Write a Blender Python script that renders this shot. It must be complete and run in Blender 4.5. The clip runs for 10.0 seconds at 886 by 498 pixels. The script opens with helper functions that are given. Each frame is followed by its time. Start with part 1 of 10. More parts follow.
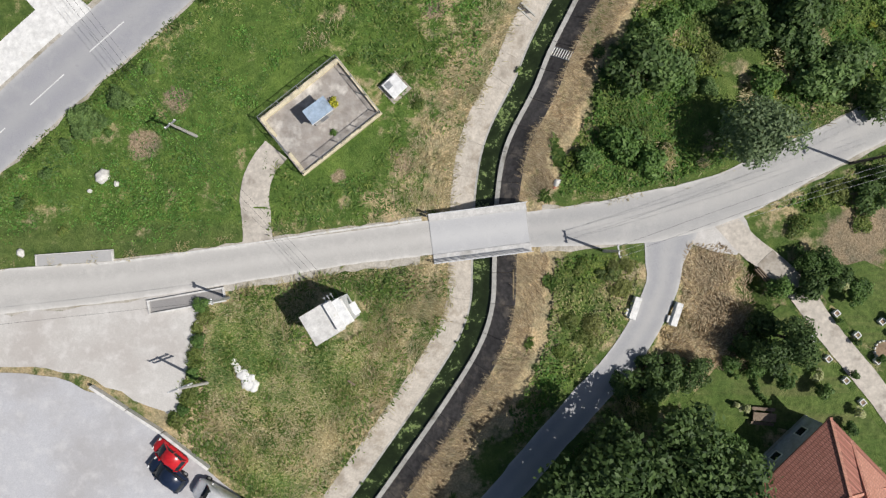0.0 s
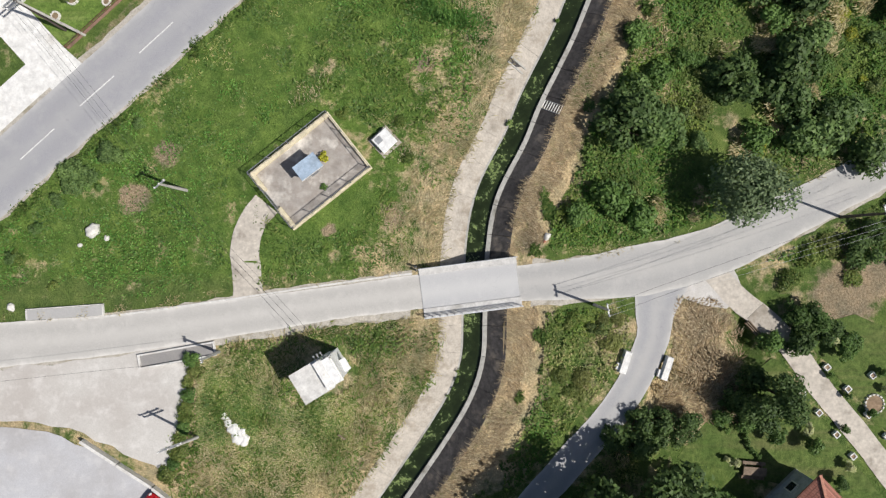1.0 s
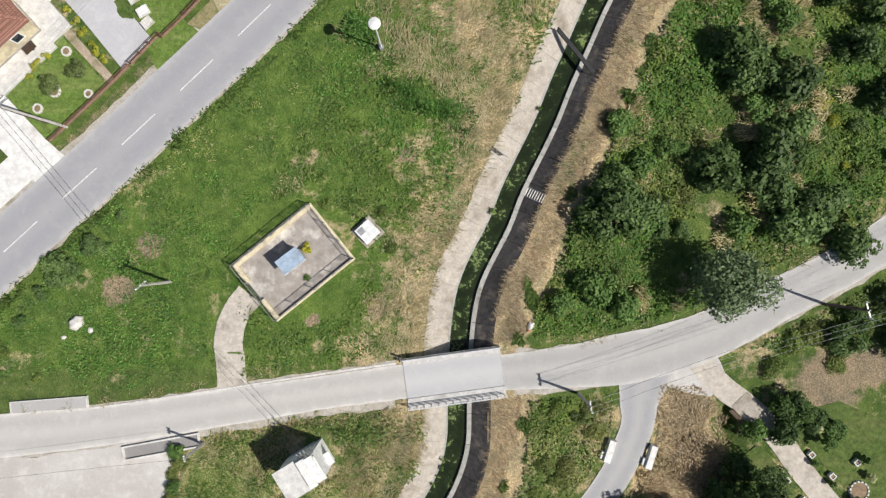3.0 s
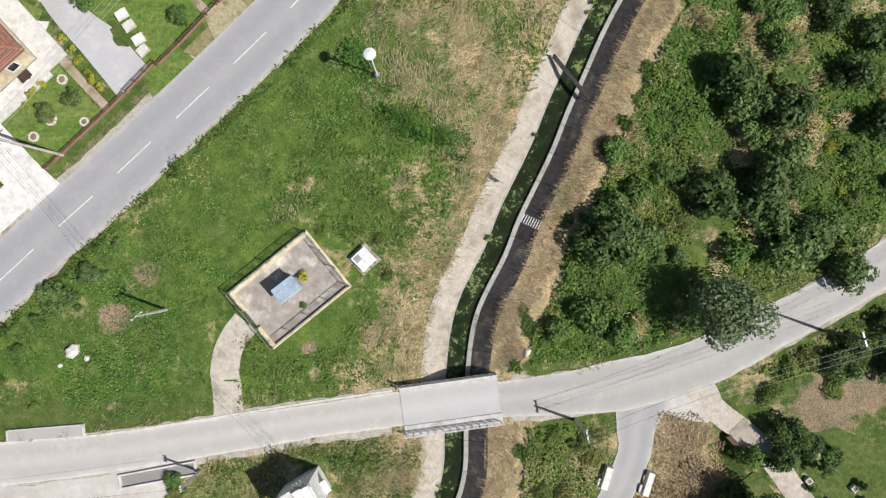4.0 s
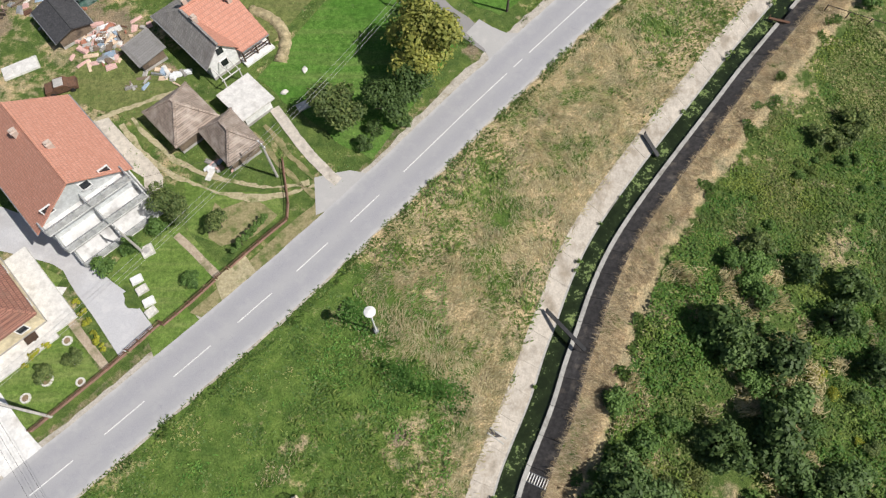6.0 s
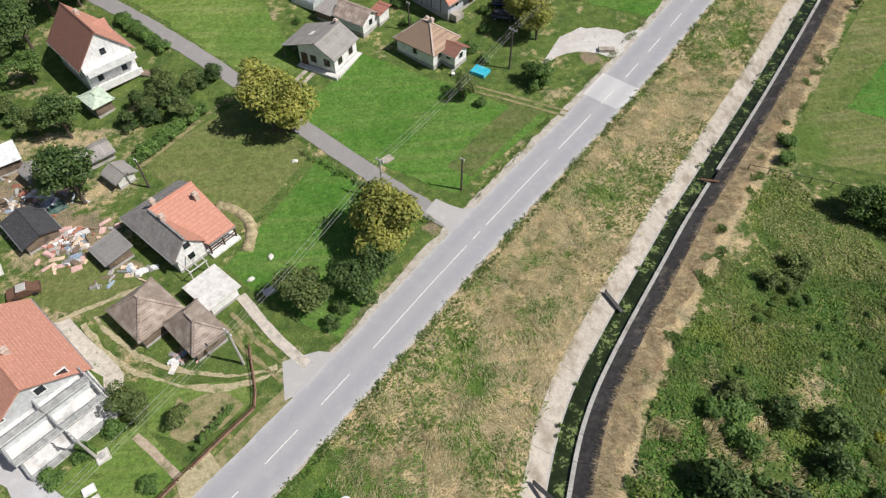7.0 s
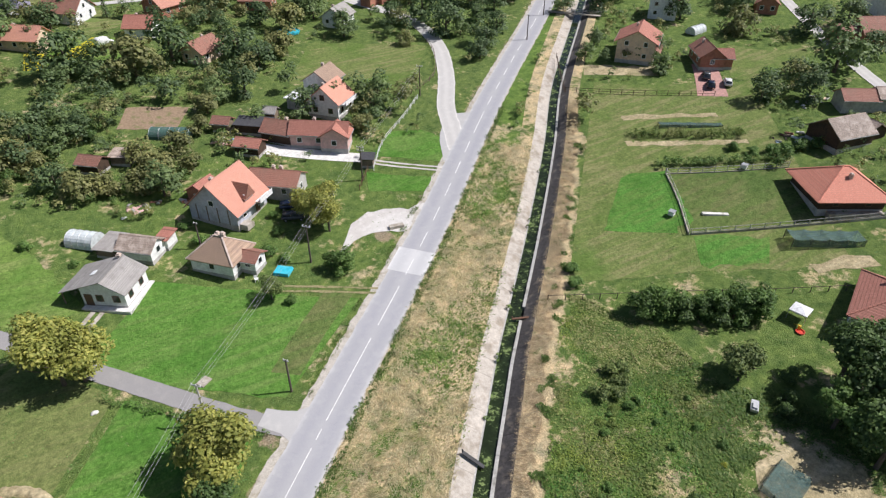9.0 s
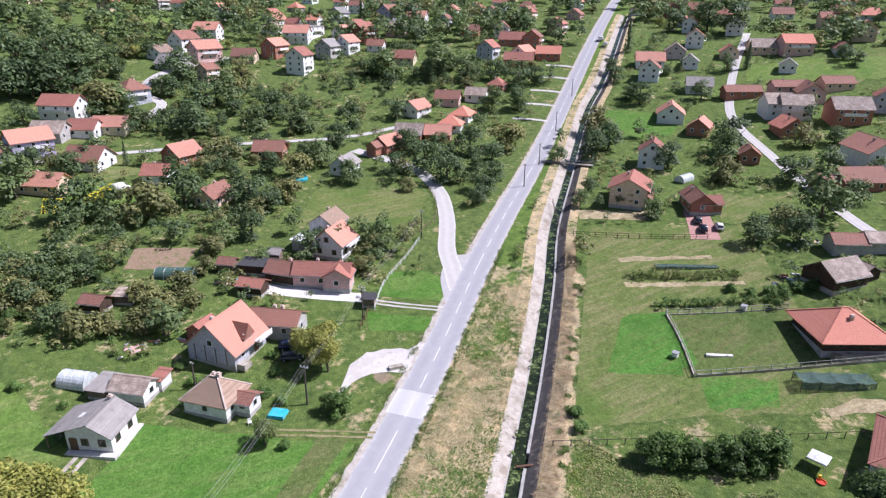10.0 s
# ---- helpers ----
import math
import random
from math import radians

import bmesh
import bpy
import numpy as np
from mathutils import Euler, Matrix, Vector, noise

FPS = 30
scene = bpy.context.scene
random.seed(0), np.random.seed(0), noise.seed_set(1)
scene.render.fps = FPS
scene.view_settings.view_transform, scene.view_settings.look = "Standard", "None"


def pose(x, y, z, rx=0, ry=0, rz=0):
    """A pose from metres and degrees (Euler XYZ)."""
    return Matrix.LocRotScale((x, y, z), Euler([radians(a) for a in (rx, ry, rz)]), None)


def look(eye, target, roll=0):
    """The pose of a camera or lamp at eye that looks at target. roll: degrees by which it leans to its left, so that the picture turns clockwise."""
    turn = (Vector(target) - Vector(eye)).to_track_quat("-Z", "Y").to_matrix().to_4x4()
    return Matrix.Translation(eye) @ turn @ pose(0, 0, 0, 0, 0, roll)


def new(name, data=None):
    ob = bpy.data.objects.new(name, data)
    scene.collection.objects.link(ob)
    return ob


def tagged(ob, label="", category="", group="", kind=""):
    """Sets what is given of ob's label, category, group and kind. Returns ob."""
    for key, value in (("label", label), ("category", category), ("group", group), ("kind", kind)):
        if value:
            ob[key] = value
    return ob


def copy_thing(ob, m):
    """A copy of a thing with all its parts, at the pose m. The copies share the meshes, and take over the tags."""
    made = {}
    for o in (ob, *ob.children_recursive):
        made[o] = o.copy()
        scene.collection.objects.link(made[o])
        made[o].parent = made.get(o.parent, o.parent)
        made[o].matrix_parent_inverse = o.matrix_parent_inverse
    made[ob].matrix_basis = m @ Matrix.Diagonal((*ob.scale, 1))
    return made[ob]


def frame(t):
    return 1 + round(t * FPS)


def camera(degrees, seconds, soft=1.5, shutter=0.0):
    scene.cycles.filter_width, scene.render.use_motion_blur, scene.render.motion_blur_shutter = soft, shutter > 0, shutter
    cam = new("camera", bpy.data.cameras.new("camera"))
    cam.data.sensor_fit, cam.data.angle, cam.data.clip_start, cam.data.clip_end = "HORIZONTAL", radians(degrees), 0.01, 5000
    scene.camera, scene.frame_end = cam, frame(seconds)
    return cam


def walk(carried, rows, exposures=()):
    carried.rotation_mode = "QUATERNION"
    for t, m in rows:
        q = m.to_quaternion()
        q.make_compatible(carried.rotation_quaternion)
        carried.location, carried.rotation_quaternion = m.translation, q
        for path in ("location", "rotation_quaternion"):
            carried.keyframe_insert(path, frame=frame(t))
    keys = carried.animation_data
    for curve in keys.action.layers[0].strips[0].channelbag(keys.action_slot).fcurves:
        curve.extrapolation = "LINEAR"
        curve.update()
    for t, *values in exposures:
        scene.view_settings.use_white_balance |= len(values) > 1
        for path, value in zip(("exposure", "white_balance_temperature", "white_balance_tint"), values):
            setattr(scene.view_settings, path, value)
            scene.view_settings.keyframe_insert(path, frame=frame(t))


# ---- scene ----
SUN, SKY = 4.9, 0.06
EXPOSURES = ((0.0, -0.2, 6380, 10), (1.0, -0.12, 6440, 10), (2.5, -0.07, 6480, 10), (5.5, -0.01, 6500, 10), (7.0, -0.02, 6480, 11), (7.5, -0.02, 6420, 11), (8.0, 0.1, 6350, 12), (8.5, 0.18, 6280, 13), (9.0, 0.2, 6200, 14), (9.5, 0.28, 6000, 18), (10.0, 0.38, 5800, 24))

cam = camera(71.1, 10.0, soft=1.3)
# seconds, x, y, z, tilt up from straight down, roll, turn
PATH = [
    (0.0, 0.0, 0.0, 60.0, 0.0, -0.2, 0.0),
    (0.5, 0.49, 2.65, 60.0, 0.03, -0.19, 0.0),
    (1.0, 0.96, 5.22, 60.0, 0.0, -0.18, -0.03),
    (1.5, 1.43, 7.78, 60.0, -0.12, -0.17, -0.1),
    (2.0, 1.86, 10.05, 60.0, -0.15, -0.15, -0.18),
    (2.5, 2.27, 12.12, 60.0, -0.12, -0.14, -0.28),
    (4.0, 3.02, 16.45, 59.97, 0.04, -0.14, -0.56),
    (4.5, 2.97, 16.86, 59.92, 0.23, -0.15, -0.6),
    (4.6, 2.97, 16.86, 59.92, 1.25, -0.15, -0.66),
    (4.8, 2.97, 16.86, 59.92, 4.15, -0.15, -0.78),
    (5.0, 2.97, 16.86, 59.92, 7.18, -0.15, -0.91),
    (5.5, 2.97, 16.86, 59.92, 15.02, -0.13, -1.25),
    (5.7, 2.97, 16.86, 59.92, 18.12, -0.13, -1.42),
    (6.5, 2.97, 16.86, 59.92, 30.7, -0.12, -1.7),
    (6.8, 2.97, 16.86, 59.92, 35.44, -0.13, -2.4),
    (7.0, 2.97, 16.86, 59.92, 38.59, -0.15, -7.09),
    (7.2, 2.97, 16.86, 59.92, 41.79, -0.15, -14.9),
    (7.4, 2.97, 16.86, 59.92, 45.02, -0.13, -23.1),
    (7.5, 2.97, 16.86, 59.92, 46.55, -0.1, -27.1),
    (7.6, 2.97, 16.86, 59.92, 48.08, -0.1, -28.75),
    (7.8, 2.97, 16.86, 59.92, 51.01, -0.1, -29.05),
    (8.0, 2.97, 16.86, 59.92, 52.19, -0.1, -29.06),
    (8.5, 2.97, 16.86, 59.92, 52.37, -0.13, -29.0),
    (8.7, 2.97, 16.86, 59.92, 52.7, -0.14, -28.98),
    (9.0, 2.97, 16.86, 59.92, 55.4, -0.14, -28.95),
    (9.2, 2.97, 16.86, 59.92, 58.0, -0.16, -28.93),
    (9.5, 2.97, 16.86, 59.92, 62.41, -0.21, -28.88),
    (10.0, 2.97, 16.86, 59.92, 68.29, -0.28, -28.81),
]
walk(cam, [(t, pose(x, y, z, tilt, roll, turn)) for t, x, y, z, tilt, roll, turn in PATH], EXPOSURES)

# ---- world and sun ----
SUN_AZ = math.atan2(0.94, -0.35)  # clockwise from +y, towards the sun
SUN_EL = radians(51)
world = bpy.data.worlds.new("world")
scene.world = world
world.use_nodes = True
wn = world.node_tree
sky = wn.nodes.new("ShaderNodeTexSky")
sky.sky_type, sky.sun_disc = "NISHITA", False
sky.sun_elevation, sky.sun_rotation = SUN_EL, SUN_AZ
sky.air_density, sky.dust_density = 1.0, 1.5
wn.links.new(sky.outputs["Color"], wn.nodes["Background"].inputs["Color"])
wn.nodes["Background"].inputs["Strength"].default_value = SKY
sun_data = bpy.data.lights.new("sun", "SUN")
sun_data.energy, sun_data.angle, sun_data.color = SUN, radians(0.5), (1.0, 0.955, 0.89)
sun_ob = new("sun", sun_data)
to_sun = Vector((math.sin(SUN_AZ) * math.cos(SUN_EL), math.cos(SUN_AZ) * math.cos(SUN_EL), math.sin(SUN_EL)))
sun_ob.matrix_world = look(to_sun * 200, (0, 0, 0))


# ---- materials ----
def rgb(c):
    return (*c, 1.0)


def shader(name, rough=0.85, spec=0.25, metal=0.0):
    m = bpy.data.materials.new(name)
    m.use_nodes = True
    b = m.node_tree.nodes["Principled BSDF"]
    b.inputs["Roughness"].default_value = rough
    b.inputs["Specular IOR Level"].default_value = spec
    b.inputs["Metallic"].default_value = metal
    return m, m.node_tree, b


def node(nt, kind, **sets):
    n = nt.nodes.new(kind)
    for k, v in sets.items():
        n.inputs[k.replace("_", " ")].default_value = v
    return n


def mixer(nt, fac, a, b, mode="MIX"):
    n = nt.nodes.new("ShaderNodeMix")
    n.data_type, n.blend_type = "RGBA", mode
    for sock, v in ((n.inputs[0], fac), (n.inputs[6], a), (n.inputs[7], b)):
        if isinstance(v, bpy.types.NodeSocket):
            nt.links.new(v, sock)
        elif isinstance(v, (int, float)):
            sock.default_value = v
        else:
            sock.default_value = rgb(v)
    return n.outputs[2]


def ranged(nt, value, lo, hi, to_lo=0.0, to_hi=1.0):
    n = nt.nodes.new("ShaderNodeMapRange")
    nt.links.new(value, n.inputs[0])
    for k, v in zip((1, 2, 3, 4), (lo, hi, to_lo, to_hi)):
        n.inputs[k].default_value = v
    return n.outputs[0]


def maths(nt, op, a, b=0.0):
    n = nt.nodes.new("ShaderNodeMath")
    n.operation = op
    for sock, v in ((n.inputs[0], a), (n.inputs[1], b)):
        if isinstance(v, bpy.types.NodeSocket):
            nt.links.new(v, sock)
        else:
            sock.default_value = v
    return n.outputs[0]


def place_of(nt, world_space=True):
    if world_space:
        return nt.nodes.new("ShaderNodeNewGeometry").outputs["Position"]
    return nt.nodes.new("ShaderNodeTexCoord").outputs["Object"]


def noised(nt, where, scale, detail=4.0, rough=0.55):
    n = node(nt, "ShaderNodeTexNoise", Scale=scale, Detail=detail, Roughness=rough)
    nt.links.new(where, n.inputs["Vector"])
    return n.outputs["Fac"]


def bumped(nt, b, height, strength=0.4, distance=0.05):
    n = node(nt, "ShaderNodeBump", Strength=strength, Distance=distance)
    nt.links.new(height, n.inputs["Height"])
    nt.links.new(n.outputs["Normal"], b.inputs["Normal"])


def surface(name, c1, c2, stain=None, fine=8.0, broad=0.5, rough=0.85, spec=0.25, metal=0.0, bump=0.3, world_space=False, each=0.0, stain_from=0.52):
    """Two tones in fine grain, a broad stain over them, and a little relief."""
    m, nt, b = shader(name, rough, spec, metal)
    where = place_of(nt, world_space)
    f1 = noised(nt, where, fine, 6.0, 0.65)
    f2 = noised(nt, where, broad, 5.0, 0.6)
    col = mixer(nt, ranged(nt, f1, 0.3, 0.7), c1, c2)
    if stain:
        col = mixer(nt, ranged(nt, f2, stain_from, stain_from + 0.16), col, stain)
    f3 = noised(nt, where, math.sqrt(fine * broad), 4.0, 0.7)
    col = mixer(nt, 1.0, col, mixer(nt, ranged(nt, f3, 0.3, 0.7), (0.8, 0.8, 0.8), (1.18, 1.18, 1.18)), "MULTIPLY")
    if each:
        r = nt.nodes.new("ShaderNodeObjectInfo").outputs["Random"]
        col = mixer(nt, 1.0, col, mixer(nt, r, tuple(1 - each for _ in range(3)), tuple(1 + each for _ in range(3))), "MULTIPLY")
    nt.links.new(col, b.inputs["Base Color"])
    if bump:
        bumped(nt, b, f1, bump, 0.03)
    return m


def tiles(name, c1, c2, moss, course=0.33, column=0.26, gloss=0.75, moss_from=0.55, joint=0.45):
    """Clay roof tiles: courses up the slope and columns along the eaves, weathered."""
    m, nt, b = shader(name, gloss, 0.3)
    where = place_of(nt, False)
    split = nt.nodes.new("ShaderNodeSeparateXYZ")
    nt.links.new(where, split.inputs[0])
    join = nt.nodes.new("ShaderNodeCombineXYZ")
    nt.links.new(split.outputs[0], join.inputs[0])
    nt.links.new(maths(nt, "MULTIPLY", split.outputs[2], 1.7), join.inputs[1])
    brick = node(nt, "ShaderNodeTexBrick", Scale=1.0, Mortar_Size=0.03, Bias=0.0, Brick_Width=column, Row_Height=course)
    brick.offset = 0.5
    nt.links.new(join.outputs[0], brick.inputs["Vector"])
    brick.inputs["Color1"].default_value, brick.inputs["Color2"].default_value = rgb(c1), rgb(c2)
    brick.inputs["Mortar"].default_value = rgb(tuple(v * joint for v in c2))
    f = noised(nt, where, 0.8, 6.0, 0.65)
    g = noised(nt, where, 6.0, 5.0, 0.6)
    col = mixer(nt, ranged(nt, g, 0.3, 0.75), brick.outputs["Color"], mixer(nt, 1.0, brick.outputs["Color"], (0.72, 0.7, 0.68), "MULTIPLY"))
    col = mixer(nt, ranged(nt, f, moss_from, moss_from + 0.2, 0.0, 0.75), col, moss)
    r = nt.nodes.new("ShaderNodeObjectInfo").outputs["Random"]
    col = mixer(nt, 1.0, col, mixer(nt, r, (0.86, 0.86, 0.86), (1.12, 1.08, 1.04)), "MULTIPLY")
    nt.links.new(col, b.inputs["Base Color"])
    wave = node(nt, "ShaderNodeTexWave", Scale=1.0 / column * 0.5, Distortion=0.3)
    wave.bands_direction = "X"
    nt.links.new(where, wave.inputs["Vector"])
    bumped(nt, b, maths(nt, "ADD", wave.outputs["Fac"], brick.outputs["Fac"]), 0.5, 0.04)
    return m


def leaves(name, dark, light, tip=None, drift=None):
    """Foliage: each leaf its own tone, each plant a little its own, some light through the leaf."""
    m, nt, b = shader(name, 0.6, 0.35)
    r = nt.nodes.new("ShaderNodeNewGeometry").outputs["Random Per Island"]
    o = nt.nodes.new("ShaderNodeObjectInfo").outputs["Random"]
    col = mixer(nt, r, dark, light)
    if tip:
        col = mixer(nt, ranged(nt, r, 0.72, 0.8, 0.0, 0.8), col, tip)
    col = mixer(nt, 1.0, col, mixer(nt, o, (0.76, 0.8, 0.74), (1.15, 1.15, 1.05)), "MULTIPLY")
    patch = noised(nt, place_of(nt), 0.3, 4.0, 0.65)
    col = mixer(nt, 1.0, col, mixer(nt, ranged(nt, patch, 0.3, 0.7), (0.7, 0.76, 0.72), (1.22, 1.22, 1.14)), "MULTIPLY")
    if drift:
        broad = noised(nt, place_of(nt), 0.085, 5.0, 0.6)
        col = mixer(nt, ranged(nt, broad, 0.5, 0.62, 0.0, 0.75), col, mixer(nt, r, tuple(v * 0.7 for v in drift), tuple(v * 1.2 for v in drift)))
        deep = noised(nt, place_of(nt), 0.14, 4.0, 0.6)
        col = mixer(nt, ranged(nt, deep, 0.34, 0.44, 0.5, 0.0), col, tuple(v * 0.55 for v in dark))
    nt.links.new(col, b.inputs["Base Color"])
    thin = nt.nodes.new("ShaderNodeBsdfTranslucent")
    nt.links.new(col, thin.inputs["Color"])
    both = nt.nodes.new("ShaderNodeMixShader")
    both.inputs[0].default_value = 0.35
    nt.links.new(b.outputs[0], both.inputs[1])
    nt.links.new(thin.outputs[0], both.inputs[2])
    nt.links.new(both.outputs[0], nt.nodes["Material Output"].inputs["Surface"])
    return m


def mown(name, c1, c2, worn, fresh, turn):
    """Cut grass in swathes that run one way, with worn and fresh patches."""
    m, nt, b = shader(name, 0.95, 0.1)
    where = place_of(nt)
    mp = node(nt, "ShaderNodeMapping", Rotation=(0, 0, radians(turn)), Scale=(0.05, 0.75, 1.0))
    nt.links.new(where, mp.inputs["Vector"])
    swathe = noised(nt, mp.outputs[0], 1.0, 4.0, 0.6)
    fine = noised(nt, where, 3.4, 6.0, 0.72)
    big = noised(nt, where, 0.09, 6.0, 0.62)
    col = mixer(nt, ranged(nt, fine, 0.3, 0.7), c1, c2)
    col = mixer(nt, ranged(nt, swathe, 0.46, 0.62, 0.0, 0.65), col, worn)
    col = mixer(nt, ranged(nt, big, 0.5, 0.64, 0.0, 0.8), col, fresh)
    col = mixer(nt, 1.0, col, mixer(nt, ranged(nt, noised(nt, where, 0.8, 5.0, 0.7), 0.3, 0.7), (0.8, 0.8, 0.8), (1.2, 1.2, 1.2)), "MULTIPLY")
    col = mixer(nt, 1.0, col, mixer(nt, ranged(nt, noised(nt, where, 1.9, 6.0, 0.8), 0.35, 0.65), (0.64, 0.68, 0.66), (1.34, 1.3, 1.3)), "MULTIPLY")
    nt.links.new(col, b.inputs["Base Color"])
    bumped(nt, b, fine, 0.8, 0.16)
    return m


def ground_material():
    m, nt, b = shader("ground_cover", 0.95, 0.1)
    where = place_of(nt)
    mask = nt.nodes.new("ShaderNodeAttribute")
    mask.attribute_name = "cover"
    split = nt.nodes.new("ShaderNodeSeparateColor")
    nt.links.new(mask.outputs["Color"], split.inputs[0])
    big = noised(nt, where, 0.16, 6.0, 0.62)
    mid = noised(nt, where, 0.9, 7.0, 0.68)
    fine = noised(nt, where, 5.0, 6.0, 0.7)
    grass = mixer(nt, ranged(nt, mid, 0.34, 0.66), (0.07, 0.108, 0.034), (0.155, 0.19, 0.07))
    lush = mixer(nt, ranged(nt, mid, 0.3, 0.7), (0.08, 0.158, 0.028), (0.168, 0.262, 0.06))
    grass = mixer(nt, split.outputs[1], grass, lush)
    straw = mixer(nt, ranged(nt, fine, 0.3, 0.7), (0.4, 0.315, 0.185), (0.6, 0.495, 0.315))
    spread = maths(nt, "ADD", maths(nt, "MULTIPLY", maths(nt, "SUBTRACT", big, 0.5), 2.6), maths(nt, "MULTIPLY", maths(nt, "SUBTRACT", mid, 0.5), 1.7))
    dry = ranged(nt, maths(nt, "ADD", split.outputs[0], spread), 0.36, 0.72)
    col = mixer(nt, dry, grass, straw)
    soil = mixer(nt, ranged(nt, fine, 0.3, 0.7), (0.235, 0.185, 0.12), (0.39, 0.32, 0.225))
    bare = ranged(nt, maths(nt, "ADD", split.outputs[2], maths(nt, "MULTIPLY", maths(nt, "SUBTRACT", mid, 0.5), 1.2)), 0.45, 0.7)
    col = mixer(nt, bare, col, soil)
    col = mixer(nt, 1.0, col, mixer(nt, ranged(nt, fine, 0.25, 0.75), (0.68, 0.68, 0.66), (1.28, 1.28, 1.3)), "MULTIPLY")
    tussock = noised(nt, where, 0.42, 7.0, 0.72)
    col = mixer(nt, 1.0, col, mixer(nt, ranged(nt, tussock, 0.36, 0.64), (0.7, 0.76, 0.76), (1.3, 1.22, 1.14)), "MULTIPLY")
    nt.links.new(col, b.inputs["Base Color"])
    bumped(nt, b, maths(nt, "ADD", fine, mid), 0.9, 0.25)
    return m


def water_material():
    m, nt, b = shader("canal_water", 0.12, 0.4)
    where = place_of(nt)
    f1 = noised(nt, where, 0.6, 5.0, 0.6)
    f2 = noised(nt, where, 2.6, 6.0, 0.7)
    col = mixer(nt, ranged(nt, f1, 0.4, 0.65), (0.014, 0.021, 0.008), (0.03, 0.045, 0.016))
    weed = ranged(nt, maths(nt, "MULTIPLY", f1, f2), 0.292, 0.335)
    col = mixer(nt, weed, col, mixer(nt, ranged(nt, noised(nt, where, 5.0, 4.0, 0.6), 0.4, 0.6), (0.08, 0.13, 0.035), (0.22, 0.28, 0.09)))
    nt.links.new(col, b.inputs["Base Color"])
    nt.links.new(ranged(nt, weed, 0, 1, 0.12, 0.8), b.inputs["Roughness"])
    bumped(nt, b, f2, 0.15, 0.02)
    return m


def asphalt_material(name, c1, c2, patch, dust, lanes=0.0):
    """Worn asphalt or gravel; lanes: how strongly traffic has polished two wheel tracks and left dust between and beside them."""
    m, nt, b = shader(name, 0.9, 0.2)
    where = place_of(nt)
    f1 = noised(nt, where, 9.0, 5.0, 0.7)
    f2 = noised(nt, where, 0.12, 6.0, 0.6)
    f3 = noised(nt, where, 0.7, 6.0, 0.65)
    col = mixer(nt, ranged(nt, f1, 0.3, 0.7), c1, c2)
    col = mixer(nt, ranged(nt, f2, 0.45, 0.62, 0.0, 0.6), col, patch)
    col = mixer(nt, ranged(nt, f3, 0.5, 0.75, 0.0, 0.55), col, dust)
    if lanes:
        side = nt.nodes.new("ShaderNodeAttribute")
        side.attribute_name = "across"
        wave = maths(nt, "COSINE", maths(nt, "MULTIPLY", maths(nt, "ADD", side.outputs["Fac"], maths(nt, "MULTIPLY", maths(nt, "SUBTRACT", f3, 0.5), 0.12)), 2 * math.pi))
        col = mixer(nt, ranged(nt, wave, -1.0, 1.0, 0.0, lanes), col, dust)
        rim = ranged(nt, maths(nt, "ADD", maths(nt, "ABSOLUTE", side.outputs["Fac"]), maths(nt, "MULTIPLY", maths(nt, "SUBTRACT", f3, 0.5), 0.5)), 0.84, 1.04)
        col = mixer(nt, rim, col, tuple(min(1.0, v * 1.12) for v in dust))
        cracks = ranged(nt, noised(nt, where, 0.45, 2.0, 0.4), 0.497, 0.503)
        line = maths(nt, "MULTIPLY", cracks, maths(nt, "SUBTRACT", 1.0, cracks))
        col = mixer(nt, maths(nt, "MULTIPLY", line, 0.9), col, tuple(v * 0.7 for v in c1))
    nt.links.new(col, b.inputs["Base Color"])
    bumped(nt, b, f1, 0.25, 0.02)
    return m


M_ground = ground_material()
M_water = water_material()
M_asphalt = asphalt_material("main_road_asphalt", (0.31, 0.31, 0.335), (0.375, 0.375, 0.395), (0.34, 0.34, 0.355), (0.43, 0.425, 0.425), 0.45)
M_side = asphalt_material("dusty_asphalt", (0.42, 0.405, 0.385), (0.52, 0.505, 0.48), (0.45, 0.435, 0.415), (0.6, 0.58, 0.55), 0.4)
M_lane = asphalt_material("old_asphalt", (0.24, 0.23, 0.23), (0.32, 0.31, 0.3), (0.28, 0.27, 0.265), (0.37, 0.35, 0.33))
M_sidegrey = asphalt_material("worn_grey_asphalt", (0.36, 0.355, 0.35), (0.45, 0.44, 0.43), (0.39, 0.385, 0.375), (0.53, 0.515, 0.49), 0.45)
M_laneblue = asphalt_material("bluish_lane_asphalt", (0.33, 0.33, 0.345), (0.41, 0.41, 0.42), (0.37, 0.365, 0.37), (0.48, 0.47, 0.455), 0.5)
M_mouth = asphalt_material("dusty_mouth_asphalt", (0.39, 0.385, 0.38), (0.47, 0.46, 0.45), (0.42, 0.41, 0.4), (0.54, 0.525, 0.5))
M_gravel = asphalt_material("pale_gravel", (0.49, 0.47, 0.44), (0.63, 0.605, 0.575), (0.42, 0.38, 0.35), (0.78, 0.755, 0.73))
M_lot = asphalt_material("grey_yard", (0.44, 0.44, 0.46), (0.56, 0.56, 0.58), (0.38, 0.36, 0.35), (0.68, 0.67, 0.66))
M_shoulder = surface("road_shoulder_gravel", (0.36, 0.33, 0.28), (0.56, 0.52, 0.46), (0.3, 0.27, 0.2), 6.0, 0.5, 0.95, bump=0.6, world_space=True)
M_dirt = surface("trodden_earth", (0.33, 0.26, 0.19), (0.5, 0.42, 0.32), (0.2, 0.19, 0.1), 5.0, 0.5, 0.95, bump=0.6, world_space=True)
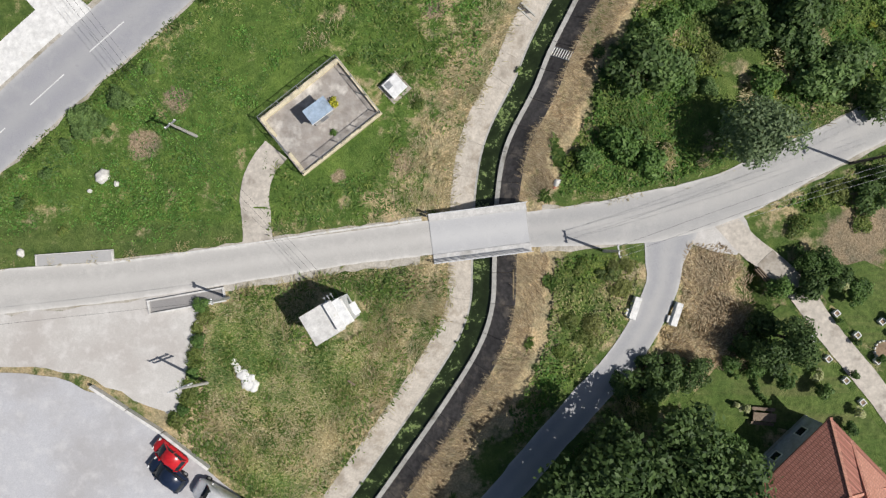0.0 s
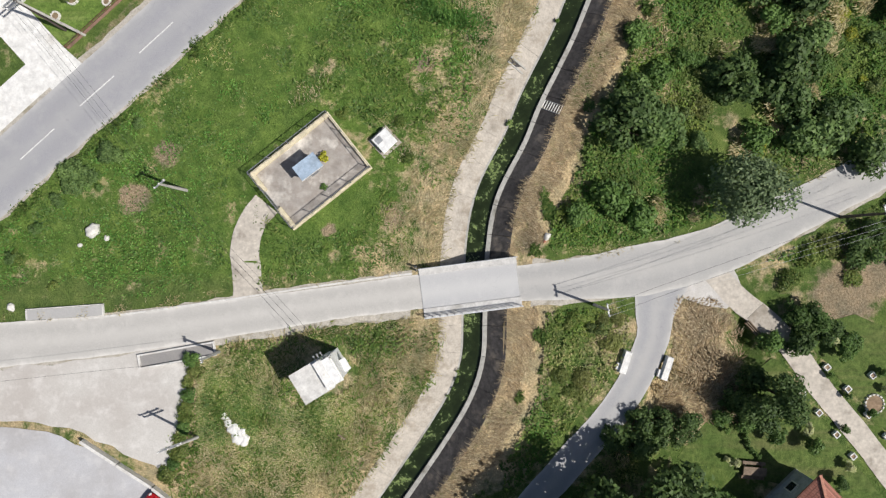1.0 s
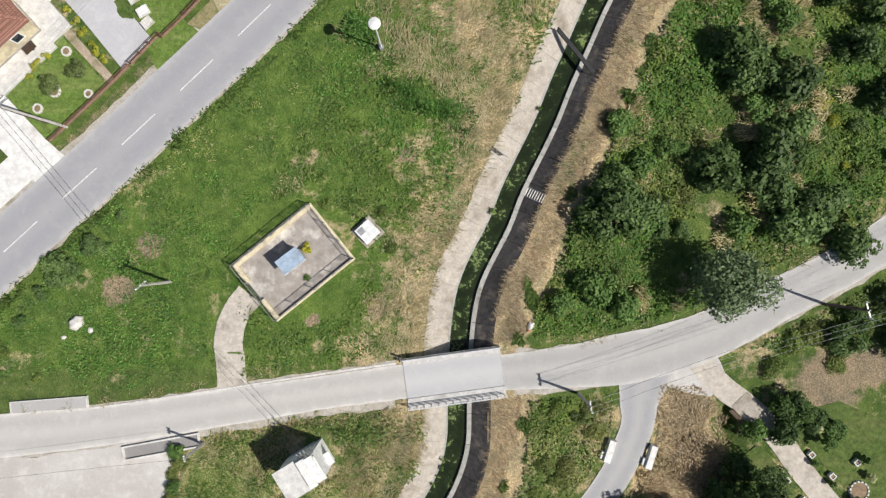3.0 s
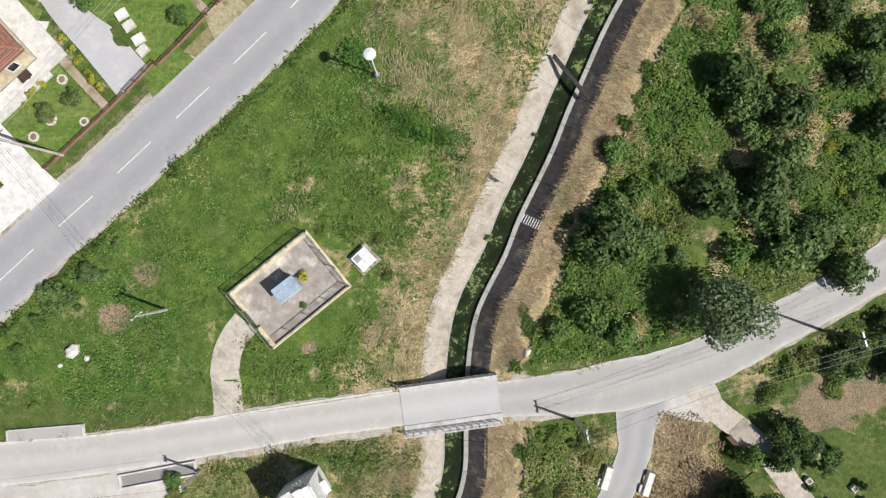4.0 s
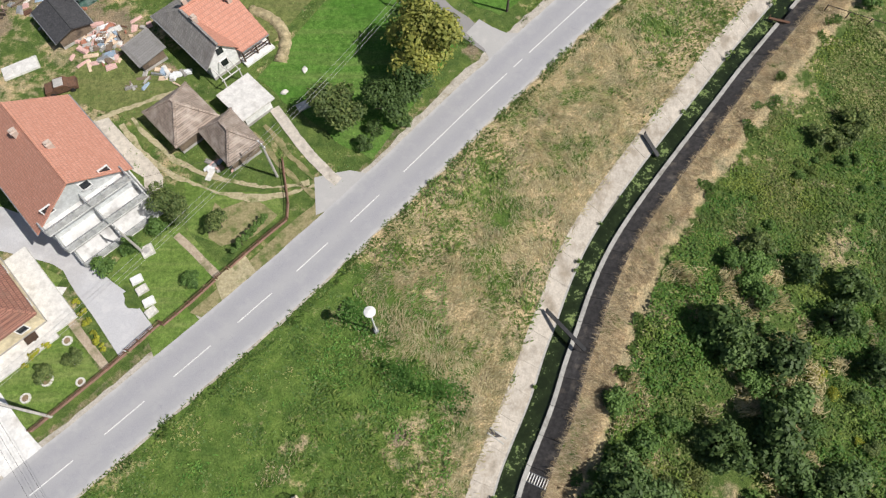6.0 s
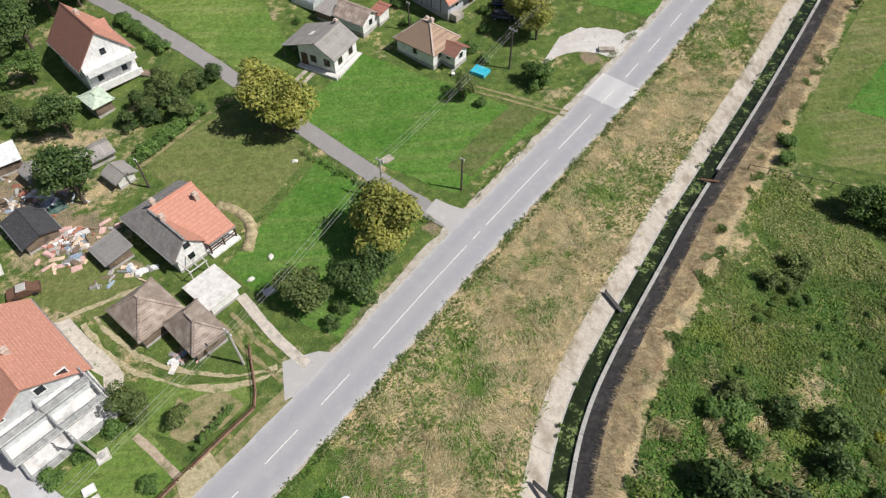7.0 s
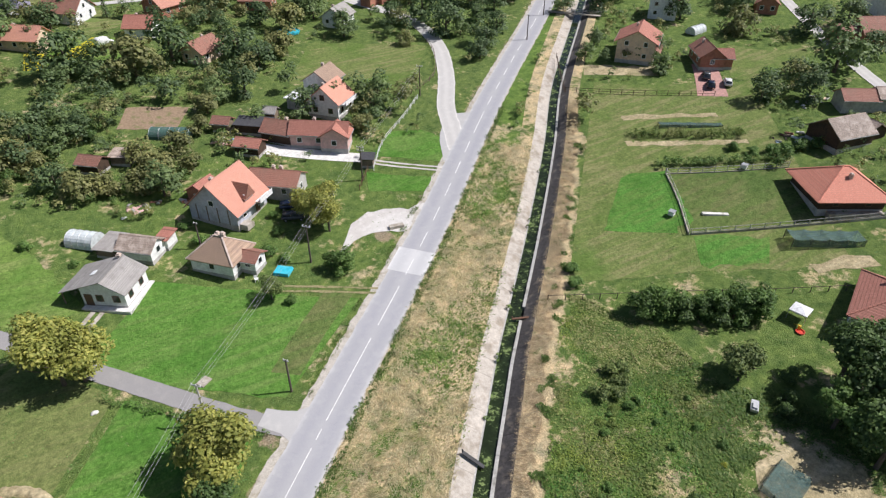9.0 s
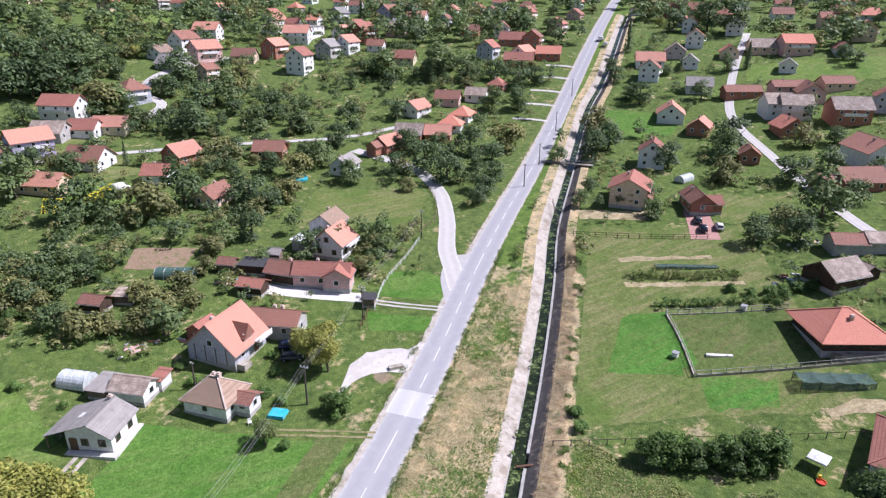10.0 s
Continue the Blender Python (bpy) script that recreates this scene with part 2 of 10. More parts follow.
M_tilled = surface("tilled_soil", (0.2, 0.14, 0.09), (0.34, 0.25, 0.17), (0.15, 0.16, 0.06), 4.0, 0.6, 0.95, bump=0.8, world_space=True)
M_track = surface("worn_grass_track", (0.2, 0.185, 0.085), (0.36, 0.31, 0.18), (0.12, 0.155, 0.05), 4.0, 0.7, 0.95, 0.1, bump=0.6, world_space=True, stain_from=0.48)
M_rut = surface("straw_rut", (0.3, 0.26, 0.15), (0.52, 0.46, 0.31), (0.15, 0.18, 0.065), 4.0, 0.8, 0.95, 0.1, bump=0.6, world_space=True, stain_from=0.53)
M_drylawn = mown("dry_lawn", (0.115, 0.15, 0.045), (0.185, 0.21, 0.075), (0.2, 0.205, 0.085), (0.115, 0.165, 0.045), 42)
M_rough = mown("rough_grass", (0.066, 0.112, 0.028), (0.145, 0.19, 0.058), (0.16, 0.165, 0.07), (0.075, 0.125, 0.032), 60)
M_stubble = mown("cut_straw", (0.27, 0.225, 0.125), (0.44, 0.37, 0.23), (0.52, 0.44, 0.29), (0.2, 0.2, 0.085), -60)
M_lawn = mown("mown_lawn", (0.095, 0.165, 0.034), (0.175, 0.255, 0.062), (0.22, 0.265, 0.09), (0.1, 0.19, 0.036), 42)
M_lawn2 = mown("bright_grass", (0.06, 0.145, 0.022), (0.128, 0.25, 0.05), (0.155, 0.225, 0.065), (0.066, 0.17, 0.025), 42)
M_clover = mown("green_clover", (0.055, 0.16, 0.024), (0.115, 0.255, 0.05), (0.14, 0.2, 0.055), (0.06, 0.155, 0.025), 20)
M_field = mown("mown_field", (0.1, 0.142, 0.038), (0.175, 0.215, 0.07), (0.245, 0.225, 0.11), (0.095, 0.16, 0.034), -35)
M_yellow = surface("yellow_flower_strip", (0.3, 0.29, 0.03), (0.58, 0.5, 0.04), (0.2, 0.25, 0.04), 2.5, 0.3, 0.95, 0.1, bump=0.7, world_space=True)
M_conc = surface("pale_concrete", (0.365, 0.33, 0.285), (0.5, 0.455, 0.395), (0.28, 0.24, 0.19), 5.0, 0.35, 0.9, each=0.05, world_space=True, stain_from=0.5)
# Shade of the canal's far wall is put into the dark tones; brown stain on top.
M_concdark = surface("shaded_dark_concrete", (0.05, 0.047, 0.047), (0.105, 0.097, 0.094), (0.21, 0.18, 0.15), 2.5, 0.6, 0.9, each=0.15, world_space=True, stain_from=0.54)
M_drive = surface("stained_sandy_concrete", (0.46, 0.415, 0.36), (0.6, 0.55, 0.48), (0.34, 0.3, 0.255), 3.0, 0.55, 0.95, bump=0.4, world_space=True, stain_from=0.53)
M_whiteconc = surface("bright_concrete", (0.6, 0.585, 0.555), (0.72, 0.705, 0.68), (0.5, 0.47, 0.43), 5.0, 0.35, 0.9, world_space=True, stain_from=0.58)
M_brightconc = surface("sunbleached_concrete", (0.7, 0.69, 0.665), (0.8, 0.79, 0.77), (0.6, 0.57, 0.53), 4.0, 0.4, 0.9, world_space=True, stain_from=0.58)
M_kerb = surface("kerb_concrete", (0.34, 0.335, 0.31), (0.45, 0.44, 0.41), (0.2, 0.19, 0.16), 5.0, 0.5, 0.85, each=0.06, world_space=True, stain_from=0.56)
M_deck = asphalt_material("bridge_deck_asphalt", (0.44, 0.44, 0.45), (0.51, 0.51, 0.515), (0.46, 0.46, 0.465), (0.6, 0.595, 0.585), 0.5)
M_walk = surface("walkway_concrete", (0.5, 0.49, 0.48), (0.6, 0.59, 0.575), (0.4, 0.385, 0.36), 6.0, 0.6, 0.9, world_space=True, stain_from=0.56)
M_yard = surface("stained_yard_concrete", (0.3, 0.265, 0.235), (0.42, 0.39, 0.36), (0.72, 0.68, 0.62), 1.3, 0.42, 0.95, bump=0.4, world_space=True, stain_from=0.53)
M_greyrender = surface("pale_grey_render", (0.5, 0.52, 0.52), (0.6, 0.62, 0.62), (0.44, 0.45, 0.45), 5.0, 0.5, 0.9, bump=0.15)
M_balcony = surface("balcony_tiles", (0.64, 0.635, 0.63), (0.74, 0.735, 0.73), (0.42, 0.41, 0.4), 1.2, 0.5, 0.8, bump=0.1, stain_from=0.52)
M_coping = surface("pale_coping", (0.66, 0.58, 0.4), (0.74, 0.66, 0.48), (0.56, 0.5, 0.36), 6.0, 0.9)
M_greyrail = surface("light_grey_rail_paint", (0.55, 0.56, 0.57), (0.68, 0.69, 0.7), (0.3, 0.24, 0.19), 9.0, 2.0, 0.6, 0.4, bump=0.1, stain_from=0.6)
M_paint = surface("road_paint", (0.62, 0.62, 0.61), (0.76, 0.76, 0.75), (0.48, 0.48, 0.48), 8.0, 1.5, 0.7, world_space=True, bump=0.1, stain_from=0.6)
M_white = surface("white_plaster", (0.74, 0.74, 0.73), (0.82, 0.82, 0.81), (0.62, 0.61, 0.58), 6.0, 0.6, 0.85, bump=0.1, stain_from=0.6)
M_cream = surface("cream_plaster", (0.62, 0.54, 0.36), (0.7, 0.62, 0.44), (0.5, 0.43, 0.3), 6.0, 0.7, 0.85, bump=0.1)
M_pink = surface("pink_plaster", (0.62, 0.4, 0.37), (0.7, 0.47, 0.43), (0.5, 0.36, 0.33), 6.0, 0.6, 0.85, bump=0.1)
M_lilac = surface("lilac_plaster", (0.42, 0.38, 0.55), (0.5, 0.46, 0.62), (0.38, 0.35, 0.48), 6.0, 0.6, 0.85, bump=0.1)
M_bluegrey = surface("grey_blue_plaster", (0.42, 0.44, 0.5), (0.52, 0.54, 0.6), (0.34, 0.35, 0.38), 6.0, 0.6, 0.85, bump=0.1)
M_peach = surface("peach_plaster", (0.66, 0.5, 0.36), (0.74, 0.58, 0.44), (0.55, 0.43, 0.33), 6.0, 0.6, 0.85, bump=0.1)
M_greyplaster = surface("grey_render", (0.4, 0.39, 0.37), (0.5, 0.48, 0.46), (0.32, 0.3, 0.28), 6.0, 0.6, 0.9, bump=0.15)
M_brick = surface("red_brick_wall", (0.36, 0.15, 0.1), (0.46, 0.22, 0.15), (0.28, 0.13, 0.1), 7.0, 0.8, 0.9, bump=0.3)
M_wood = surface("weathered_wood", (0.16, 0.12, 0.085), (0.27, 0.21, 0.16), (0.1, 0.08, 0.065), 9.0, 0.8, 0.9, bump=0.3)
# timber; its dark tone also paints shaded walls of the red hip-roofed house
M_darkwoodshade = surface("dark_wood_and_wall_shade", (0.05, 0.032, 0.022), (0.1, 0.065, 0.045), (0.04, 0.03, 0.024), 9.0, 0.8, 0.85, bump=0.3)
M_orange = tiles("new_clay_tiles", (0.66, 0.315, 0.23), (0.73, 0.38, 0.29), (0.57, 0.28, 0.205), moss_from=0.6, joint=0.72)
M_red = tiles("red_clay_tiles", (0.48, 0.205, 0.155), (0.58, 0.265, 0.205), (0.36, 0.18, 0.135))
M_redbrown = tiles("weathered_red_tiles", (0.36, 0.175, 0.13), (0.46, 0.235, 0.18), (0.25, 0.155, 0.12), moss_from=0.5)
M_brown = tiles("old_brown_tiles", (0.37, 0.3, 0.255), (0.5, 0.415, 0.355), (0.58, 0.5, 0.44), moss_from=0.46)
M_tan = tiles("lichened_tan_tiles", (0.4, 0.29, 0.22), (0.5, 0.37, 0.28), (0.27, 0.2, 0.16), moss_from=0.48)
M_bright = tiles("bright_red_tiles", (0.78, 0.3, 0.21), (0.84, 0.36, 0.26), (0.72, 0.29, 0.21), gloss=0.75, moss_from=0.7, joint=0.85)
M_asbestos = tiles("grey_fibre_cement", (0.33, 0.325, 0.32), (0.42, 0.41, 0.4), (0.2, 0.19, 0.18), 0.9, 0.35, 0.85, 0.5, joint=0.7)
M_darkroof = surface("black_sheeting", (0.045, 0.045, 0.05), (0.09, 0.09, 0.095), (0.2, 0.2, 0.2), 5.0, 0.9, 0.7, stain_from=0.64)
M_blueroof = surface("blue_sheet_metal", (0.3, 0.39, 0.5), (0.37, 0.46, 0.57), (0.25, 0.31, 0.38), 4.0, 1.2, 0.5, 0.4, bump=0.05)
M_palegreen = surface("pale_green_sheet", (0.5, 0.6, 0.48), (0.58, 0.68, 0.55), (0.4, 0.48, 0.38), 4.0, 1.2, 0.6, 0.4, bump=0.05)
M_metal = surface("galvanised_steel", (0.4, 0.41, 0.42), (0.52, 0.53, 0.54), (0.3, 0.3, 0.3), 9.0, 2.0, 0.5, 0.5, 0.6, bump=0.05)
M_rail = surface("dark_grey_rail_paint", (0.2, 0.21, 0.23), (0.3, 0.31, 0.33), (0.3, 0.2, 0.14), 9.0, 2.0, 0.6, 0.4, 0.3, bump=0.1, stain_from=0.62)
M_rust = surface("rusty_iron", (0.13, 0.075, 0.05), (0.22, 0.12, 0.08), (0.09, 0.06, 0.05), 9.0, 2.0, 0.85, 0.3, 0.2, bump=0.2)
M_pole = surface("concrete_pole", (0.42, 0.4, 0.37), (0.52, 0.5, 0.47), (0.34, 0.32, 0.29), 6.0, 1.0, 0.9)
M_woodpole = surface("tarred_pole", (0.08, 0.065, 0.055), (0.14, 0.115, 0.1), (0.06, 0.05, 0.045), 7.0, 1.0, 0.9)
M_cable = surface("cable_rubber", (0.03, 0.03, 0.032), (0.05, 0.05, 0.052), None, 5.0, 1.0, 0.6, bump=0)
M_cablepale = surface("bare_conductor", (0.4, 0.4, 0.4), (0.5, 0.5, 0.5), None, 5.0, 1.0, 0.5, bump=0)
M_glass = surface("window_glass", (0.02, 0.024, 0.03), (0.03, 0.036, 0.042), None, 2.0, 0.5, 0.08, 0.6, bump=0)
M_frame = surface("white_window_frame", (0.72, 0.72, 0.71), (0.8, 0.8, 0.79), None, 6.0, 0.5, 0.5, bump=0)
M_brownframe = surface("brown_joinery", (0.12, 0.07, 0.045), (0.17, 0.1, 0.07), None, 8.0, 1.0, 0.6, bump=0.1)
M_chimney = surface("chimney_render", (0.5, 0.4, 0.34), (0.62, 0.52, 0.45), (0.3, 0.24, 0.2), 5.0, 1.2, 0.9)
M_carred = surface("red_car_paint", (0.5, 0.015, 0.02), (0.54, 0.02, 0.025), None, 3.0, 1.0, 0.25, 0.6, bump=0)
M_carblue = surface("dark_blue_car_paint", (0.012, 0.02, 0.045), (0.016, 0.026, 0.055), None, 3.0, 1.0, 0.22, 0.6, bump=0)
M_cargrey = surface("grey_car_paint", (0.1, 0.105, 0.115), (0.13, 0.135, 0.145), None, 3.0, 1.0, 0.25, 0.6, 0.4, bump=0)
M_carwhite = surface("white_car_paint", (0.74, 0.74, 0.74), (0.78, 0.78, 0.78), None, 3.0, 1.0, 0.25, 0.6, bump=0)
M_tyre = surface("tyre_rubber", (0.02, 0.02, 0.02), (0.035, 0.035, 0.035), None, 9.0, 1.0, 0.9)
M_tarp = surface("white_tarpaulin", (0.72, 0.73, 0.74), (0.8, 0.81, 0.82), (0.62, 0.63, 0.64), 3.0, 1.0, 0.6, bump=0.2)
M_net = surface("dark_green_netting", (0.045, 0.1, 0.085), (0.085, 0.15, 0.125), (0.14, 0.18, 0.165), 6.0, 0.8, 0.9, bump=0.4)
def netting(name, c1, c2, gaps):
    """Woven shade net: threads with open mesh between them."""
    m = surface(name, c1, c2, None, 6.0, 0.8, 0.9, bump=0.3)
    nt = m.node_tree
    hole, both = nt.nodes.new("ShaderNodeBsdfTransparent"), nt.nodes.new("ShaderNodeMixShader")
    nt.links.new(ranged(nt, noised(nt, place_of(nt), 1.2, 3.0, 0.6), 0.3, 0.7, gaps - 0.2, gaps + 0.2), both.inputs[0])
    nt.links.new(nt.nodes["Principled BSDF"].outputs[0], both.inputs[1])
    nt.links.new(hole.outputs[0], both.inputs[2])
    nt.links.new(both.outputs[0], nt.nodes["Material Output"].inputs["Surface"])
    return m


M_wiremesh = netting("wire_mesh", (0.12, 0.125, 0.12), (0.18, 0.185, 0.18), 0.89)
M_railmesh = netting("dense_rail_mesh", (0.5, 0.51, 0.52), (0.6, 0.61, 0.62), 0.3)
M_wiredglass = netting("wired_glass", (0.56, 0.57, 0.57), (0.66, 0.67, 0.67), 0.5)
M_shadenet = netting("open_green_netting", (0.07, 0.13, 0.12), (0.13, 0.2, 0.18), 0.55)
M_foil = surface("greenhouse_foil", (0.55, 0.6, 0.6), (0.66, 0.7, 0.7), (0.45, 0.5, 0.48), 2.0, 0.8, 0.35, 0.5, bump=0.1)
M_turq = surface("turquoise_sheet", (0.03, 0.42, 0.55), (0.06, 0.52, 0.66), (0.1, 0.45, 0.55), 3.0, 1.0, 0.4, bump=0.1)
M_redplastic = surface("red_plastic", (0.55, 0.05, 0.03), (0.6, 0.08, 0.05), None, 4.0, 1.0, 0.5, bump=0)
M_yellowplastic = surface("yellow_plastic", (0.7, 0.5, 0.05), (0.75, 0.55, 0.08), None, 4.0, 1.0, 0.5, bump=0)
M_stone = surface("white_limestone", (0.6, 0.58, 0.53), (0.74, 0.72, 0.68), (0.4, 0.38, 0.33), 4.0, 1.2, 0.9, bump=0.6)
M_lime = surface("spilt_lime", (0.74, 0.73, 0.7), (0.82, 0.81, 0.79), (0.55, 0.52, 0.42), 4.0, 1.2, 0.95, bump=0.6)
M_paver = surface("red_pavers", (0.4, 0.22, 0.19), (0.5, 0.29, 0.25), (0.36, 0.22, 0.2), 5.0, 0.6, 0.85, world_space=True)
M_bark = surface("tree_bark", (0.085, 0.065, 0.05), (0.15, 0.12, 0.095), (0.06, 0.05, 0.04), 8.0, 1.5, 0.95, bump=0.6)
L_green = leaves("green_leaves", (0.075, 0.145, 0.036), (0.2, 0.3, 0.09))
L_dark = leaves("dark_leaves", (0.055, 0.1, 0.034), (0.16, 0.235, 0.08))
L_yellow = leaves("yellowing_leaves", (0.21, 0.225, 0.055), (0.42, 0.42, 0.12), (0.48, 0.44, 0.13))
L_olive = leaves("dusty_olive_leaves", (0.1, 0.145, 0.05), (0.24, 0.3, 0.11), (0.28, 0.31, 0.12))
L_grey = leaves("grey_green_willow_leaves", (0.1, 0.145, 0.08), (0.25, 0.32, 0.18))
L_sage = leaves("dull_willow_leaves", (0.1, 0.17, 0.06), (0.24, 0.34, 0.125))
L_weed = leaves("weed_leaves", (0.09, 0.16, 0.036), (0.2, 0.3, 0.08), (0.27, 0.31, 0.1))
L_vivid = leaves("fresh_weed_leaves", (0.08, 0.195, 0.038), (0.17, 0.345, 0.078), (0.225, 0.355, 0.095))
L_fade = leaves("fading_weed_leaves", (0.23, 0.27, 0.09), (0.38, 0.41, 0.16), (0.5, 0.42, 0.24))
L_straw = leaves("dry_grass_blades", (0.42, 0.34, 0.2), (0.66, 0.55, 0.36), (0.72, 0.63, 0.45))
L_reed = leaves("dry_reed_stalks", (0.24, 0.165, 0.108), (0.57, 0.43, 0.315), (0.65, 0.525, 0.41))
L_bush = leaves("bush_leaves", (0.085, 0.165, 0.045), (0.22, 0.34, 0.1))
L_goldenrod = leaves("goldenrod_leaves", (0.2, 0.26, 0.045), (0.42, 0.44, 0.08), (0.6, 0.52, 0.08))
L_nettle = leaves("sunlit_nettle_leaves", (0.07, 0.17, 0.03), (0.17, 0.32, 0.062), (0.25, 0.33, 0.085), (0.29, 0.34, 0.065))
L_bramble = leaves("bramble_leaves", (0.1, 0.165, 0.038), (0.22, 0.3, 0.08), (0.3, 0.32, 0.1), (0.31, 0.32, 0.11))
# Far foliage: distance haze is mixed into these leaf colours, paler and greyer.
L_farleaf = leaves("far_hazed_green_leaves", (0.1, 0.15, 0.062), (0.24, 0.31, 0.135))
L_fardark = leaves("far_hazed_dark_leaves", (0.07, 0.115, 0.052), (0.18, 0.245, 0.115))
L_farolive = leaves("far_hazed_olive_leaves", (0.16, 0.165, 0.065), (0.32, 0.32, 0.14), (0.36, 0.33, 0.15))
L_grass = leaves("grass_blades", (0.085, 0.17, 0.04), (0.175, 0.28, 0.08), (0.25, 0.28, 0.11))
L_flower = leaves("yellow_flowers", (0.25, 0.28, 0.04), (0.62, 0.56, 0.07))
L_pale = leaves("pale_variegated_leaves", (0.4, 0.42, 0.2), (0.72, 0.7, 0.48))


# ---- shapes ----
class Shape:
    """Gathers vertices and faces of one mesh."""

    def __init__(self):
        self.v, self.f = [], []

    def add(self, verts, faces):
        n = len(self.v)
        self.v += [tuple(p) for p in verts]
        self.f += [tuple(i + n for i in q) for q in faces]
        return self

    def box(self, x0, y0, z0, x1, y1, z1, taper=0.0):
        t = taper
        self.add([(x0, y0, z0), (x1, y0, z0), (x1, y1, z0), (x0, y1, z0), (x0 + t, y0 + t, z1), (x1 - t, y0 + t, z1), (x1 - t, y1 - t, z1), (x0 + t, y1 - t, z1)],
                 [(3, 2, 1, 0), (4, 5, 6, 7), (0, 1, 5, 4), (1, 2, 6, 5), (2, 3, 7, 6), (3, 0, 4, 7)])
        return self

    def beam(self, a, b, w, h=None):
        """A square bar from a to b."""
        a, b = Vector(a), Vector(b)
        d = (b - a).normalized()
        side = d.cross(Vector((0, 0, 1)))
        side = side.normalized() if side.length > 1e-4 else Vector((1, 0, 0))
        up = side.cross(d)
        s, u = side * w / 2, up * (h or w) / 2
        self.add([a - s - u, a + s - u, a + s + u, a - s + u, b - s - u, b + s - u, b + s + u, b - s + u],
                 [(3, 2, 1, 0), (4, 5, 6, 7), (0, 1, 5, 4), (1, 2, 6, 5), (2, 3, 7, 6), (3, 0, 4, 7)])
        return self

    def tube(self, points, radii, sides=8):
        """A round tapering tube through points."""
        pts = [Vector(p) for p in points]
        n = len(self.v)
        for i, p in enumerate(pts):
            d = (pts[min(i + 1, len(pts) - 1)] - pts[max(i - 1, 0)]).normalized()
            s = d.cross(Vector((0.31, 0.17, 0.93))).normalized()
            u = s.cross(d)
            r = radii[i] if isinstance(radii, (list, tuple)) else radii
            for k in range(sides):
                a = 2 * math.pi * k / sides
                self.v.append(tuple(p + s * r * math.cos(a) + u * r * math.sin(a)))
        for i in range(len(pts) - 1):
            for k in range(sides):
                k2 = (k + 1) % sides
                self.f.append((n + i * sides + k, n + i * sides + k2, n + (i + 1) * sides + k2, n + (i + 1) * sides + k))
        self.f.append(tuple(n + k for k in reversed(range(sides))))
        self.f.append(tuple(n + (len(pts) - 1) * sides + k for k in range(sides)))
        return self

    def lathe(self, profile, sides=14, x=0.0, y=0.0):
        n = len(self.v)
        for r, z in profile:
            for k in range(sides):
                a = 2 * math.pi * k / sides
                self.v.append((x + r * math.cos(a), y + r * math.sin(a), z))
        for i in range(len(profile) - 1):
            for k in range(sides):
                k2 = (k + 1) % sides
                self.f.append((n + i * sides + k, n + i * sides + k2, n + (i + 1) * sides + k2, n + (i + 1) * sides + k))
        self.f.append(tuple(n + k for k in reversed(range(sides))))
        self.f.append(tuple(n + (len(profile) - 1) * sides + k for k in range(sides)))
        return self

    def prism(self, outline, axis_lo, axis_hi, axis="x"):
        """An outline drawn across an axis and drawn out along it."""
        n = len(outline)
        if axis == "x":
            vs = [(axis_lo, a, b) for a, b in outline] + [(axis_hi, a, b) for a, b in outline]
        elif axis == "y":
            vs = [(a, axis_lo, b) for a, b in outline] + [(a, axis_hi, b) for a, b in outline]
        else:
            vs = [(a, b, axis_lo) for a, b in outline] + [(a, b, axis_hi) for a, b in outline]
        self.add(vs, [tuple(reversed(range(n))), tuple(range(n, 2 * n))] + [(i, (i + 1) % n, n + (i + 1) % n, n + i) for i in range(n)])
        return self

    def mesh(self, name, material, smooth=False):
        me = bpy.data.meshes.new(name)
        me.from_pydata(self.v, [], self.f)
        bm = bmesh.new()
        bm.from_mesh(me)
        bmesh.ops.recalc_face_normals(bm, faces=bm.faces)
        bm.to_mesh(me)
        bm.free()
        me.materials.append(material)
        if smooth:
            me.polygons.foreach_set("use_smooth", [True] * len(me.polygons))
        return me


def part(name, shape, material, parent, label="", smooth=False, at=None):
    """Links a shape as one mesh object under a thing or a part."""
    me = shape if isinstance(shape, bpy.types.Mesh) else shape.mesh(name, material, smooth)
    ob = new(name, me)
    ob.parent = parent
    if at is not None:
        ob.matrix_basis = at
    return tagged(ob, label)


def thing(name, m, label, category, group="", kind=""):
    ob = new(name)
    ob.matrix_basis = m
    ob.empty_display_size = 0.3
    return tagged(ob, label, category, group, kind)


def solid(name, shape, material, m, label, category="", group="", kind="", smooth=False):
    ob = new(name, shape.mesh(name, material, smooth))
    ob.matrix_basis = m
    return tagged(ob, label, category, group, kind)


# ---- the lie of the land: flat by the bridge, rising to a hillside beyond ----
RISE_U = [-4000, 70, 85, 105, 145, 185, 230, 270, 320, 380, 470, 600, 900, 1500, 4000]
RISE_Z = [0, 0, 0.6, 3.5, 9.5, 13.5, 18, 26, 37.5, 48, 59, 70, 88, 110, 150]
LAND_U = np.arange(-100, 1600, 5.0)
SPREAD = np.exp(-0.5 * (np.arange(-8, 9) * 5 / 14.0) ** 2)
LAND_Z = np.convolve(np.pad(np.interp(LAND_U, RISE_U, RISE_Z), 8, mode="edge"), SPREAD / SPREAD.sum(), "valid")


def land(x, y):
    dx, dy = np.asarray(x, float) - 3.0, np.asarray(y, float) - 17.0
    r = np.hypot(dx, dy) + 1e-6
    c = np.clip(((dx * 0.5 + dy * 0.866) / r - 0.15) / 0.55, 0, 1)
    return np.interp(r * c * c * (3 - 2 * c), LAND_U, LAND_Z)


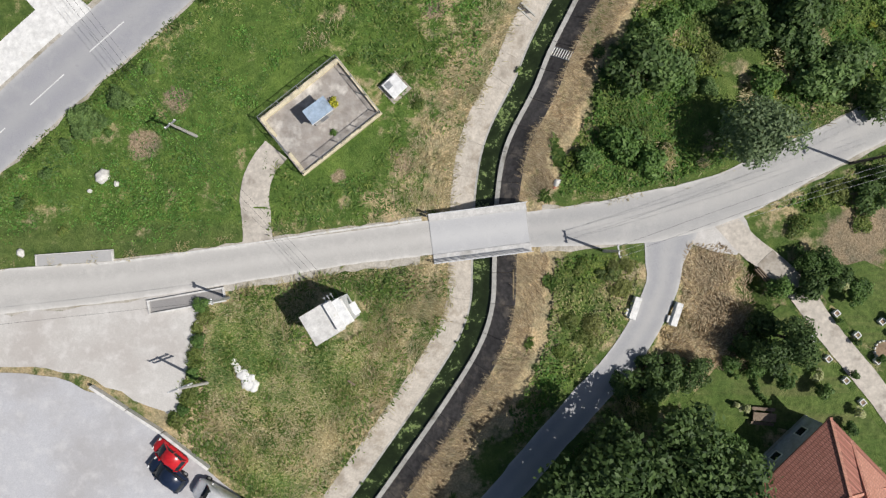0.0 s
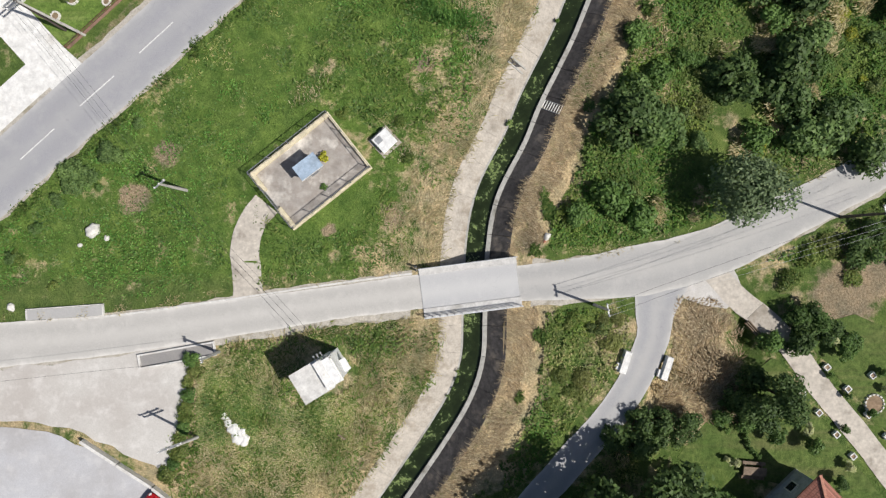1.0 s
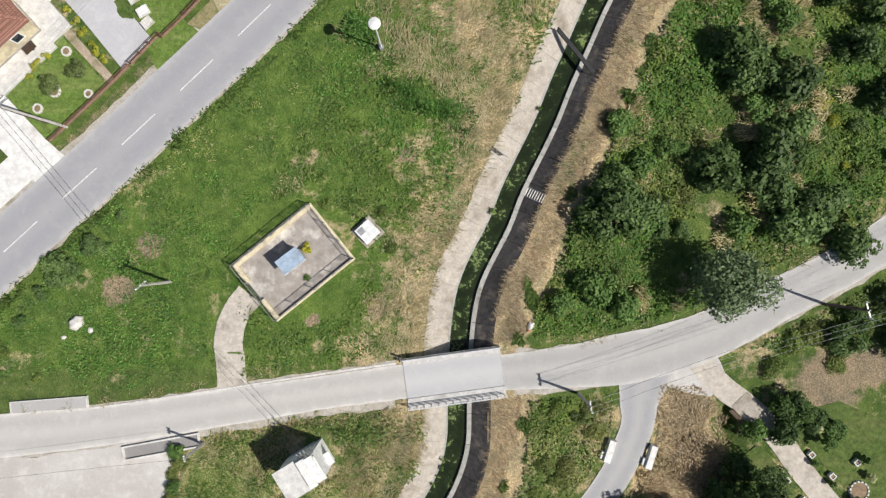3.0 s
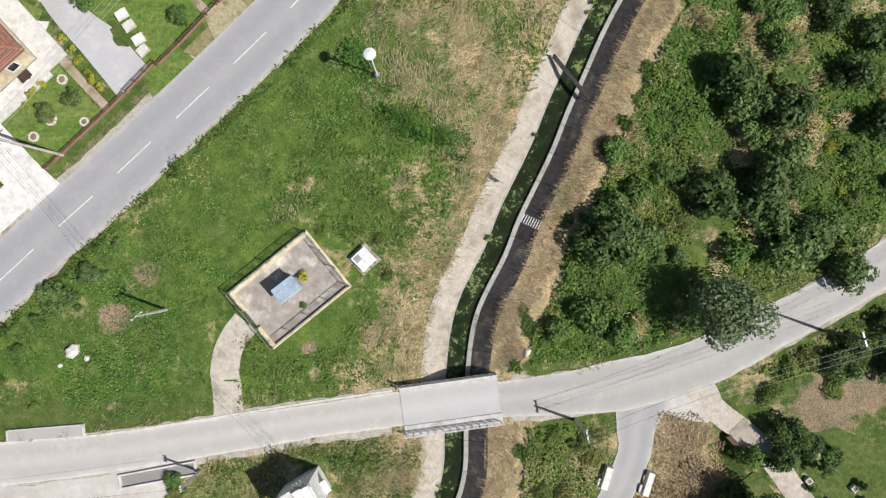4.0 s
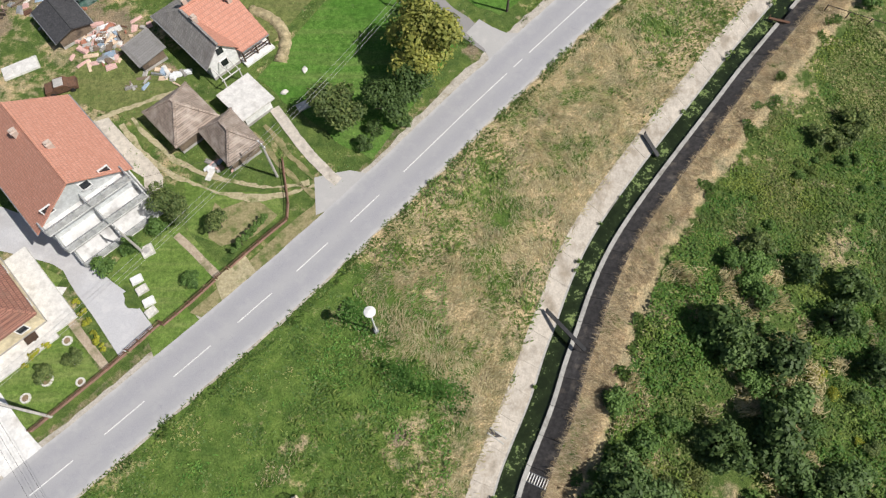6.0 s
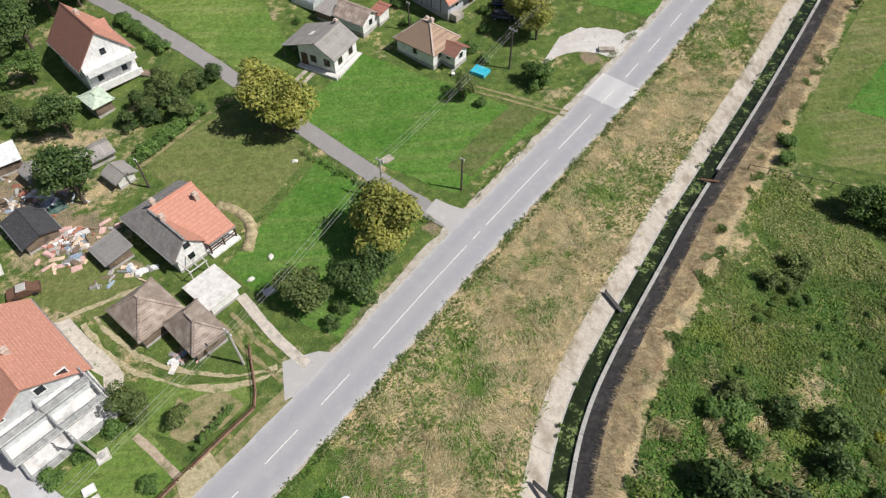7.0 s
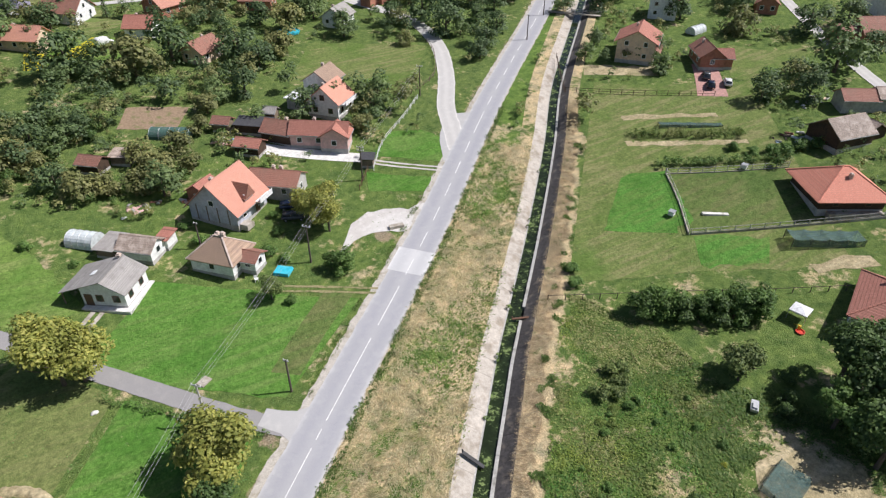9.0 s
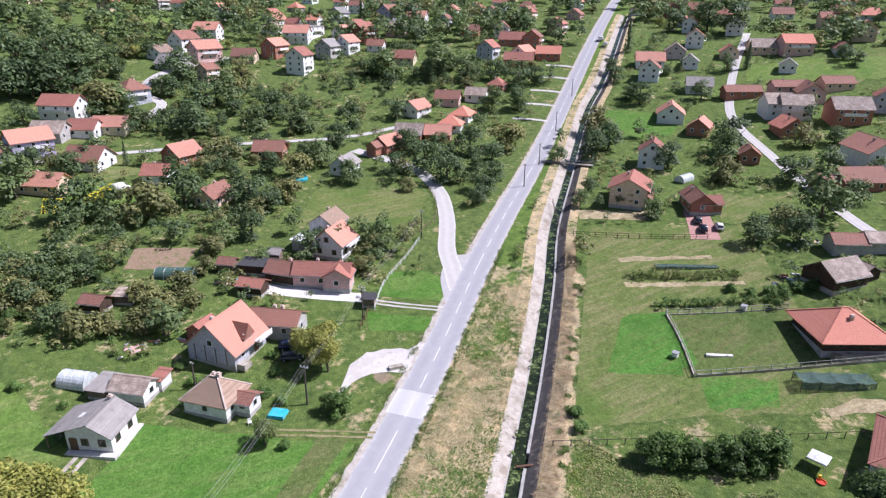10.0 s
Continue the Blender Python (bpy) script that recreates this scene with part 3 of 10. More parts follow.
def on_land(x, y, turn=0.0, up=0.0, size=1.0):
    m = pose(x, y, float(land(x, y)) + up, 0, 0, turn)
    return m @ Matrix.Diagonal((size, size, size, 1)) if size != 1.0 else m


def curve_through(points, step=1.0):
    """A smooth line through points, at even steps."""
    p = np.array(points, float)
    p = np.vstack([2 * p[0] - p[1], p, 2 * p[-1] - p[-2]])
    out = []
    for i in range(1, len(p) - 2):
        n = max(2, int(np.linalg.norm(p[i + 1] - p[i]) / 0.5))
        t = np.linspace(0, 1, n, endpoint=False)[:, None]
        a, b, c, d = p[i - 1 : i + 3]
        out.append(0.5 * (2 * b + (c - a) * t + (2 * a - 5 * b + 4 * c - d) * t**2 + (3 * b - a - 3 * c + d) * t**3))
    q = np.vstack(out + [p[-2:-1]])
    s = np.r_[0, np.cumsum(np.linalg.norm(np.diff(q, axis=0), axis=1))]
    n = max(2, int(round(s[-1] / step)) + 1)
    e = np.linspace(0, s[-1], n)
    q = np.stack([np.interp(e, s, q[:, k]) for k in range(q.shape[1])], 1)
    d = np.gradient(q[:, :2], axis=0)
    d /= np.linalg.norm(d, axis=1)[:, None]
    return q, np.stack([d[:, 1], -d[:, 0]], 1), e  # places, way to the right, length along


def offset_from(X, Y, line):
    """Signed distance to the right of a line, and the length along it, for many places."""
    q, right, along = line
    best, off, pos = np.full(X.shape, 1e9), np.zeros(X.shape), np.zeros(X.shape)
    for i in range(0, len(q), 2):
        d = (X - q[i, 0]) ** 2 + (Y - q[i, 1]) ** 2
        hit = d < best
        best[hit] = d[hit]
        off[hit] = ((X - q[i, 0]) * right[i, 0] + (Y - q[i, 1]) * right[i, 1])[hit]
        pos[hit] = along[i]
    return np.where(np.abs(off) < np.sqrt(best) * 0.7, np.sign(off + 1e-9) * np.sqrt(best), off), pos


def sheet(name, line, left, right, material, up, label, kind="structure", rough_edge=0.0, across=3, category=""):
    """A strip that lies on the land along a line, from left to right of it (numbers, or arrays along it)."""
    q, way, along = line
    n = len(q)
    L, R = np.broadcast_to(left, n).astype(float), np.broadcast_to(right, n).astype(float)
    if rough_edge:
        wob = lambda k: np.array([noise.noise((s * 0.45, k, 0)) + 0.6 * noise.noise((s * 1.7, k, 5)) for s in along])  # noqa: E731
        L, R = L + rough_edge * wob(q[0, 0]), R + rough_edge * wob(q[0, 1] + 7)
    cols = np.linspace(0, 1, across + 1)
    O = L[:, None] * (1 - cols) + R[:, None] * cols
    X, Y = q[:, :1] + way[:, :1] * O, q[:, 1:2] + way[:, 1:2] * O
    Z = land(X, Y) + up
    me = bpy.data.meshes.new(name)
    k = across + 1
    faces = [(i * k + j, i * k + j + 1, (i + 1) * k + j + 1, (i + 1) * k + j) for i in range(n - 1) for j in range(across)]
    me.from_pydata(np.stack([X, Y, Z], -1).reshape(-1, 3).tolist(), [], [f[::-1] for f in faces])
    me.materials.append(material)
    me.attributes.new("across", "FLOAT", "POINT").data.foreach_set("value", np.tile(cols * 2 - 1, n).astype(np.float32))
    ob = new(name, me)
    if ob.data.polygons[0].normal.z < 0:
        me.flip_normals()
    return tagged(ob, label, category, kind=kind)


PLOTS = []


def field(name, side_a, side_b, material, up, label, kind="structure", step=1.5, category="", rough_edge=0.0):
    """A patch of ground between two edges drawn the same way."""
    a, _, _ = curve_through(side_a, 0.5)
    b, _, _ = curve_through(side_b, 0.5)
    PLOTS.append([tuple(a[0]), tuple(a[-1]), tuple(b[-1]), tuple(b[0])])
    length = max(np.linalg.norm(np.diff(a, axis=0), axis=1).sum(), np.linalg.norm(np.diff(b, axis=0), axis=1).sum())
    n, wide = max(3, int(length / step)), np.linalg.norm(a[len(a) // 2] - b[len(b) // 2])
    m = max(2, int(wide / step))
    ia, ib, t = np.linspace(0, len(a) - 1, n), np.linspace(0, len(b) - 1, n), np.linspace(0, 1, m)[:, None]
    A = np.stack([np.interp(ia, range(len(a)), a[:, k]) for k in (0, 1)], 1)
    B = np.stack([np.interp(ib, range(len(b)), b[:, k]) for k in (0, 1)], 1)
    P = A[:, None] * (1 - t) + B[:, None] * t
    if rough_edge:
        for k, row in ((0, 1), (m - 1, -1)):
            P[:, k] += row * rough_edge * np.array([[noise.noise((x * 0.5, y * 0.5, k)) for _ in (0, 1)] for x, y in P[:, k]])
    me = bpy.data.meshes.new(name)
    Z = land(P[..., 0], P[..., 1]) + up
    faces = [(i * m + j, i * m + j + 1, (i + 1) * m + j + 1, (i + 1) * m + j) for i in range(n - 1) for j in range(m - 1)]
    me.from_pydata(np.concatenate([P, Z[..., None]], -1).reshape(-1, 3).tolist(), [], faces)
    me.materials.append(material)
    ob = new(name, me)
    if me.polygons[0].normal.z < 0:
        me.flip_normals()
    return tagged(ob, label, category, kind=kind)



# ---- ground, roads and canal ----
ROAD = curve_through([(-110, -52), (-75, -19.5), (-42.6, 11.1), (-28.3, 24.0), (-13.7, 37.6), (-2.6, 48.9), (9.5, 61.8), (25.6, 78.2), (46.9, 99.2), (71.8, 124.0), (94.6, 145.3),
                      (114.3, 163.6), (157.8, 205.3), (211.6, 254.3), (256, 295.3), (323, 358.5), (430, 460), (600, 620)], 1.0)
SIDE = curve_through([(-90, -10), (-62, -6.5), (-42.2, -4.1), (-31.3, -3.1), (-20.3, -1.6), (-9.4, 0), (-0.9, 1.1), (8.7, 1.9), (18.1, 2.8), (26.3, 4.6), (33.5, 7.9), (43.8, 13.3), (60, 23.2), (85, 34)], 1.0)
CANAL = curve_through([(-60, -95), (-30, -58), (-14, -35), (-3.9, -20.8), (1.0, -13.7), (3.6, -9.3), (4.8, -5.5), (5.0, -1.1), (5.3, 5.5), (6.3, 10.5), (9.0, 15.9), (10.5, 19.6), (13.6, 25.8), (16.3, 32.1),
                       (22.4, 43.7), (36.9, 61.3), (44.2, 69.6), (61.9, 88.6), (80.1, 108.9), (96.6, 128.5), (121.4, 153.8), (166.6, 199.4), (192.2, 220.7), (221.7, 246.8), (300, 320)], 1.0)
drive = curve_through([(21.9, 3.5), (21.5, -0.4), (21.1, -4.4), (18.0, -10.1), (12.8, -16.0), (5.9, -24.0), (-4, -35.5), (-18, -51)], 1.0)
CUT_L, CUT_R = -4.1, 2.0  # where the ground gives way to the canal, left and right of its kerb line


def axis(parts_):
    out = [np.arange(a, b, s) for a, b, s in parts_]
    far = np.geomspace(20, 3200, 18)
    return np.r_[(out[0][0] - far)[::-1], np.concatenate(out), out[-1][-1] + far]


gx = axis([(-120, -60, 4), (-60, 62, 1.0), (62, 150, 1.5), (150, 300, 2.5), (300, 420, 6)])
gy = axis([(-100, -40, 4), (-40, 90, 1.0), (90, 185, 1.5), (185, 330, 2.5), (330, 470, 6)])
GX, GY = np.meshgrid(gx, gy, indexing="ij")
GZ = land(GX, GY)
near = (GX > -130) & (GX < 330) & (GY > -110) & (GY < 350)
can_off, can_pos = np.full(GX.shape, 99.0), np.zeros(GX.shape)
can_off[near], can_pos[near] = offset_from(GX[near], GY[near], CANAL)
road_off = np.full(GX.shape, 99.0)
road_off[near], _ = offset_from(GX[near], GY[near], ROAD)
side_off = np.full(GX.shape, 99.0)
side_off[near], _ = offset_from(GX[near], GY[near], SIDE)
GZ = GZ + 0.10 * (np.sin(GX * 0.7 + 1.3 * np.sin(GY * 0.31)) * np.sin(GY * 0.63)) * (np.abs(can_off) > 8) * (np.abs(road_off) > 5) * (np.abs(side_off) > 4) * (GX < -3) * (GX > -30) * (GY > 3) * (GY < 40)
gully = np.full(GX.shape, 99.0)
gully[near], _ = offset_from(GX[near], GY[near], curve_through([(22.4, -7.4), (25.0, -6.1), (27.4, -4.9), (30.5, -3.5)], 0.5))
drive_off = np.full(GX.shape, 99.0)
drive_off[near], _ = offset_from(GX[near], GY[near], drive)
GZ = GZ - 1.9 * np.exp(-(gully / 1.5) ** 2) * (drive_off < -2.2)
GZ[(can_off > CUT_L) & (can_off < CUT_R)] -= 2.8


def step_(v, a, b):
    t = np.clip((v - a) / (b - a), 0, 1)
    return t * t * (3 - 2 * t)


west = road_off < 0
between = (road_off > 0) & (can_off < 0)
east = can_off > 0
dry = np.full(GX.shape, 0.16)
dry = np.where(between, 0.13 + 0.52 * step_(can_off, -17, -5.5), dry)
dry = np.where(between & (GY > 8), np.maximum(dry, 0.62 * step_(GX * 0.72 + GY * 0.69, 18, 30) * (GX > -14)), dry)
dry = np.where(between & (side_off > 0), np.maximum(dry, 0.2 + 0.6 * step_(can_off, -10, -5)), dry)
dry = np.where(east, 0.2 + 1.0 * (1 - step_(can_off, 4.2, 7.0)), dry)
dry = np.where(east & (side_off > 0), 0.3 + 0.8 * (1 - step_(can_off, 4.0, 7.5)), dry)
lush = np.where(west & (np.hypot(GX - 3, GY - 17) < 120), 0.45, 0.3)
lush = np.where(between & (GY > 2), 0.75, lush)
lush = np.where(east, 0.4, lush)
dry = np.where(west, 0.16, dry)
dry = np.where(np.hypot(GX - 3, GY - 17) > 125, 0.08, dry)
dry = np.where((GX < -26) & (GX > -60) & (GY > 58) & (GY < 92) & west, 0.42, dry)
dry = np.where(between & (side_off > 0) & (GX > -24) & (GX < -3) & (GY > -26), np.maximum(dry, 0.5), dry)
bare = np.zeros(GX.shape)
for bx, by, br in ((-28.7, 10.2, 1.9), (-25.6, 14.4, 1.6), (-0.6, 23.0, 1.2), (-3.5, 8.3, 1.5), (-10, 7, 0.9), (26.5, -2.2, 2.6), (27.5, -6.0, 2.4), (40, 0.5, 4.0), (44, 3.0, 3.5), (57, 43, 2.0), (37, 99.0, 2.0), (8, 68.0, 1.3), (-36.5, 72, 4.5), (-42, 77, 5.5), (-29, 65.5, 2.2), (-46, 84, 3.5), (-48.5, 79, 4.0), (-51, 73, 3.0)):
    bare = np.maximum(bare, 1.1 * np.exp(-((GX - bx) ** 2 + (GY - by) ** 2) / br**2))
dry = np.where((drive_off < -1.4) & (drive_off > -8.5) & (GY < 0.5) & (GY > -13.5) & (GX < 31.5) & (GX > 18), 0.8, dry)
bare = np.maximum(bare, 0.36 * ((drive_off < -1.6) & (drive_off > -8.5) & (GY < -0.6) & (GY > -13.5) & (GX < 31.5) & (GX > 18)))
dry = np.where((GX < -19) & (GY < -7) & (GY > -30), 0.72, dry)
bare = np.maximum(bare, 0.55 * (np.abs(np.abs(road_off) - 3.6) < 0.9) * west)
me = bpy.data.meshes.new("ground")
nx, ny = GX.shape
idx = np.arange(nx * ny).reshape(nx, ny)
quads = np.stack([idx[:-1, :-1], idx[1:, :-1], idx[1:, 1:], idx[:-1, 1:]], -1).reshape(-1, 4)
me.vertices.add(nx * ny)
me.vertices.foreach_set("co", np.stack([GX, GY, GZ], -1).ravel().astype(np.float32))
me.loops.add(quads.size)
me.loops.foreach_set("vertex_index", quads.ravel().astype(np.int32))
me.polygons.add(len(quads))
me.polygons.foreach_set("loop_start", np.arange(0, quads.size, 4, dtype=np.int32))
me.polygons.foreach_set("loop_total", np.full(len(quads), 4, dtype=np.int32))
me.update(calc_edges=True)
cover = me.attributes.new("cover", "FLOAT_COLOR", "POINT")
cover.data.foreach_set("color", np.stack([dry, lush, bare, np.ones_like(dry)], -1).ravel().astype(np.float32))
me.materials.append(M_ground)
me.polygons.foreach_set("use_smooth", [True] * len(quads))
tagged(new("ground", me), "rough green meadow with dry straw-coloured patches", kind="structure")

sheet("road_shoulder", ROAD, -3.5 - np.interp(ROAD[2], [150, 165, 330], [0.0, 0.55, 0.3]), 3.1, M_shoulder, 0.05, "pale gravel shoulder of the main road", rough_edge=0.35)
road = sheet("road", ROAD, -2.95, 2.85, M_asphalt, 0.09, "smooth grey asphalt main road with white dashes", rough_edge=0.1, across=12)
sheet("road_side_shoulder", SIDE, -2.1, 2.35, M_shoulder, 0.035, "sandy edge of the side road", rough_edge=0.45)
qs, _, _ = SIDE
wide = np.interp(qs[:, 0], [-45, -20, -9, 9, 14, 20, 30, 40], [2.2, 1.75, 1.6, 1.75, 2.0, 2.5, 2.35, 2.0])
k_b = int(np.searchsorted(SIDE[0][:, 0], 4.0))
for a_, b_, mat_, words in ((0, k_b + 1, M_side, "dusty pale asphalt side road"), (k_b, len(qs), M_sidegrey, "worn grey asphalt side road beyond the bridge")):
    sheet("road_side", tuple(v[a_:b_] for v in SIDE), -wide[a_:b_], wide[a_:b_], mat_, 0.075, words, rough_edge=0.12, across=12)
edge = SIDE[0][:, 0]
k0, k1 = np.searchsorted(edge, -34), np.searchsorted(edge, -1.6)
verge_line = (SIDE[0][k0:k1], SIDE[1][k0:k1], SIDE[2][k0:k1])
sheet("kerb_strip", verge_line, -1.92, -1.74, M_whiteconc, 0.1, "whitish concrete edge strip of the side road", across=1)


def dash_at(s0, s1, line, parent, name="dash", wide_=0.055, off=0.0, up=0.1):
    q, way, along = line
    s = np.linspace(s0, s1, max(2, int((s1 - s0) / 2.5) + 1))
    c = np.stack([np.interp(s, along, q[:, k]) for k in (0, 1)], 1)
    w = np.stack([np.interp(s, along, way[:, k]) for k in (0, 1)], 1)
    a, b = c + w * (off - wide_), c + w * (off + wide_)
    sh = Shape()
    for i in range(len(s) - 1):
        vs = [(*p, float(land(*p)) + up + h) for h in (0.0, 0.012) for p in (a[i], b[i], b[i + 1], a[i + 1])]
        sh.add(vs, [(4, 5, 6, 7), (0, 1, 5, 4), (1, 2, 6, 5), (2, 3, 7, 6), (3, 0, 4, 7)])
    part(name, sh, M_paint, parent)


def along_at(line, x, y):
    q, way, along = line
    i = int(np.argmin((q[:, 0] - x) ** 2 + (q[:, 1] - y) ** 2))
    return float(along[i] - (x - q[i, 0]) * way[i, 1] + (y - q[i, 1]) * way[i, 0])


s_solid = along_at(ROAD, -0.3, 51.4)
s = along_at(ROAD, -16.8, 34.5) - 8 * 7.68
while s < s_solid - 4:
    dash_at(s, s + 4.4, ROAD, road)
    s += 7.68
for a_, b_ in (((-0.3, 51.4), (12.0, 64.4)), ((12.9, 65.3), (14.0, 66.5)), ((14.9, 67.4), (25.4, 78.1))):
    dash_at(along_at(ROAD, *a_), along_at(ROAD, *b_), ROAD, road)
s = along_at(ROAD, 27.2, 80.2)
for k in range(38):
    dash_at(s, s + (4.0 if k % 7 else 9.0), ROAD, road, wide_=0.065)
    s += 7.4 if k % 7 else 12.0
# a fresh concrete repair across the road
k0, k1 = np.searchsorted(ROAD[2], along_at(ROAD, 35.6, 88.4)), np.searchsorted(ROAD[2], along_at(ROAD, 40.6, 93.4))
sheet("road_patch", (ROAD[0][k0:k1], ROAD[1][k0:k1], ROAD[2][k0:k1]), -3.3, 2.9, M_deck, 0.1, "pale concrete repair patch in the asphalt", across=3)

# driveways, lanes and yards
flare = np.interp(drive[2], [0, 2.5, 5.0, 8.0], [1.8, 1.4, 0.4, 0.0])
sheet("lane_south", drive, -1.55 - flare, 1.5 + 0.3 * flare, M_laneblue, 0.06, "narrow grey asphalt lane", rough_edge=0.12, across=8)
foot = curve_through([(27.0, 3.4), (29.6, 0.5), (32.0, -1.4), (34.5, -3.8), (37.5, -8.0), (41.9, -13.4), (50, -24)], 0.8)
sheet("garden_drive", foot, -1.15, 1.15, M_drive, 0.07, "dusty concrete drive across the ditch", rough_edge=0.12)
field("drive_mouth", [(23.0, 2.0), (25.0, 0.2), (28.6, -0.6)], [(27.5, 5.5), (28.8, 4.2), (30.4, 1.0)], M_gravel, 0.055, "sandy mouth of the garden drive", rough_edge=0.3)
lane_w = curve_through([(-62, 140), (-33, 114), (-19.0, 100.5), (-14.5, 95.3), (-5.6, 85.7), (5.3, 73.6), (9.8, 69.3), (13.5, 66.5)], 1.0)
sheet("lane_west", lane_w, -1.35, 1.35, M_lane, 0.07, "cracked grey village lane", rough_edge=0.15)
field("lane_mouth", [(7.4, 70.6), (9.8, 67.8), (10.4, 63.6)], [(9.2, 72.8), (12.8, 70.4), (18.0, 71.6)], M_mouth, 0.08, "flared asphalt mouth of the lane", rough_edge=0.2)
lane_n = curve_through([(61.5, 116), (64.5, 124), (67.6, 132), (75.6, 146.5), (82.0, 163.5), (83, 182), (74, 205)], 1.0)
sheet("lane_north", lane_n, -2.0, 2.0, M_side, 0.075, "pale village lane", rough_edge=0.15)
field("junction", [(57.0, 114.0), (60.8, 122.5), (66.5, 129.0)], [(62.5, 114.0), (68.0, 119.5), (74.0, 126.0)], M_mouth, 0.07, "widened asphalt junction", rough_edge=0.2)
path = curve_through([(-17.6, -0.3), (-17.75, 2.6), (-17.95, 5.4), (-17.2, 7.9), (-15.9, 9.6)], 0.5)
sheet("compound_path", path, np.linspace(-1.45, -1.35, len(path[0])), np.linspace(1.45, 1.3, len(path[0])), M_drive, 0.05, "concrete path to the walled compound", rough_edge=0.12)
field("parking", [(-80, -8.0), (-42, -6.2), (-31, -5.2), (-22.6, -3.4)], [(-80, -12.5), (-43, -11.4), (-34, -12.6), (-25.6, -16.6)], M_gravel, 0.05, "pale gravel parking area", rough_edge=0.5)
field("yard", [(-80, -12.8), (-43, -11.9), (-33.6, -13.9), (-26.4, -18.4), (-17.5, -25.5)], [(-80, -60), (-43, -60), (-33, -58), (-26, -54), (-14, -46)], M_lot, 0.045, "grey paved yard", rough_edge=0.3)
field("gravel_yard", [(29.0, 98.5), (33.5, 100.5), (38.6, 99.6), (43.3, 97.8)], [(33.5, 104.8), (37.5, 106.0), (42.5, 105.3), (48.0, 103.5)], M_gravel, 0.05, "white gravel yard beside the road", rough_edge=1.5)
field("farm_yard", [(25.0, 133.0), (34.0, 126.5), (42.3, 121.2)], [(27.6, 135.5), (36.0, 129.3), (44.0, 123.6)], M_whiteconc, 0.06, "long concrete farm yard")
for off in (-0.55, 0.55):
    track = curve_through([(43.0, 121.6), (48, 117.4), (53.6, 113.2), (56.5, 111.0)], 1.0)
    sheet("track", track, off - 0.25, off + 0.25, M_gravel, 0.06, "wheel track in the grass", rough_edge=0.1)
    track = curve_through([(15.5, 95.6), (21.5, 92.2), (27.5, 88.8), (32.5, 85.8)], 1.0)
    sheet("track", track, off - 0.22, off + 0.22, M_track, 0.06, "faint wheel track in the grass", rough_edge=0.15)
    track = curve_through([(-11.0, 96.6), (-9.0, 99.0), (-6.3, 102.5)], 0.7)
    sheet("track", track, 1.2 * off - 0.36, 1.2 * off + 0.36, M_conc, 0.06, "concrete wheel track to the white house", rough_edge=0.06)
    track = curve_through([(-16.8, 57.4), (-13.6, 53.4), (-10.4, 50.0), (-7.0, 48.5)], 0.7)
    sheet("track", track, 1.4 * off - 0.35, 1.4 * off + 0.35, M_track, 0.06, "worn earth drive", rough_edge=0.4)
for ruts in ([(-32.4, 58.5), (-29.9, 55.1), (-24.9, 51.2), (-18.1, 48.8), (-13.9, 48.7), (-9.7, 49.9)], [(-31.4, 59.3), (-28.8, 56.4), (-23.8, 52.5), (-18.2, 50.4), (-13.9, 49.9), (-10.6, 50.4)], [(-35.6, 59.1), (-32.6, 60.4), (-30.2, 61.5), (-26.5, 63.2)]):
    sheet("track", curve_through(ruts, 0.5), -0.27, 0.27, M_rut, 0.06, "worn straw-coloured wheel track across the lawn", rough_edge=0.35)
field("drive_mouth", [(-10.2, 50.8), (-7.4, 51.6), (-4.4, 51.4)], [(-9.6, 46.4), (-7.2, 47.6), (-4.4, 50.2)], M_mouth, 0.062, "worn grey mouth of the farm drive", rough_edge=0.4)
field("dry_bed", [(-21.2, 47.6), (-18.6, 48.0), (-15.6, 48.0), (-13.6, 46.6)], [(-21.0, 43.8), (-19.2, 43.2), (-17.4, 43.0), (-14.6, 45.4)], M_track, 0.052, "dry flower bed behind the clipped shrubs", rough_edge=1.2)
field("gate_apron", [(-19.6, 39.6), (-18.2, 40.8), (-16.8, 41.9)], [(-18.4, 36.9), (-17.0, 38.0), (-15.4, 39.4)], M_rut, 0.06, "sandy apron at the garden gate", rough_edge=0.6)
hedge_path = curve_through([(-30.6, 83.6), (-26.0, 88.6), (-20.6, 94.8)], 0.7)
sheet("garden_path", hedge_path, -0.5, 0.3, M_track, 0.065, "faint pale path beside the hedge", rough_edge=0.25)
wall_way = curve_through([(-15.2, 60.2), (-11.6, 55.0), (-8.9, 51.7), (-7.4, 50.3)], 0.7)
sheet("concrete_way", wall_way, -0.6, 0.6, M_drive, 0.09, "narrow concrete way beside the drive", rough_edge=0.1)
field("house_drive", [(-48, 44.5), (-40, 42.4), (-35.8, 41.0), (-34.2, 38.9), (-31.5, 35.8), (-28.0, 31.4)], [(-48, 50), (-39.4, 46.4), (-34.4, 43.2), (-30.6, 39.6), (-28.4, 38.1), (-25.2, 34.4)], M_lot, 0.07, "grey paved drive of the balcony house")
field("drive_apron", [(-27.0, 35.4), (-25.3, 33.0), (-24.2, 30.4)], [(-23.6, 38.2), (-21.8, 36.0), (-19.8, 34.4)], M_lawn, 0.055, "grassy verge at the gate", rough_edge=0.3)
gate_way = curve_through([(-44.5, 31.5), (-40.6, 27.5), (-36.8, 23.4), (-33.6, 20.6)], 0.7)
sheet("gate_way", gate_way, -1.9, 1.9, M_brightconc, 0.07, "white concrete entrance drive")
pavement = (ROAD[0][30:105], ROAD[1][30:105], ROAD[2][30:105])
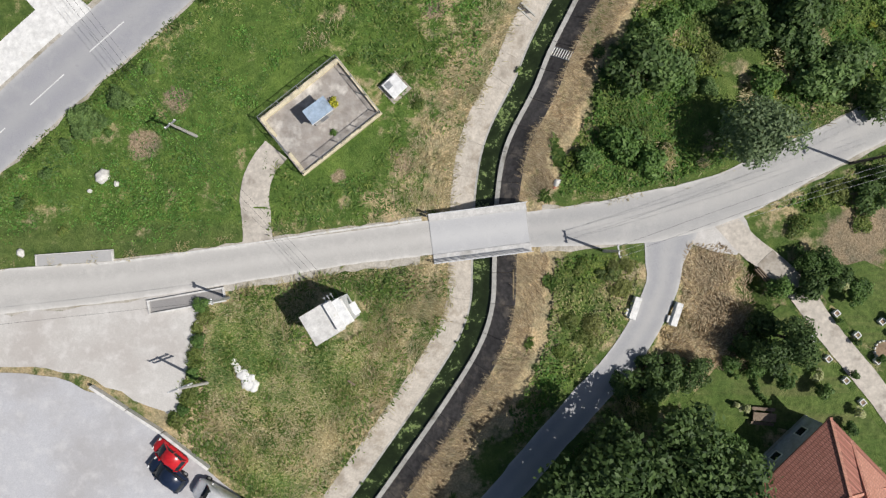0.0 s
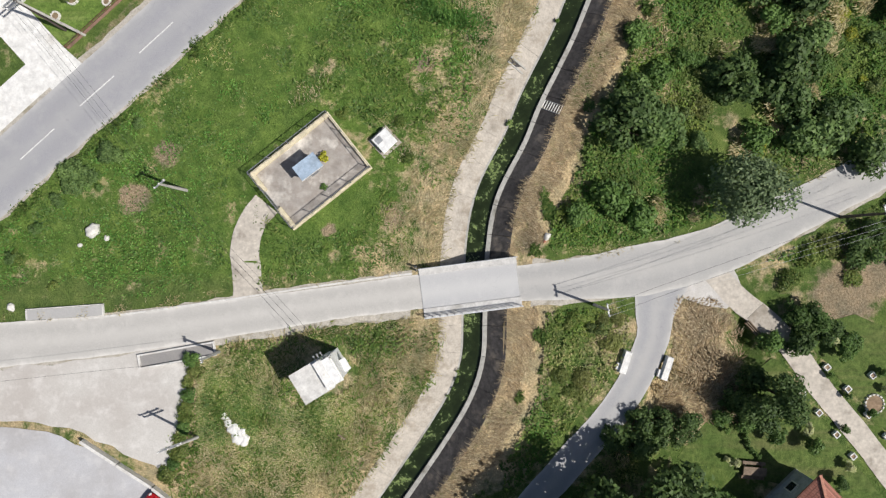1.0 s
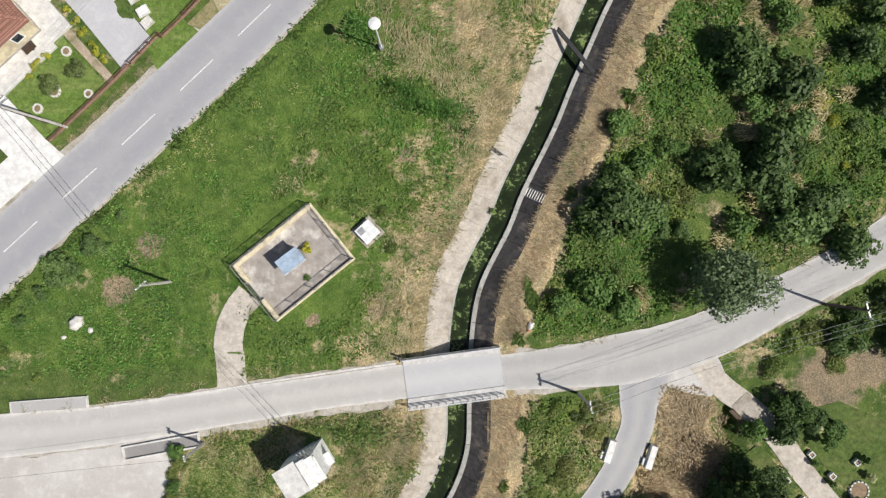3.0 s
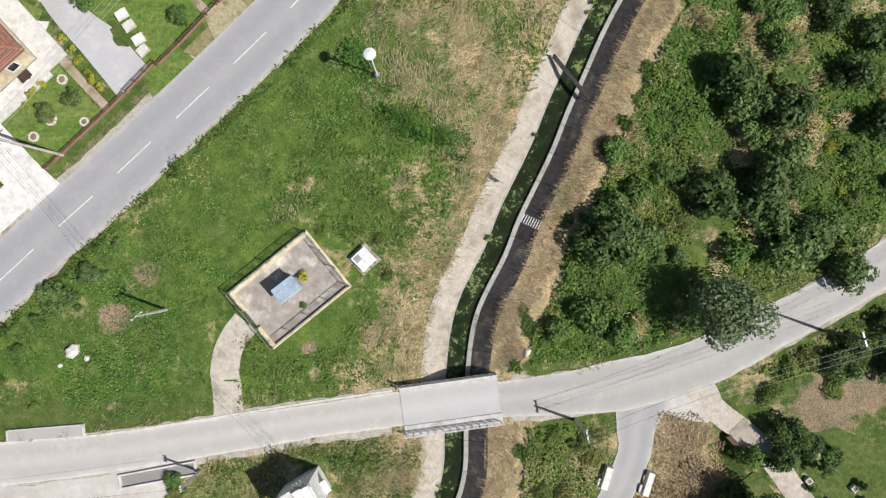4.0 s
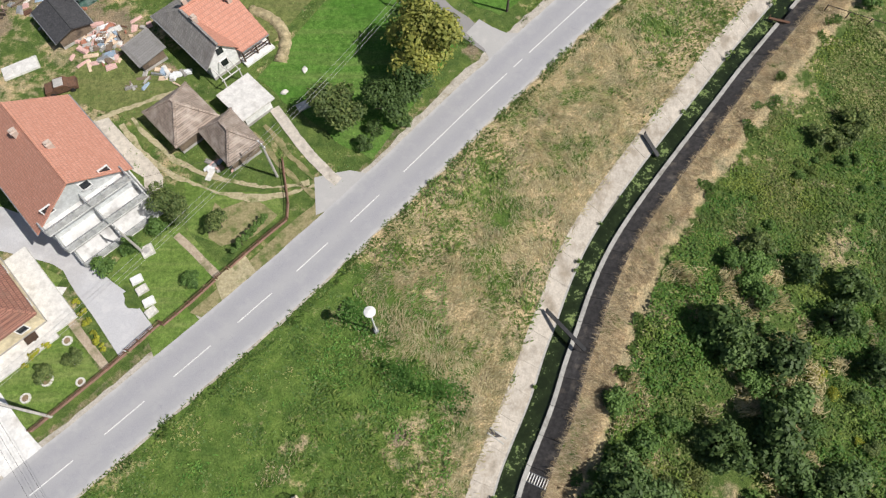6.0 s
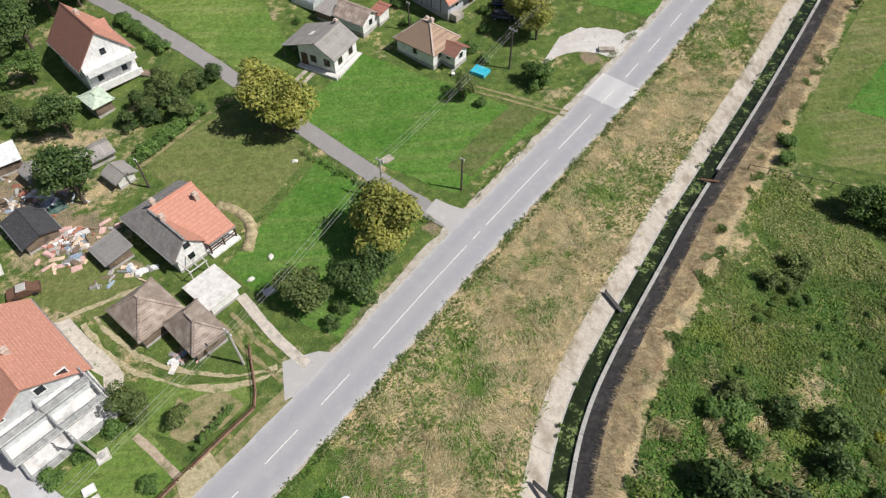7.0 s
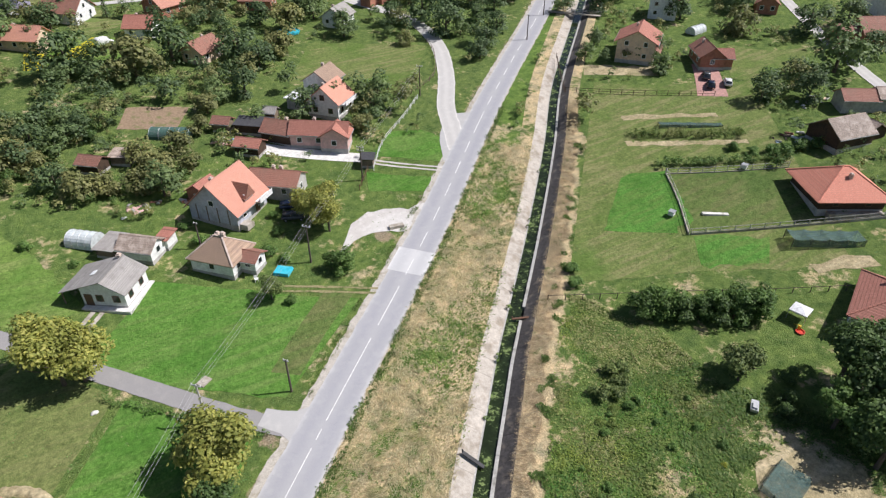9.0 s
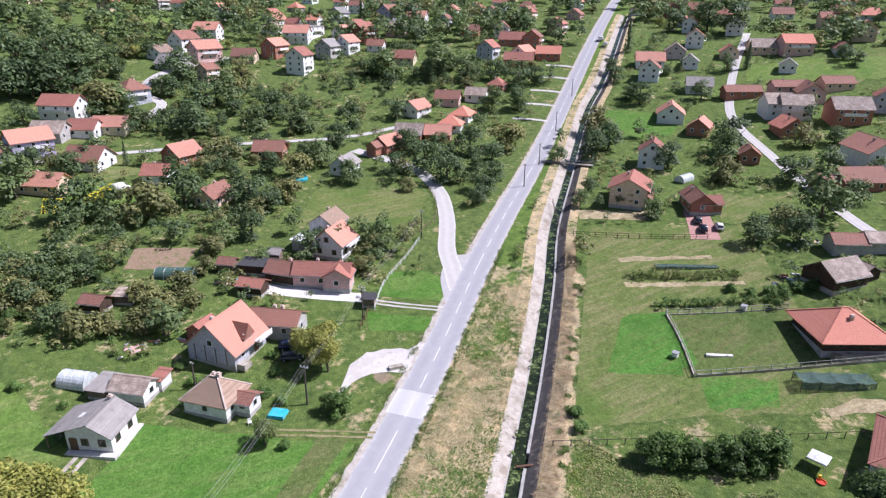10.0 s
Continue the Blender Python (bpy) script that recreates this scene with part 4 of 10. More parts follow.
sheet("pavement", pavement, -6.5, -3.3, M_brightconc, 0.075, "bright concrete pavement along the road")
garden_path = curve_through([(-35.2, 37.5), (-32.6, 34.2), (-29.1, 30.4)], 0.6)
sheet("garden_path", garden_path, -0.42, 0.42, M_dirt, 0.06, "narrow earth garden path", rough_edge=0.06)
garden_path2 = curve_through([(-24.3, 44.4), (-22.0, 42.2), (-19.4, 39.6)], 0.6)
sheet("garden_path", garden_path2, -0.4, 0.4, M_dirt, 0.06, "narrow earth garden path", rough_edge=0.06)
far_lane = curve_through([(150, 80), (157.3, 94.0), (170.6, 115.4), (185.8, 138.1), (200, 160), (215.7, 175.7), (248.7, 200.4), (300, 235)], 1.5)
sheet("far_lane", far_lane, -1.6, 1.6, M_side, 0.12, "pale lane between far gardens")
hill_lane = curve_through([(10, 252), (19, 264.1), (24.5, 275), (20, 290), (30, 310), (60, 325)], 1.5)
sheet("hill_lane", hill_lane, -1.8, 1.8, M_side, 0.12, "pale lane winding up the hillside")
cross_lane = curve_through([(-30, 227), (5, 229), (40, 226), (75, 219), (100, 222)], 1.5)
sheet("cross_lane", cross_lane, -1.3, 1.3, M_side, 0.12, "narrow lane behind the orchards")
paved = field("paved_drive", [(117.9, 106.4), (123.5, 112.5), (129.0, 119.0)], [(123.2, 102.4), (128.5, 109.0), (133.8, 115.6)], M_paver, 0.06, "red paved drive beside the farmhouse")
for n_ in range(5):
    t0 = along_at(ROAD, 150 + 12 * n_, 198 + 11.3 * n_)
    i = np.searchsorted(ROAD[2], t0)
    c, w = ROAD[0][i], ROAD[1][i]
    stub = curve_through([tuple(c - w * 2.5), tuple(c - w * 9 + np.array([1.0, 0])), tuple(c - w * 16)], 1.0)
    sheet("house_access", stub, -0.9, 0.9, M_gravel, 0.08, "pale gravel access across the verge")

field("terrace_paving", [(-36.4, 58.6), (-32.0, 54.0), (-28.6, 50.4), (-30.4, 45.6), (-33.4, 42.6)], [(-34.4, 59.9), (-30.9, 55.8), (-27.0, 51.9), (-27.2, 46.4), (-32.2, 42.4)], M_drive, 0.055, "sandy concrete paving beside the balcony house", rough_edge=0.3)
field("sandy_verge", [(-21.6, 36.0), (-16.5, 41.0), (-12.2, 45.6), (-7.8, 49.4)], [(-19.8, 34.6), (-14.6, 39.2), (-10.6, 43.0), (-6.2, 47.4)], M_track, 0.058, "worn sandy verge between wall and road", rough_edge=0.8)
# lawns and plots
field("fodder_strip", [(14.4, 76.0), (20.4, 82.2), (27.4, 88.6)], [(11.4, 78.6), (17.2, 85.0), (24.2, 91.6)], M_rough, 0.05, "strip of darker fodder rows along the road", rough_edge=0.5)
field("hay_meadow", [(-14.6, 98.4), (-24.0, 108.0), (-38.0, 122.0)], [(-9.0, 102.5), (-13.0, 114.0), (-24.0, 134.0)], M_lawn, 0.04, "green hay meadow beyond the village lane", rough_edge=0.8)
field("lawn_west", [(-9.5, 92.0), (0.2, 81.6), (11.6, 73.2)], [(1.0, 104.6), (16.0, 94.0), (27.2, 86.6)], M_lawn2, 0.04, "even bright green hay meadow", rough_edge=0.6)
field("lawn_south", [(-17.5, 64.5), (-8.5, 56.0), (-3.8, 53.0)], [(-6.0, 82.5), (2.0, 73.5), (6.5, 69.0)], M_lawn2, 0.04, "bright green lawn below the lane", rough_edge=0.5)
field("orchard_lawn", [(-30.5, 84.5), (-24.5, 76.5), (-18.0, 67.0)], [(-17.5, 95.5), (-11.5, 89.0), (-7.0, 83.5)], M_drylawn, 0.035, "dry mown lawn", rough_edge=0.6)
field("front_lawn", [(-41.0, 29.4), (-38.0, 26.8), (-35.3, 24.3)], [(-35.6, 37.0), (-32.8, 33.4), (-29.6, 30.0)], M_lawn, 0.045, "neat front lawn")
field("front_lawn", [(-42.0, 41.8), (-38.8, 41.6), (-35.2, 39.9)], [(-41.0, 38.6), (-38.6, 38.4), (-36.0, 38.4)], M_lawn, 0.05, "small lawn wedge by the white terrace")
field("house_terrace", [(-43.0, 34.0), (-39.0, 37.4), (-37.2, 38.9), (-34.6, 38.8)], [(-40.6, 31.8), (-36.6, 34.8), (-36.2, 36.6), (-35.1, 37.5)], M_whiteconc, 0.075, "white-tiled garden terrace")
field("front_lawn", [(-31.0, 40.2), (-28.4, 43.2), (-24.0, 45.6)], [(-25.0, 34.9), (-22.0, 37.6), (-19.0, 40.4)], M_lawn, 0.045, "neat front lawn")
field("back_lawn", [(-40.0, 62.0), (-32.5, 59.4), (-29.0, 55.0)], [(-38.0, 72.0), (-30.0, 66.0), (-25.0, 63.8)], M_drylawn, 0.04, "back garden lawn", rough_edge=0.8)
field("back_lawn", [(-24.5, 51.5), (-20.0, 49.4), (-14.0, 49.4)], [(-23.0, 44.8), (-18.6, 43.0), (-13.2, 46.4)], M_lawn, 0.03, "lawn beside the wheel track", rough_edge=0.5)
field("verge_lawn", [(42.0, 117.8), (48.5, 113.0), (54.0, 109.5)], [(40.0, 112.0), (46.5, 108.6), (51.0, 105.8)], M_lawn2, 0.04, "mown verge lawn", rough_edge=0.5)
field("verge_lawn", [(45.0, 122.5), (51.5, 117.8), (57.0, 114.0)], [(52.0, 128.5), (58.0, 126.4), (61.5, 119.8)], M_lawn2, 0.04, "mown verge lawn", rough_edge=0.5)
field("mown_field", [(57.0, 74.0), (75.0, 66.5), (97.0, 54.0)], [(103, 124.0), (112.0, 117.0), (133.0, 105.0)], M_field, 0.03, "mown hay field in stripes", rough_edge=0.8)
field("green_crop", [(77.5, 66.5), (82, 64.5), (87.0, 61.5)], [(82.6, 73.0), (87.0, 69.5), (92.0, 65.5)], M_clover, 0.05, "square of fresh green fodder", rough_edge=1.0)
field("green_crop", [(80.0, 76.5), (84.5, 83.0), (87.5, 88.0)], [(85.0, 75.0), (88.5, 81.5), (90.4, 87.6)], M_clover, 0.05, "patch of lush weeds by the fence", rough_edge=0.6)
field("fenced_lawn", [(82.4, 73.4), (87.0, 80.5), (91.2, 87.8)], [(104.0, 63.5), (106.5, 69.5), (110.8, 77.0)], M_rough, 0.05, "fenced lawn with long grass")
field("stubble", [(52.0, 23.5), (49.8, 30.0), (54.2, 37.2), (61.0, 41.5)], [(55.5, 21.8), (60.5, 24.0), (66.5, 31.0), (64.5, 38.5)], M_stubble, 0.04, "raked straw-coloured cut grass", rough_edge=2.0)
field("garden_plot", [(92.6, 100.0), (102.0, 94.4), (111.6, 88.8)], [(97.0, 107.0), (107.0, 101.4), (117.0, 95.0)], M_field, 0.06, "overgrown vegetable plot", rough_edge=0.4)
field("garden_plot", [(103.5, 128.5), (110.0, 124.0), (118.0, 118.5)], [(107.0, 133.0), (113.5, 128.0), (121.0, 123.0)], M_stubble, 0.05, "pale sandy garden plot", rough_edge=0.5)
field("garden_plot", [(2.0, 152.5), (8.0, 150.0), (13.0, 148.5)], [(5.0, 161.0), (11.0, 158.5), (17.0, 156.0)], M_tilled, 0.05, "bare soil vegetable plot", rough_edge=0.5)
field("garden_lawn", [(23.8, -15.0), (27.6, -10.4), (31.0, -7.0), (33.0, -5.4)], [(45.0, -20.5), (40.7, -15.0), (36.7, -9.8), (33.8, -5.6)], M_rough, 0.035, "shaded green garden lawn with clipped hedges")
field("garden_lawn", [(35.6, -2.4), (38.4, -5.8), (43.8, -12.4), (52.0, -22.0)], [(41.0, -1.2), (45.0, -3.0), (52.0, -9.0), (60.0, -18.0)], M_rough, 0.035, "green garden lawn beside the concrete drive", rough_edge=0.5)
field("meadow_far", [(40.0, 158.0), (50.0, 150.0), (62.5, 140.0)], [(52.0, 178.0), (66.0, 171.0), (79.0, 163.0)], M_field, 0.05, "mown meadow behind the houses", rough_edge=1.0)
field("yellow_strip", [(-3.6, 190.4), (1.4, 192.4), (7.0, 199.0)], [(-7.5, 194.5), (-2.5, 197.5), (3.0, 204.0)], M_yellow, 0.06, "strip of yellow flowering crop", rough_edge=0.8)
field("meadow_far", [(232, 168), (255, 158), (300, 150)], [(250, 190), (285, 182), (340, 170)], M_field, 0.08, "far hillside meadow", step=4, rough_edge=1.5)
field("meadow_far", [(174.1, 197.8), (185.0, 185.7), (192.0, 176.5)], [(152.7, 175.7), (162.9, 168.8), (174.3, 164.5)], M_lawn2, 0.06, "bright lawn beside the canal", step=2, rough_edge=1.0)
field("meadow_far", [(251.7, 197.1), (279.6, 185.1), (300.4, 166.9)], [(237.7, 185.8), (254.7, 168.0), (273.3, 151.1)], M_lawn, 0.08, "bright far meadow beyond the lane", step=3, rough_edge=1.5)
field("meadow_far", [(145.3, 122.6), (149.8, 114.8), (159.6, 110.3)], [(130.6, 108.6), (136.2, 102.8), (144.0, 99.4)], M_field, 0.06, "dry lawn beside the farmhouse", step=2, rough_edge=1.0)
field("meadow_far", [(-7.5, 209.5), (3.0, 201.0), (10.2, 203.0)], [(-8.9, 183.6), (1.7, 179.7), (6.7, 179.4)], M_lawn, 0.05, "sloping green meadow with flowers", step=2, rough_edge=1.0)
field("yellow_strip", [(-13.5, 188.0), (-11.5, 187.0), (-9.4, 186.4)], [(-13.0, 198.0), (-11.0, 197.0), (-9.0, 196.0)], M_yellow, 0.06, "patch of yellow flowering crop", rough_edge=0.8)
field("meadow_far", [(-20, 250), (-8, 225), (2, 205)], [(-2, 246), (6, 226), (12, 210)], M_field, 0.06, "far meadow between gardens", step=3, rough_edge=1.0)
field("meadow_far", [(10, 400), (30, 405), (50, 400)], [(5, 430), (30, 440), (60, 430)], M_lawn, 0.1, "far bright clearing on the hill", step=5, rough_edge=2.0)
field("meadow_far", [(25, 345), (40, 340), (52, 330)], [(28, 330), (40, 322), (47, 315)], M_field, 0.1, "far dry clearing on the hill", step=4, rough_edge=2.0)

field("fodder_patch", [(84.2, 92.7), (77.5, 87.2), (70.4, 81.6)], [(92.0, 88.8), (86.8, 81.8), (80.6, 74.6)], M_clover, 0.06, "lush patch of green clover in the field", rough_edge=2.2)
field("straw_strip", [(98.1, 109.2), (107.0, 104.0), (115.5, 98.9)], [(97.4, 107.6), (106.2, 102.6), (114.8, 97.6)], M_stubble, 0.065, "strip of dry cut grass above the beds", rough_edge=0.6)
field("straw_strip", [(92.1, 101.0), (102.0, 94.8), (112.5, 88.2)], [(91.4, 99.4), (101.2, 93.4), (111.8, 86.8)], M_stubble, 0.06, "strip of dry cut grass below the beds", rough_edge=0.6)

field("straw_patch", [(91.8, 58.2), (96.5, 56.3), (100.8, 54.0)], [(91.0, 55.6), (95.6, 53.8), (100.0, 51.6)], M_stubble, 0.05, "patch of dry cut grass by the netting tunnel", rough_edge=1.2)
# the canal: sloping bank of slabs, water, kerb, dark far wall
canal = thing("canal", pose(0, 0, 0), "concrete-lined canal with green water and a kerb", "", kind="structure")


def sweep(i0, i1, outline, shrink=0.0):
    """A closed outline (offset, height) drawn along the canal between two steps."""
    q, way, _ = CANAL
    sh, n = Shape(), len(outline)
    ids = list(range(i0, i1 + 1))
    vs = []
    for i in ids:
        p, w = q[i], way[i]
        if shrink and i in (i0, i1):
            d = (q[min(i + 1, len(q) - 1)] - q[max(i - 1, 0)])
            p = p + d / np.linalg.norm(d) * shrink * (1 if i == i0 else -1)
        base = float(land(p[0], p[1]))
        vs += [(p[0] + w[0] * o, p[1] + w[1] * o, base + z) for o, z in outline]
    fs = [(k * n + j, k * n + (j + 1) % n, (k + 1) * n + (j + 1) % n, (k + 1) * n + j) for k in range(len(ids) - 1) for j in range(n)]
    fs += [tuple(range(n)), tuple((len(ids) - 1) * n + j for j in reversed(range(n)))]
    return sh.add(vs, fs)


last = len(CANAL[0]) - 1
gap_at = int(np.argmin((CANAL[0][:, 0] - 46.5) ** 2 + (CANAL[0][:, 1] - 71.8) ** 2))
for n_, i in enumerate(range(0, last - 3, 3)):
    lift = 0.012 * math.sin(n_ * 2.3)
    part("bank_slab", sweep(i, i + 3, ((-4.3, 0.07 + lift), (-1.88, -1.03 + lift), (-1.88, -1.3), (-4.3, -0.25)), 0.007), M_conc, canal)
    # far wall: the concrete colour itself carries its shade
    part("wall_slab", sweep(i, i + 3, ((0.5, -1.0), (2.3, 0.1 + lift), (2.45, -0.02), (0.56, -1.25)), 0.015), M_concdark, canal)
    if not i <= gap_at <= i + 2:
        part("kerb_block", sweep(i, i + 3, ((0.06, -1.95), (0.06, -0.88), (0.5, -0.88), (0.5, -1.95)), 0.02), M_kerb, canal)
part("lip", sweep(0, last, ((-2.02, -0.97), (-1.82, -0.97), (-1.82, -1.95), (-2.02, -1.95))), M_kerb, canal, "worn pale lip of the bank")
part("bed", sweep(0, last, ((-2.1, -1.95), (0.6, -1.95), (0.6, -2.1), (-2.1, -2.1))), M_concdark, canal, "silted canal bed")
part("water", sweep(0, last, ((-1.84, -1.2), (0.16, -1.2), (0.16, -1.24), (-1.84, -1.24))), M_water, canal, "dark green water with drifting weed")
for name_, a, b in (("bank_left", -7.0, -4.25), ("bank_right", 2.28, 4.6)):
    ob = sheet(name_, CANAL, a, b, M_ground, 0.05, "dry grassy bank of the canal", rough_edge=0.0, across=3)
    cv = ob.data.attributes.new("cover", "FLOAT_COLOR", "POINT")
    cv.data.foreach_set("color", np.tile(np.array([0.85 if b > 0 else 0.72, 0.3, 0.42 if b > 0 else 0.1, 1.0], np.float32), len(ob.data.vertices)))

# the bridge deck over it
bridge = thing("bridge", pose(-0.93, 0.93, 0, 0, 0, 7.3), "flat concrete road bridge with grey steel railings", "bridge", kind="structure")
deck = part("deck", Shape().box(0, -2.3, -0.45, 9.5, 2.3, 0.13), M_deck, bridge)
side_of = deck.data.attributes.new("across", "FLOAT", "POINT")
side_of.data.foreach_set("value", [v.co.y / 2.4 for v in deck.data.vertices])
for y0, y1, kerb in ((1.72, 2.42, 1.72), (-2.42, -1.5, -1.62)):
    part("walkway", Shape().box(0, y0, 0.13, 9.5, y1, 0.21), M_walk, bridge, "raised kerb walkway")
    part("kerb_edge", Shape().box(0.01, kerb - 0.01, 0.13, 9.49, kerb + 0.1, 0.225, 0.01), M_walk, bridge, "worn kerb edge")
part("expansion_joint", Shape().box(9.42, -1.48, 0.13, 9.47, 1.7, 0.136), M_kerb, bridge, "grey sealed joint")
for x in (0.3, 9.2):
    part("abutment", Shape().box(x - 0.3, -2.6, -2.2, x + 0.3, 2.6, -0.4), M_conc, bridge, "concrete abutment")
post = Shape().box(-0.03, -0.03, 0, 0.03, 0.03, 1.0).mesh("rail_post", M_greyrail)
for y in (2.36, -2.36):
    for k in range(14):
        part("rail_post", post, M_greyrail, bridge, at=pose(0.15 + k * 0.707, y, 0.2))
    for z, w_ in ((0.35, 0.04), (0.7, 0.04), (1.02, 0.07)):
        part("rail_bar", Shape().beam((0, y, 0.23 + z), (9.5, y, 0.23 + z), w_, 0.05), M_greyrail, bridge)
part("rail_panel", Shape().box(0.05, 2.39, 0.26, 9.45, 2.41, 1.18), M_railmesh, bridge, "dense wire mesh panel")
for y, h in ((2.62, 1.15), (2.3, 0.8)):
    end = part("end_post", Shape().box(-0.3, y - 0.08, -0.1, -0.14, y + 0.08, h), M_cable, bridge, "dark marker post with white bands")
    part("band", Shape().box(-0.31, y - 0.09, h - 0.25, -0.13, y + 0.09, h - 0.1), M_lime, end, "white painted band")

# ---- houses ----
WIN = Shape()
ring = [(x, y, z) for y in (-0.07, 0.05) for x, z in ((-0.55, 0), (0.55, 0), (0.55, 1.2), (-0.55, 1.2), (-0.44, 0.11), (0.44, 0.11), (0.44, 1.09), (-0.44, 1.09))]
WIN.add(ring, [f for k in range(4) for n in ((k + 1) % 4,) for f in ((k, n, n + 4, k + 4), (k + 8, k + 12, n + 12, n + 8), (k, k + 8, n + 8, n), (k + 4, n + 4, n + 12, k + 12))])
PANE = Shape().box(-0.45, -0.02, 0.1, 0.45, 0.04, 1.1)
DOOR = Shape().box(-0.5, -0.05, 0, 0.5, 0.05, 2.05).box(-0.58, -0.08, 0, -0.5, 0.04, 2.15).box(0.5, -0.08, 0, 0.58, 0.04, 2.15).box(-0.58, -0.08, 2.05, 0.58, 0.04, 2.15)
WIN_WHITE, WIN_BROWN, PANE_MESH, DOOR_MESH = WIN.mesh("window", M_frame), WIN.mesh("window", M_brownframe), PANE.mesh("pane", M_glass), DOOR.mesh("door", M_brownframe)
WIN_FAR = WIN.mesh("window", M_frame)
WIN_FAR.materials.append(M_glass)
far_bm = bmesh.new()
far_bm.from_mesh(WIN_FAR)
for face in [far_bm.faces.new([far_bm.verts.new((x, -0.01, z)) for x, z in ((-0.45, 0.1), (0.45, 0.1), (0.45, 1.1), (-0.45, 1.1))])]:
    face.material_index = 1
far_bm.to_mesh(WIN_FAR)
far_bm.free()
STACK = Shape().box(-0.28, -0.28, 0, 0.28, 0.28, 1.1).box(-0.34, -0.34, 1.1, 0.34, 0.34, 1.2).box(-0.2, -0.2, 1.2, 0.2, 0.2, 1.38).mesh("chimney", M_chimney)


def window(parent, m, brown=False):
    w = part("window", WIN_BROWN if brown else WIN_WHITE, None, parent, at=m)
    part("pane", PANE_MESH, None, w)


def gable_roof(w, d, h, rh, over, end, thick=0.16):
    s = rh / (d / 2)
    e = d / 2 + over
    return Shape().prism([(-e, h - over * s), (0, h + rh), (e, h - over * s), (e, h - over * s + thick), (0, h + rh + thick * 1.2), (-e, h - over * s + thick)], -w / 2 - end, w / 2 + end)


def hip_roof(w, d, h, rh, over, thick=0.14):
    X, Y, r, z = w / 2 + over, d / 2 + over, max(w - d, 0.5) / 2, h - over * rh / (d / 2)
    lo = [(-X, -Y, z), (X, -Y, z), (X, Y, z), (-X, Y, z)]
    up = [(x, y, z + thick) for x, y, z in lo]
    sh = Shape().add(lo + up + [(-r, 0, h + rh + thick), (r, 0, h + rh + thick)],
                     [(3, 2, 1, 0), (0, 1, 5, 4), (1, 2, 6, 5), (2, 3, 7, 6), (3, 0, 4, 7), (4, 5, 9, 8), (6, 7, 8, 9), (5, 6, 9), (7, 4, 8)])
    return sh, r, X, Y, z


def far_block(th, w, d, h, rh, style, wall, roof, turn, n, floors, chimney):
    """A far house's walls, roof, ridge, chimney and the windows of the sides that look down the valley."""
    sh = Shape()
    if style == "gable":
        sh.prism([(-d / 2, -4), (d / 2, -4), (d / 2, h), (0, h + rh - 0.04), (-d / 2, h)], -w / 2, w / 2)
        part("wall", sh, wall, th)
        part("roof", gable_roof(w, d, h, rh, 0.6, 0.5), roof, th)
        part("ridge_tiles", Shape().prism([(-0.16, h + rh + 0.1), (0, h + rh + 0.27), (0.16, h + rh + 0.1)], -w / 2 - 0.5, w / 2 + 0.5), roof, th)
    else:
        part("wall", sh.box(-w / 2, -d / 2, -4, w / 2, d / 2, h), wall, th)
        if style == "hip":
            part("roof", hip_roof(w, d, h, rh, 0.6)[0], roof, th)
        else:
            part("roof", Shape().box(-w / 2 - 0.4, -d / 2 - 0.4, h, w / 2 + 0.4, d / 2 + 0.4, h + 0.25), roof, th)
    end, way = ((-w / 2, -90) if turn > 0 else (w / 2, 90))
    for fl in range(floors):
        for k in range(n):
            part("window", WIN_FAR, None, th, at=pose((k + 0.5) / n * w - w / 2, -d / 2, 0.8 + fl * 2.35, 0, 0, 0))
        for k in (-0.25, 0.25):
            part("window", WIN_FAR, None, th, at=pose(end, k * d, 0.8 + fl * 2.35, 0, 0, way))
    if style == "gable" and d > 7:
        part("window", WIN_FAR, None, th, at=pose(end, 0, h + 0.3, 0, 0, way))
    if floors > 1:
        part("balcony", Shape().box(-w * 0.3, -d / 2 - 1.2, 2.6, w * 0.3, -d / 2, 2.75).box(-w * 0.3, -d / 2 - 1.2, 2.75, w * 0.3, -d / 2 - 1.1, 3.6), M_white, th)
    part("chimney", STACK, None, th, at=pose(chimney * w, 0.12 * d, h + rh * 0.75 - 0.35))


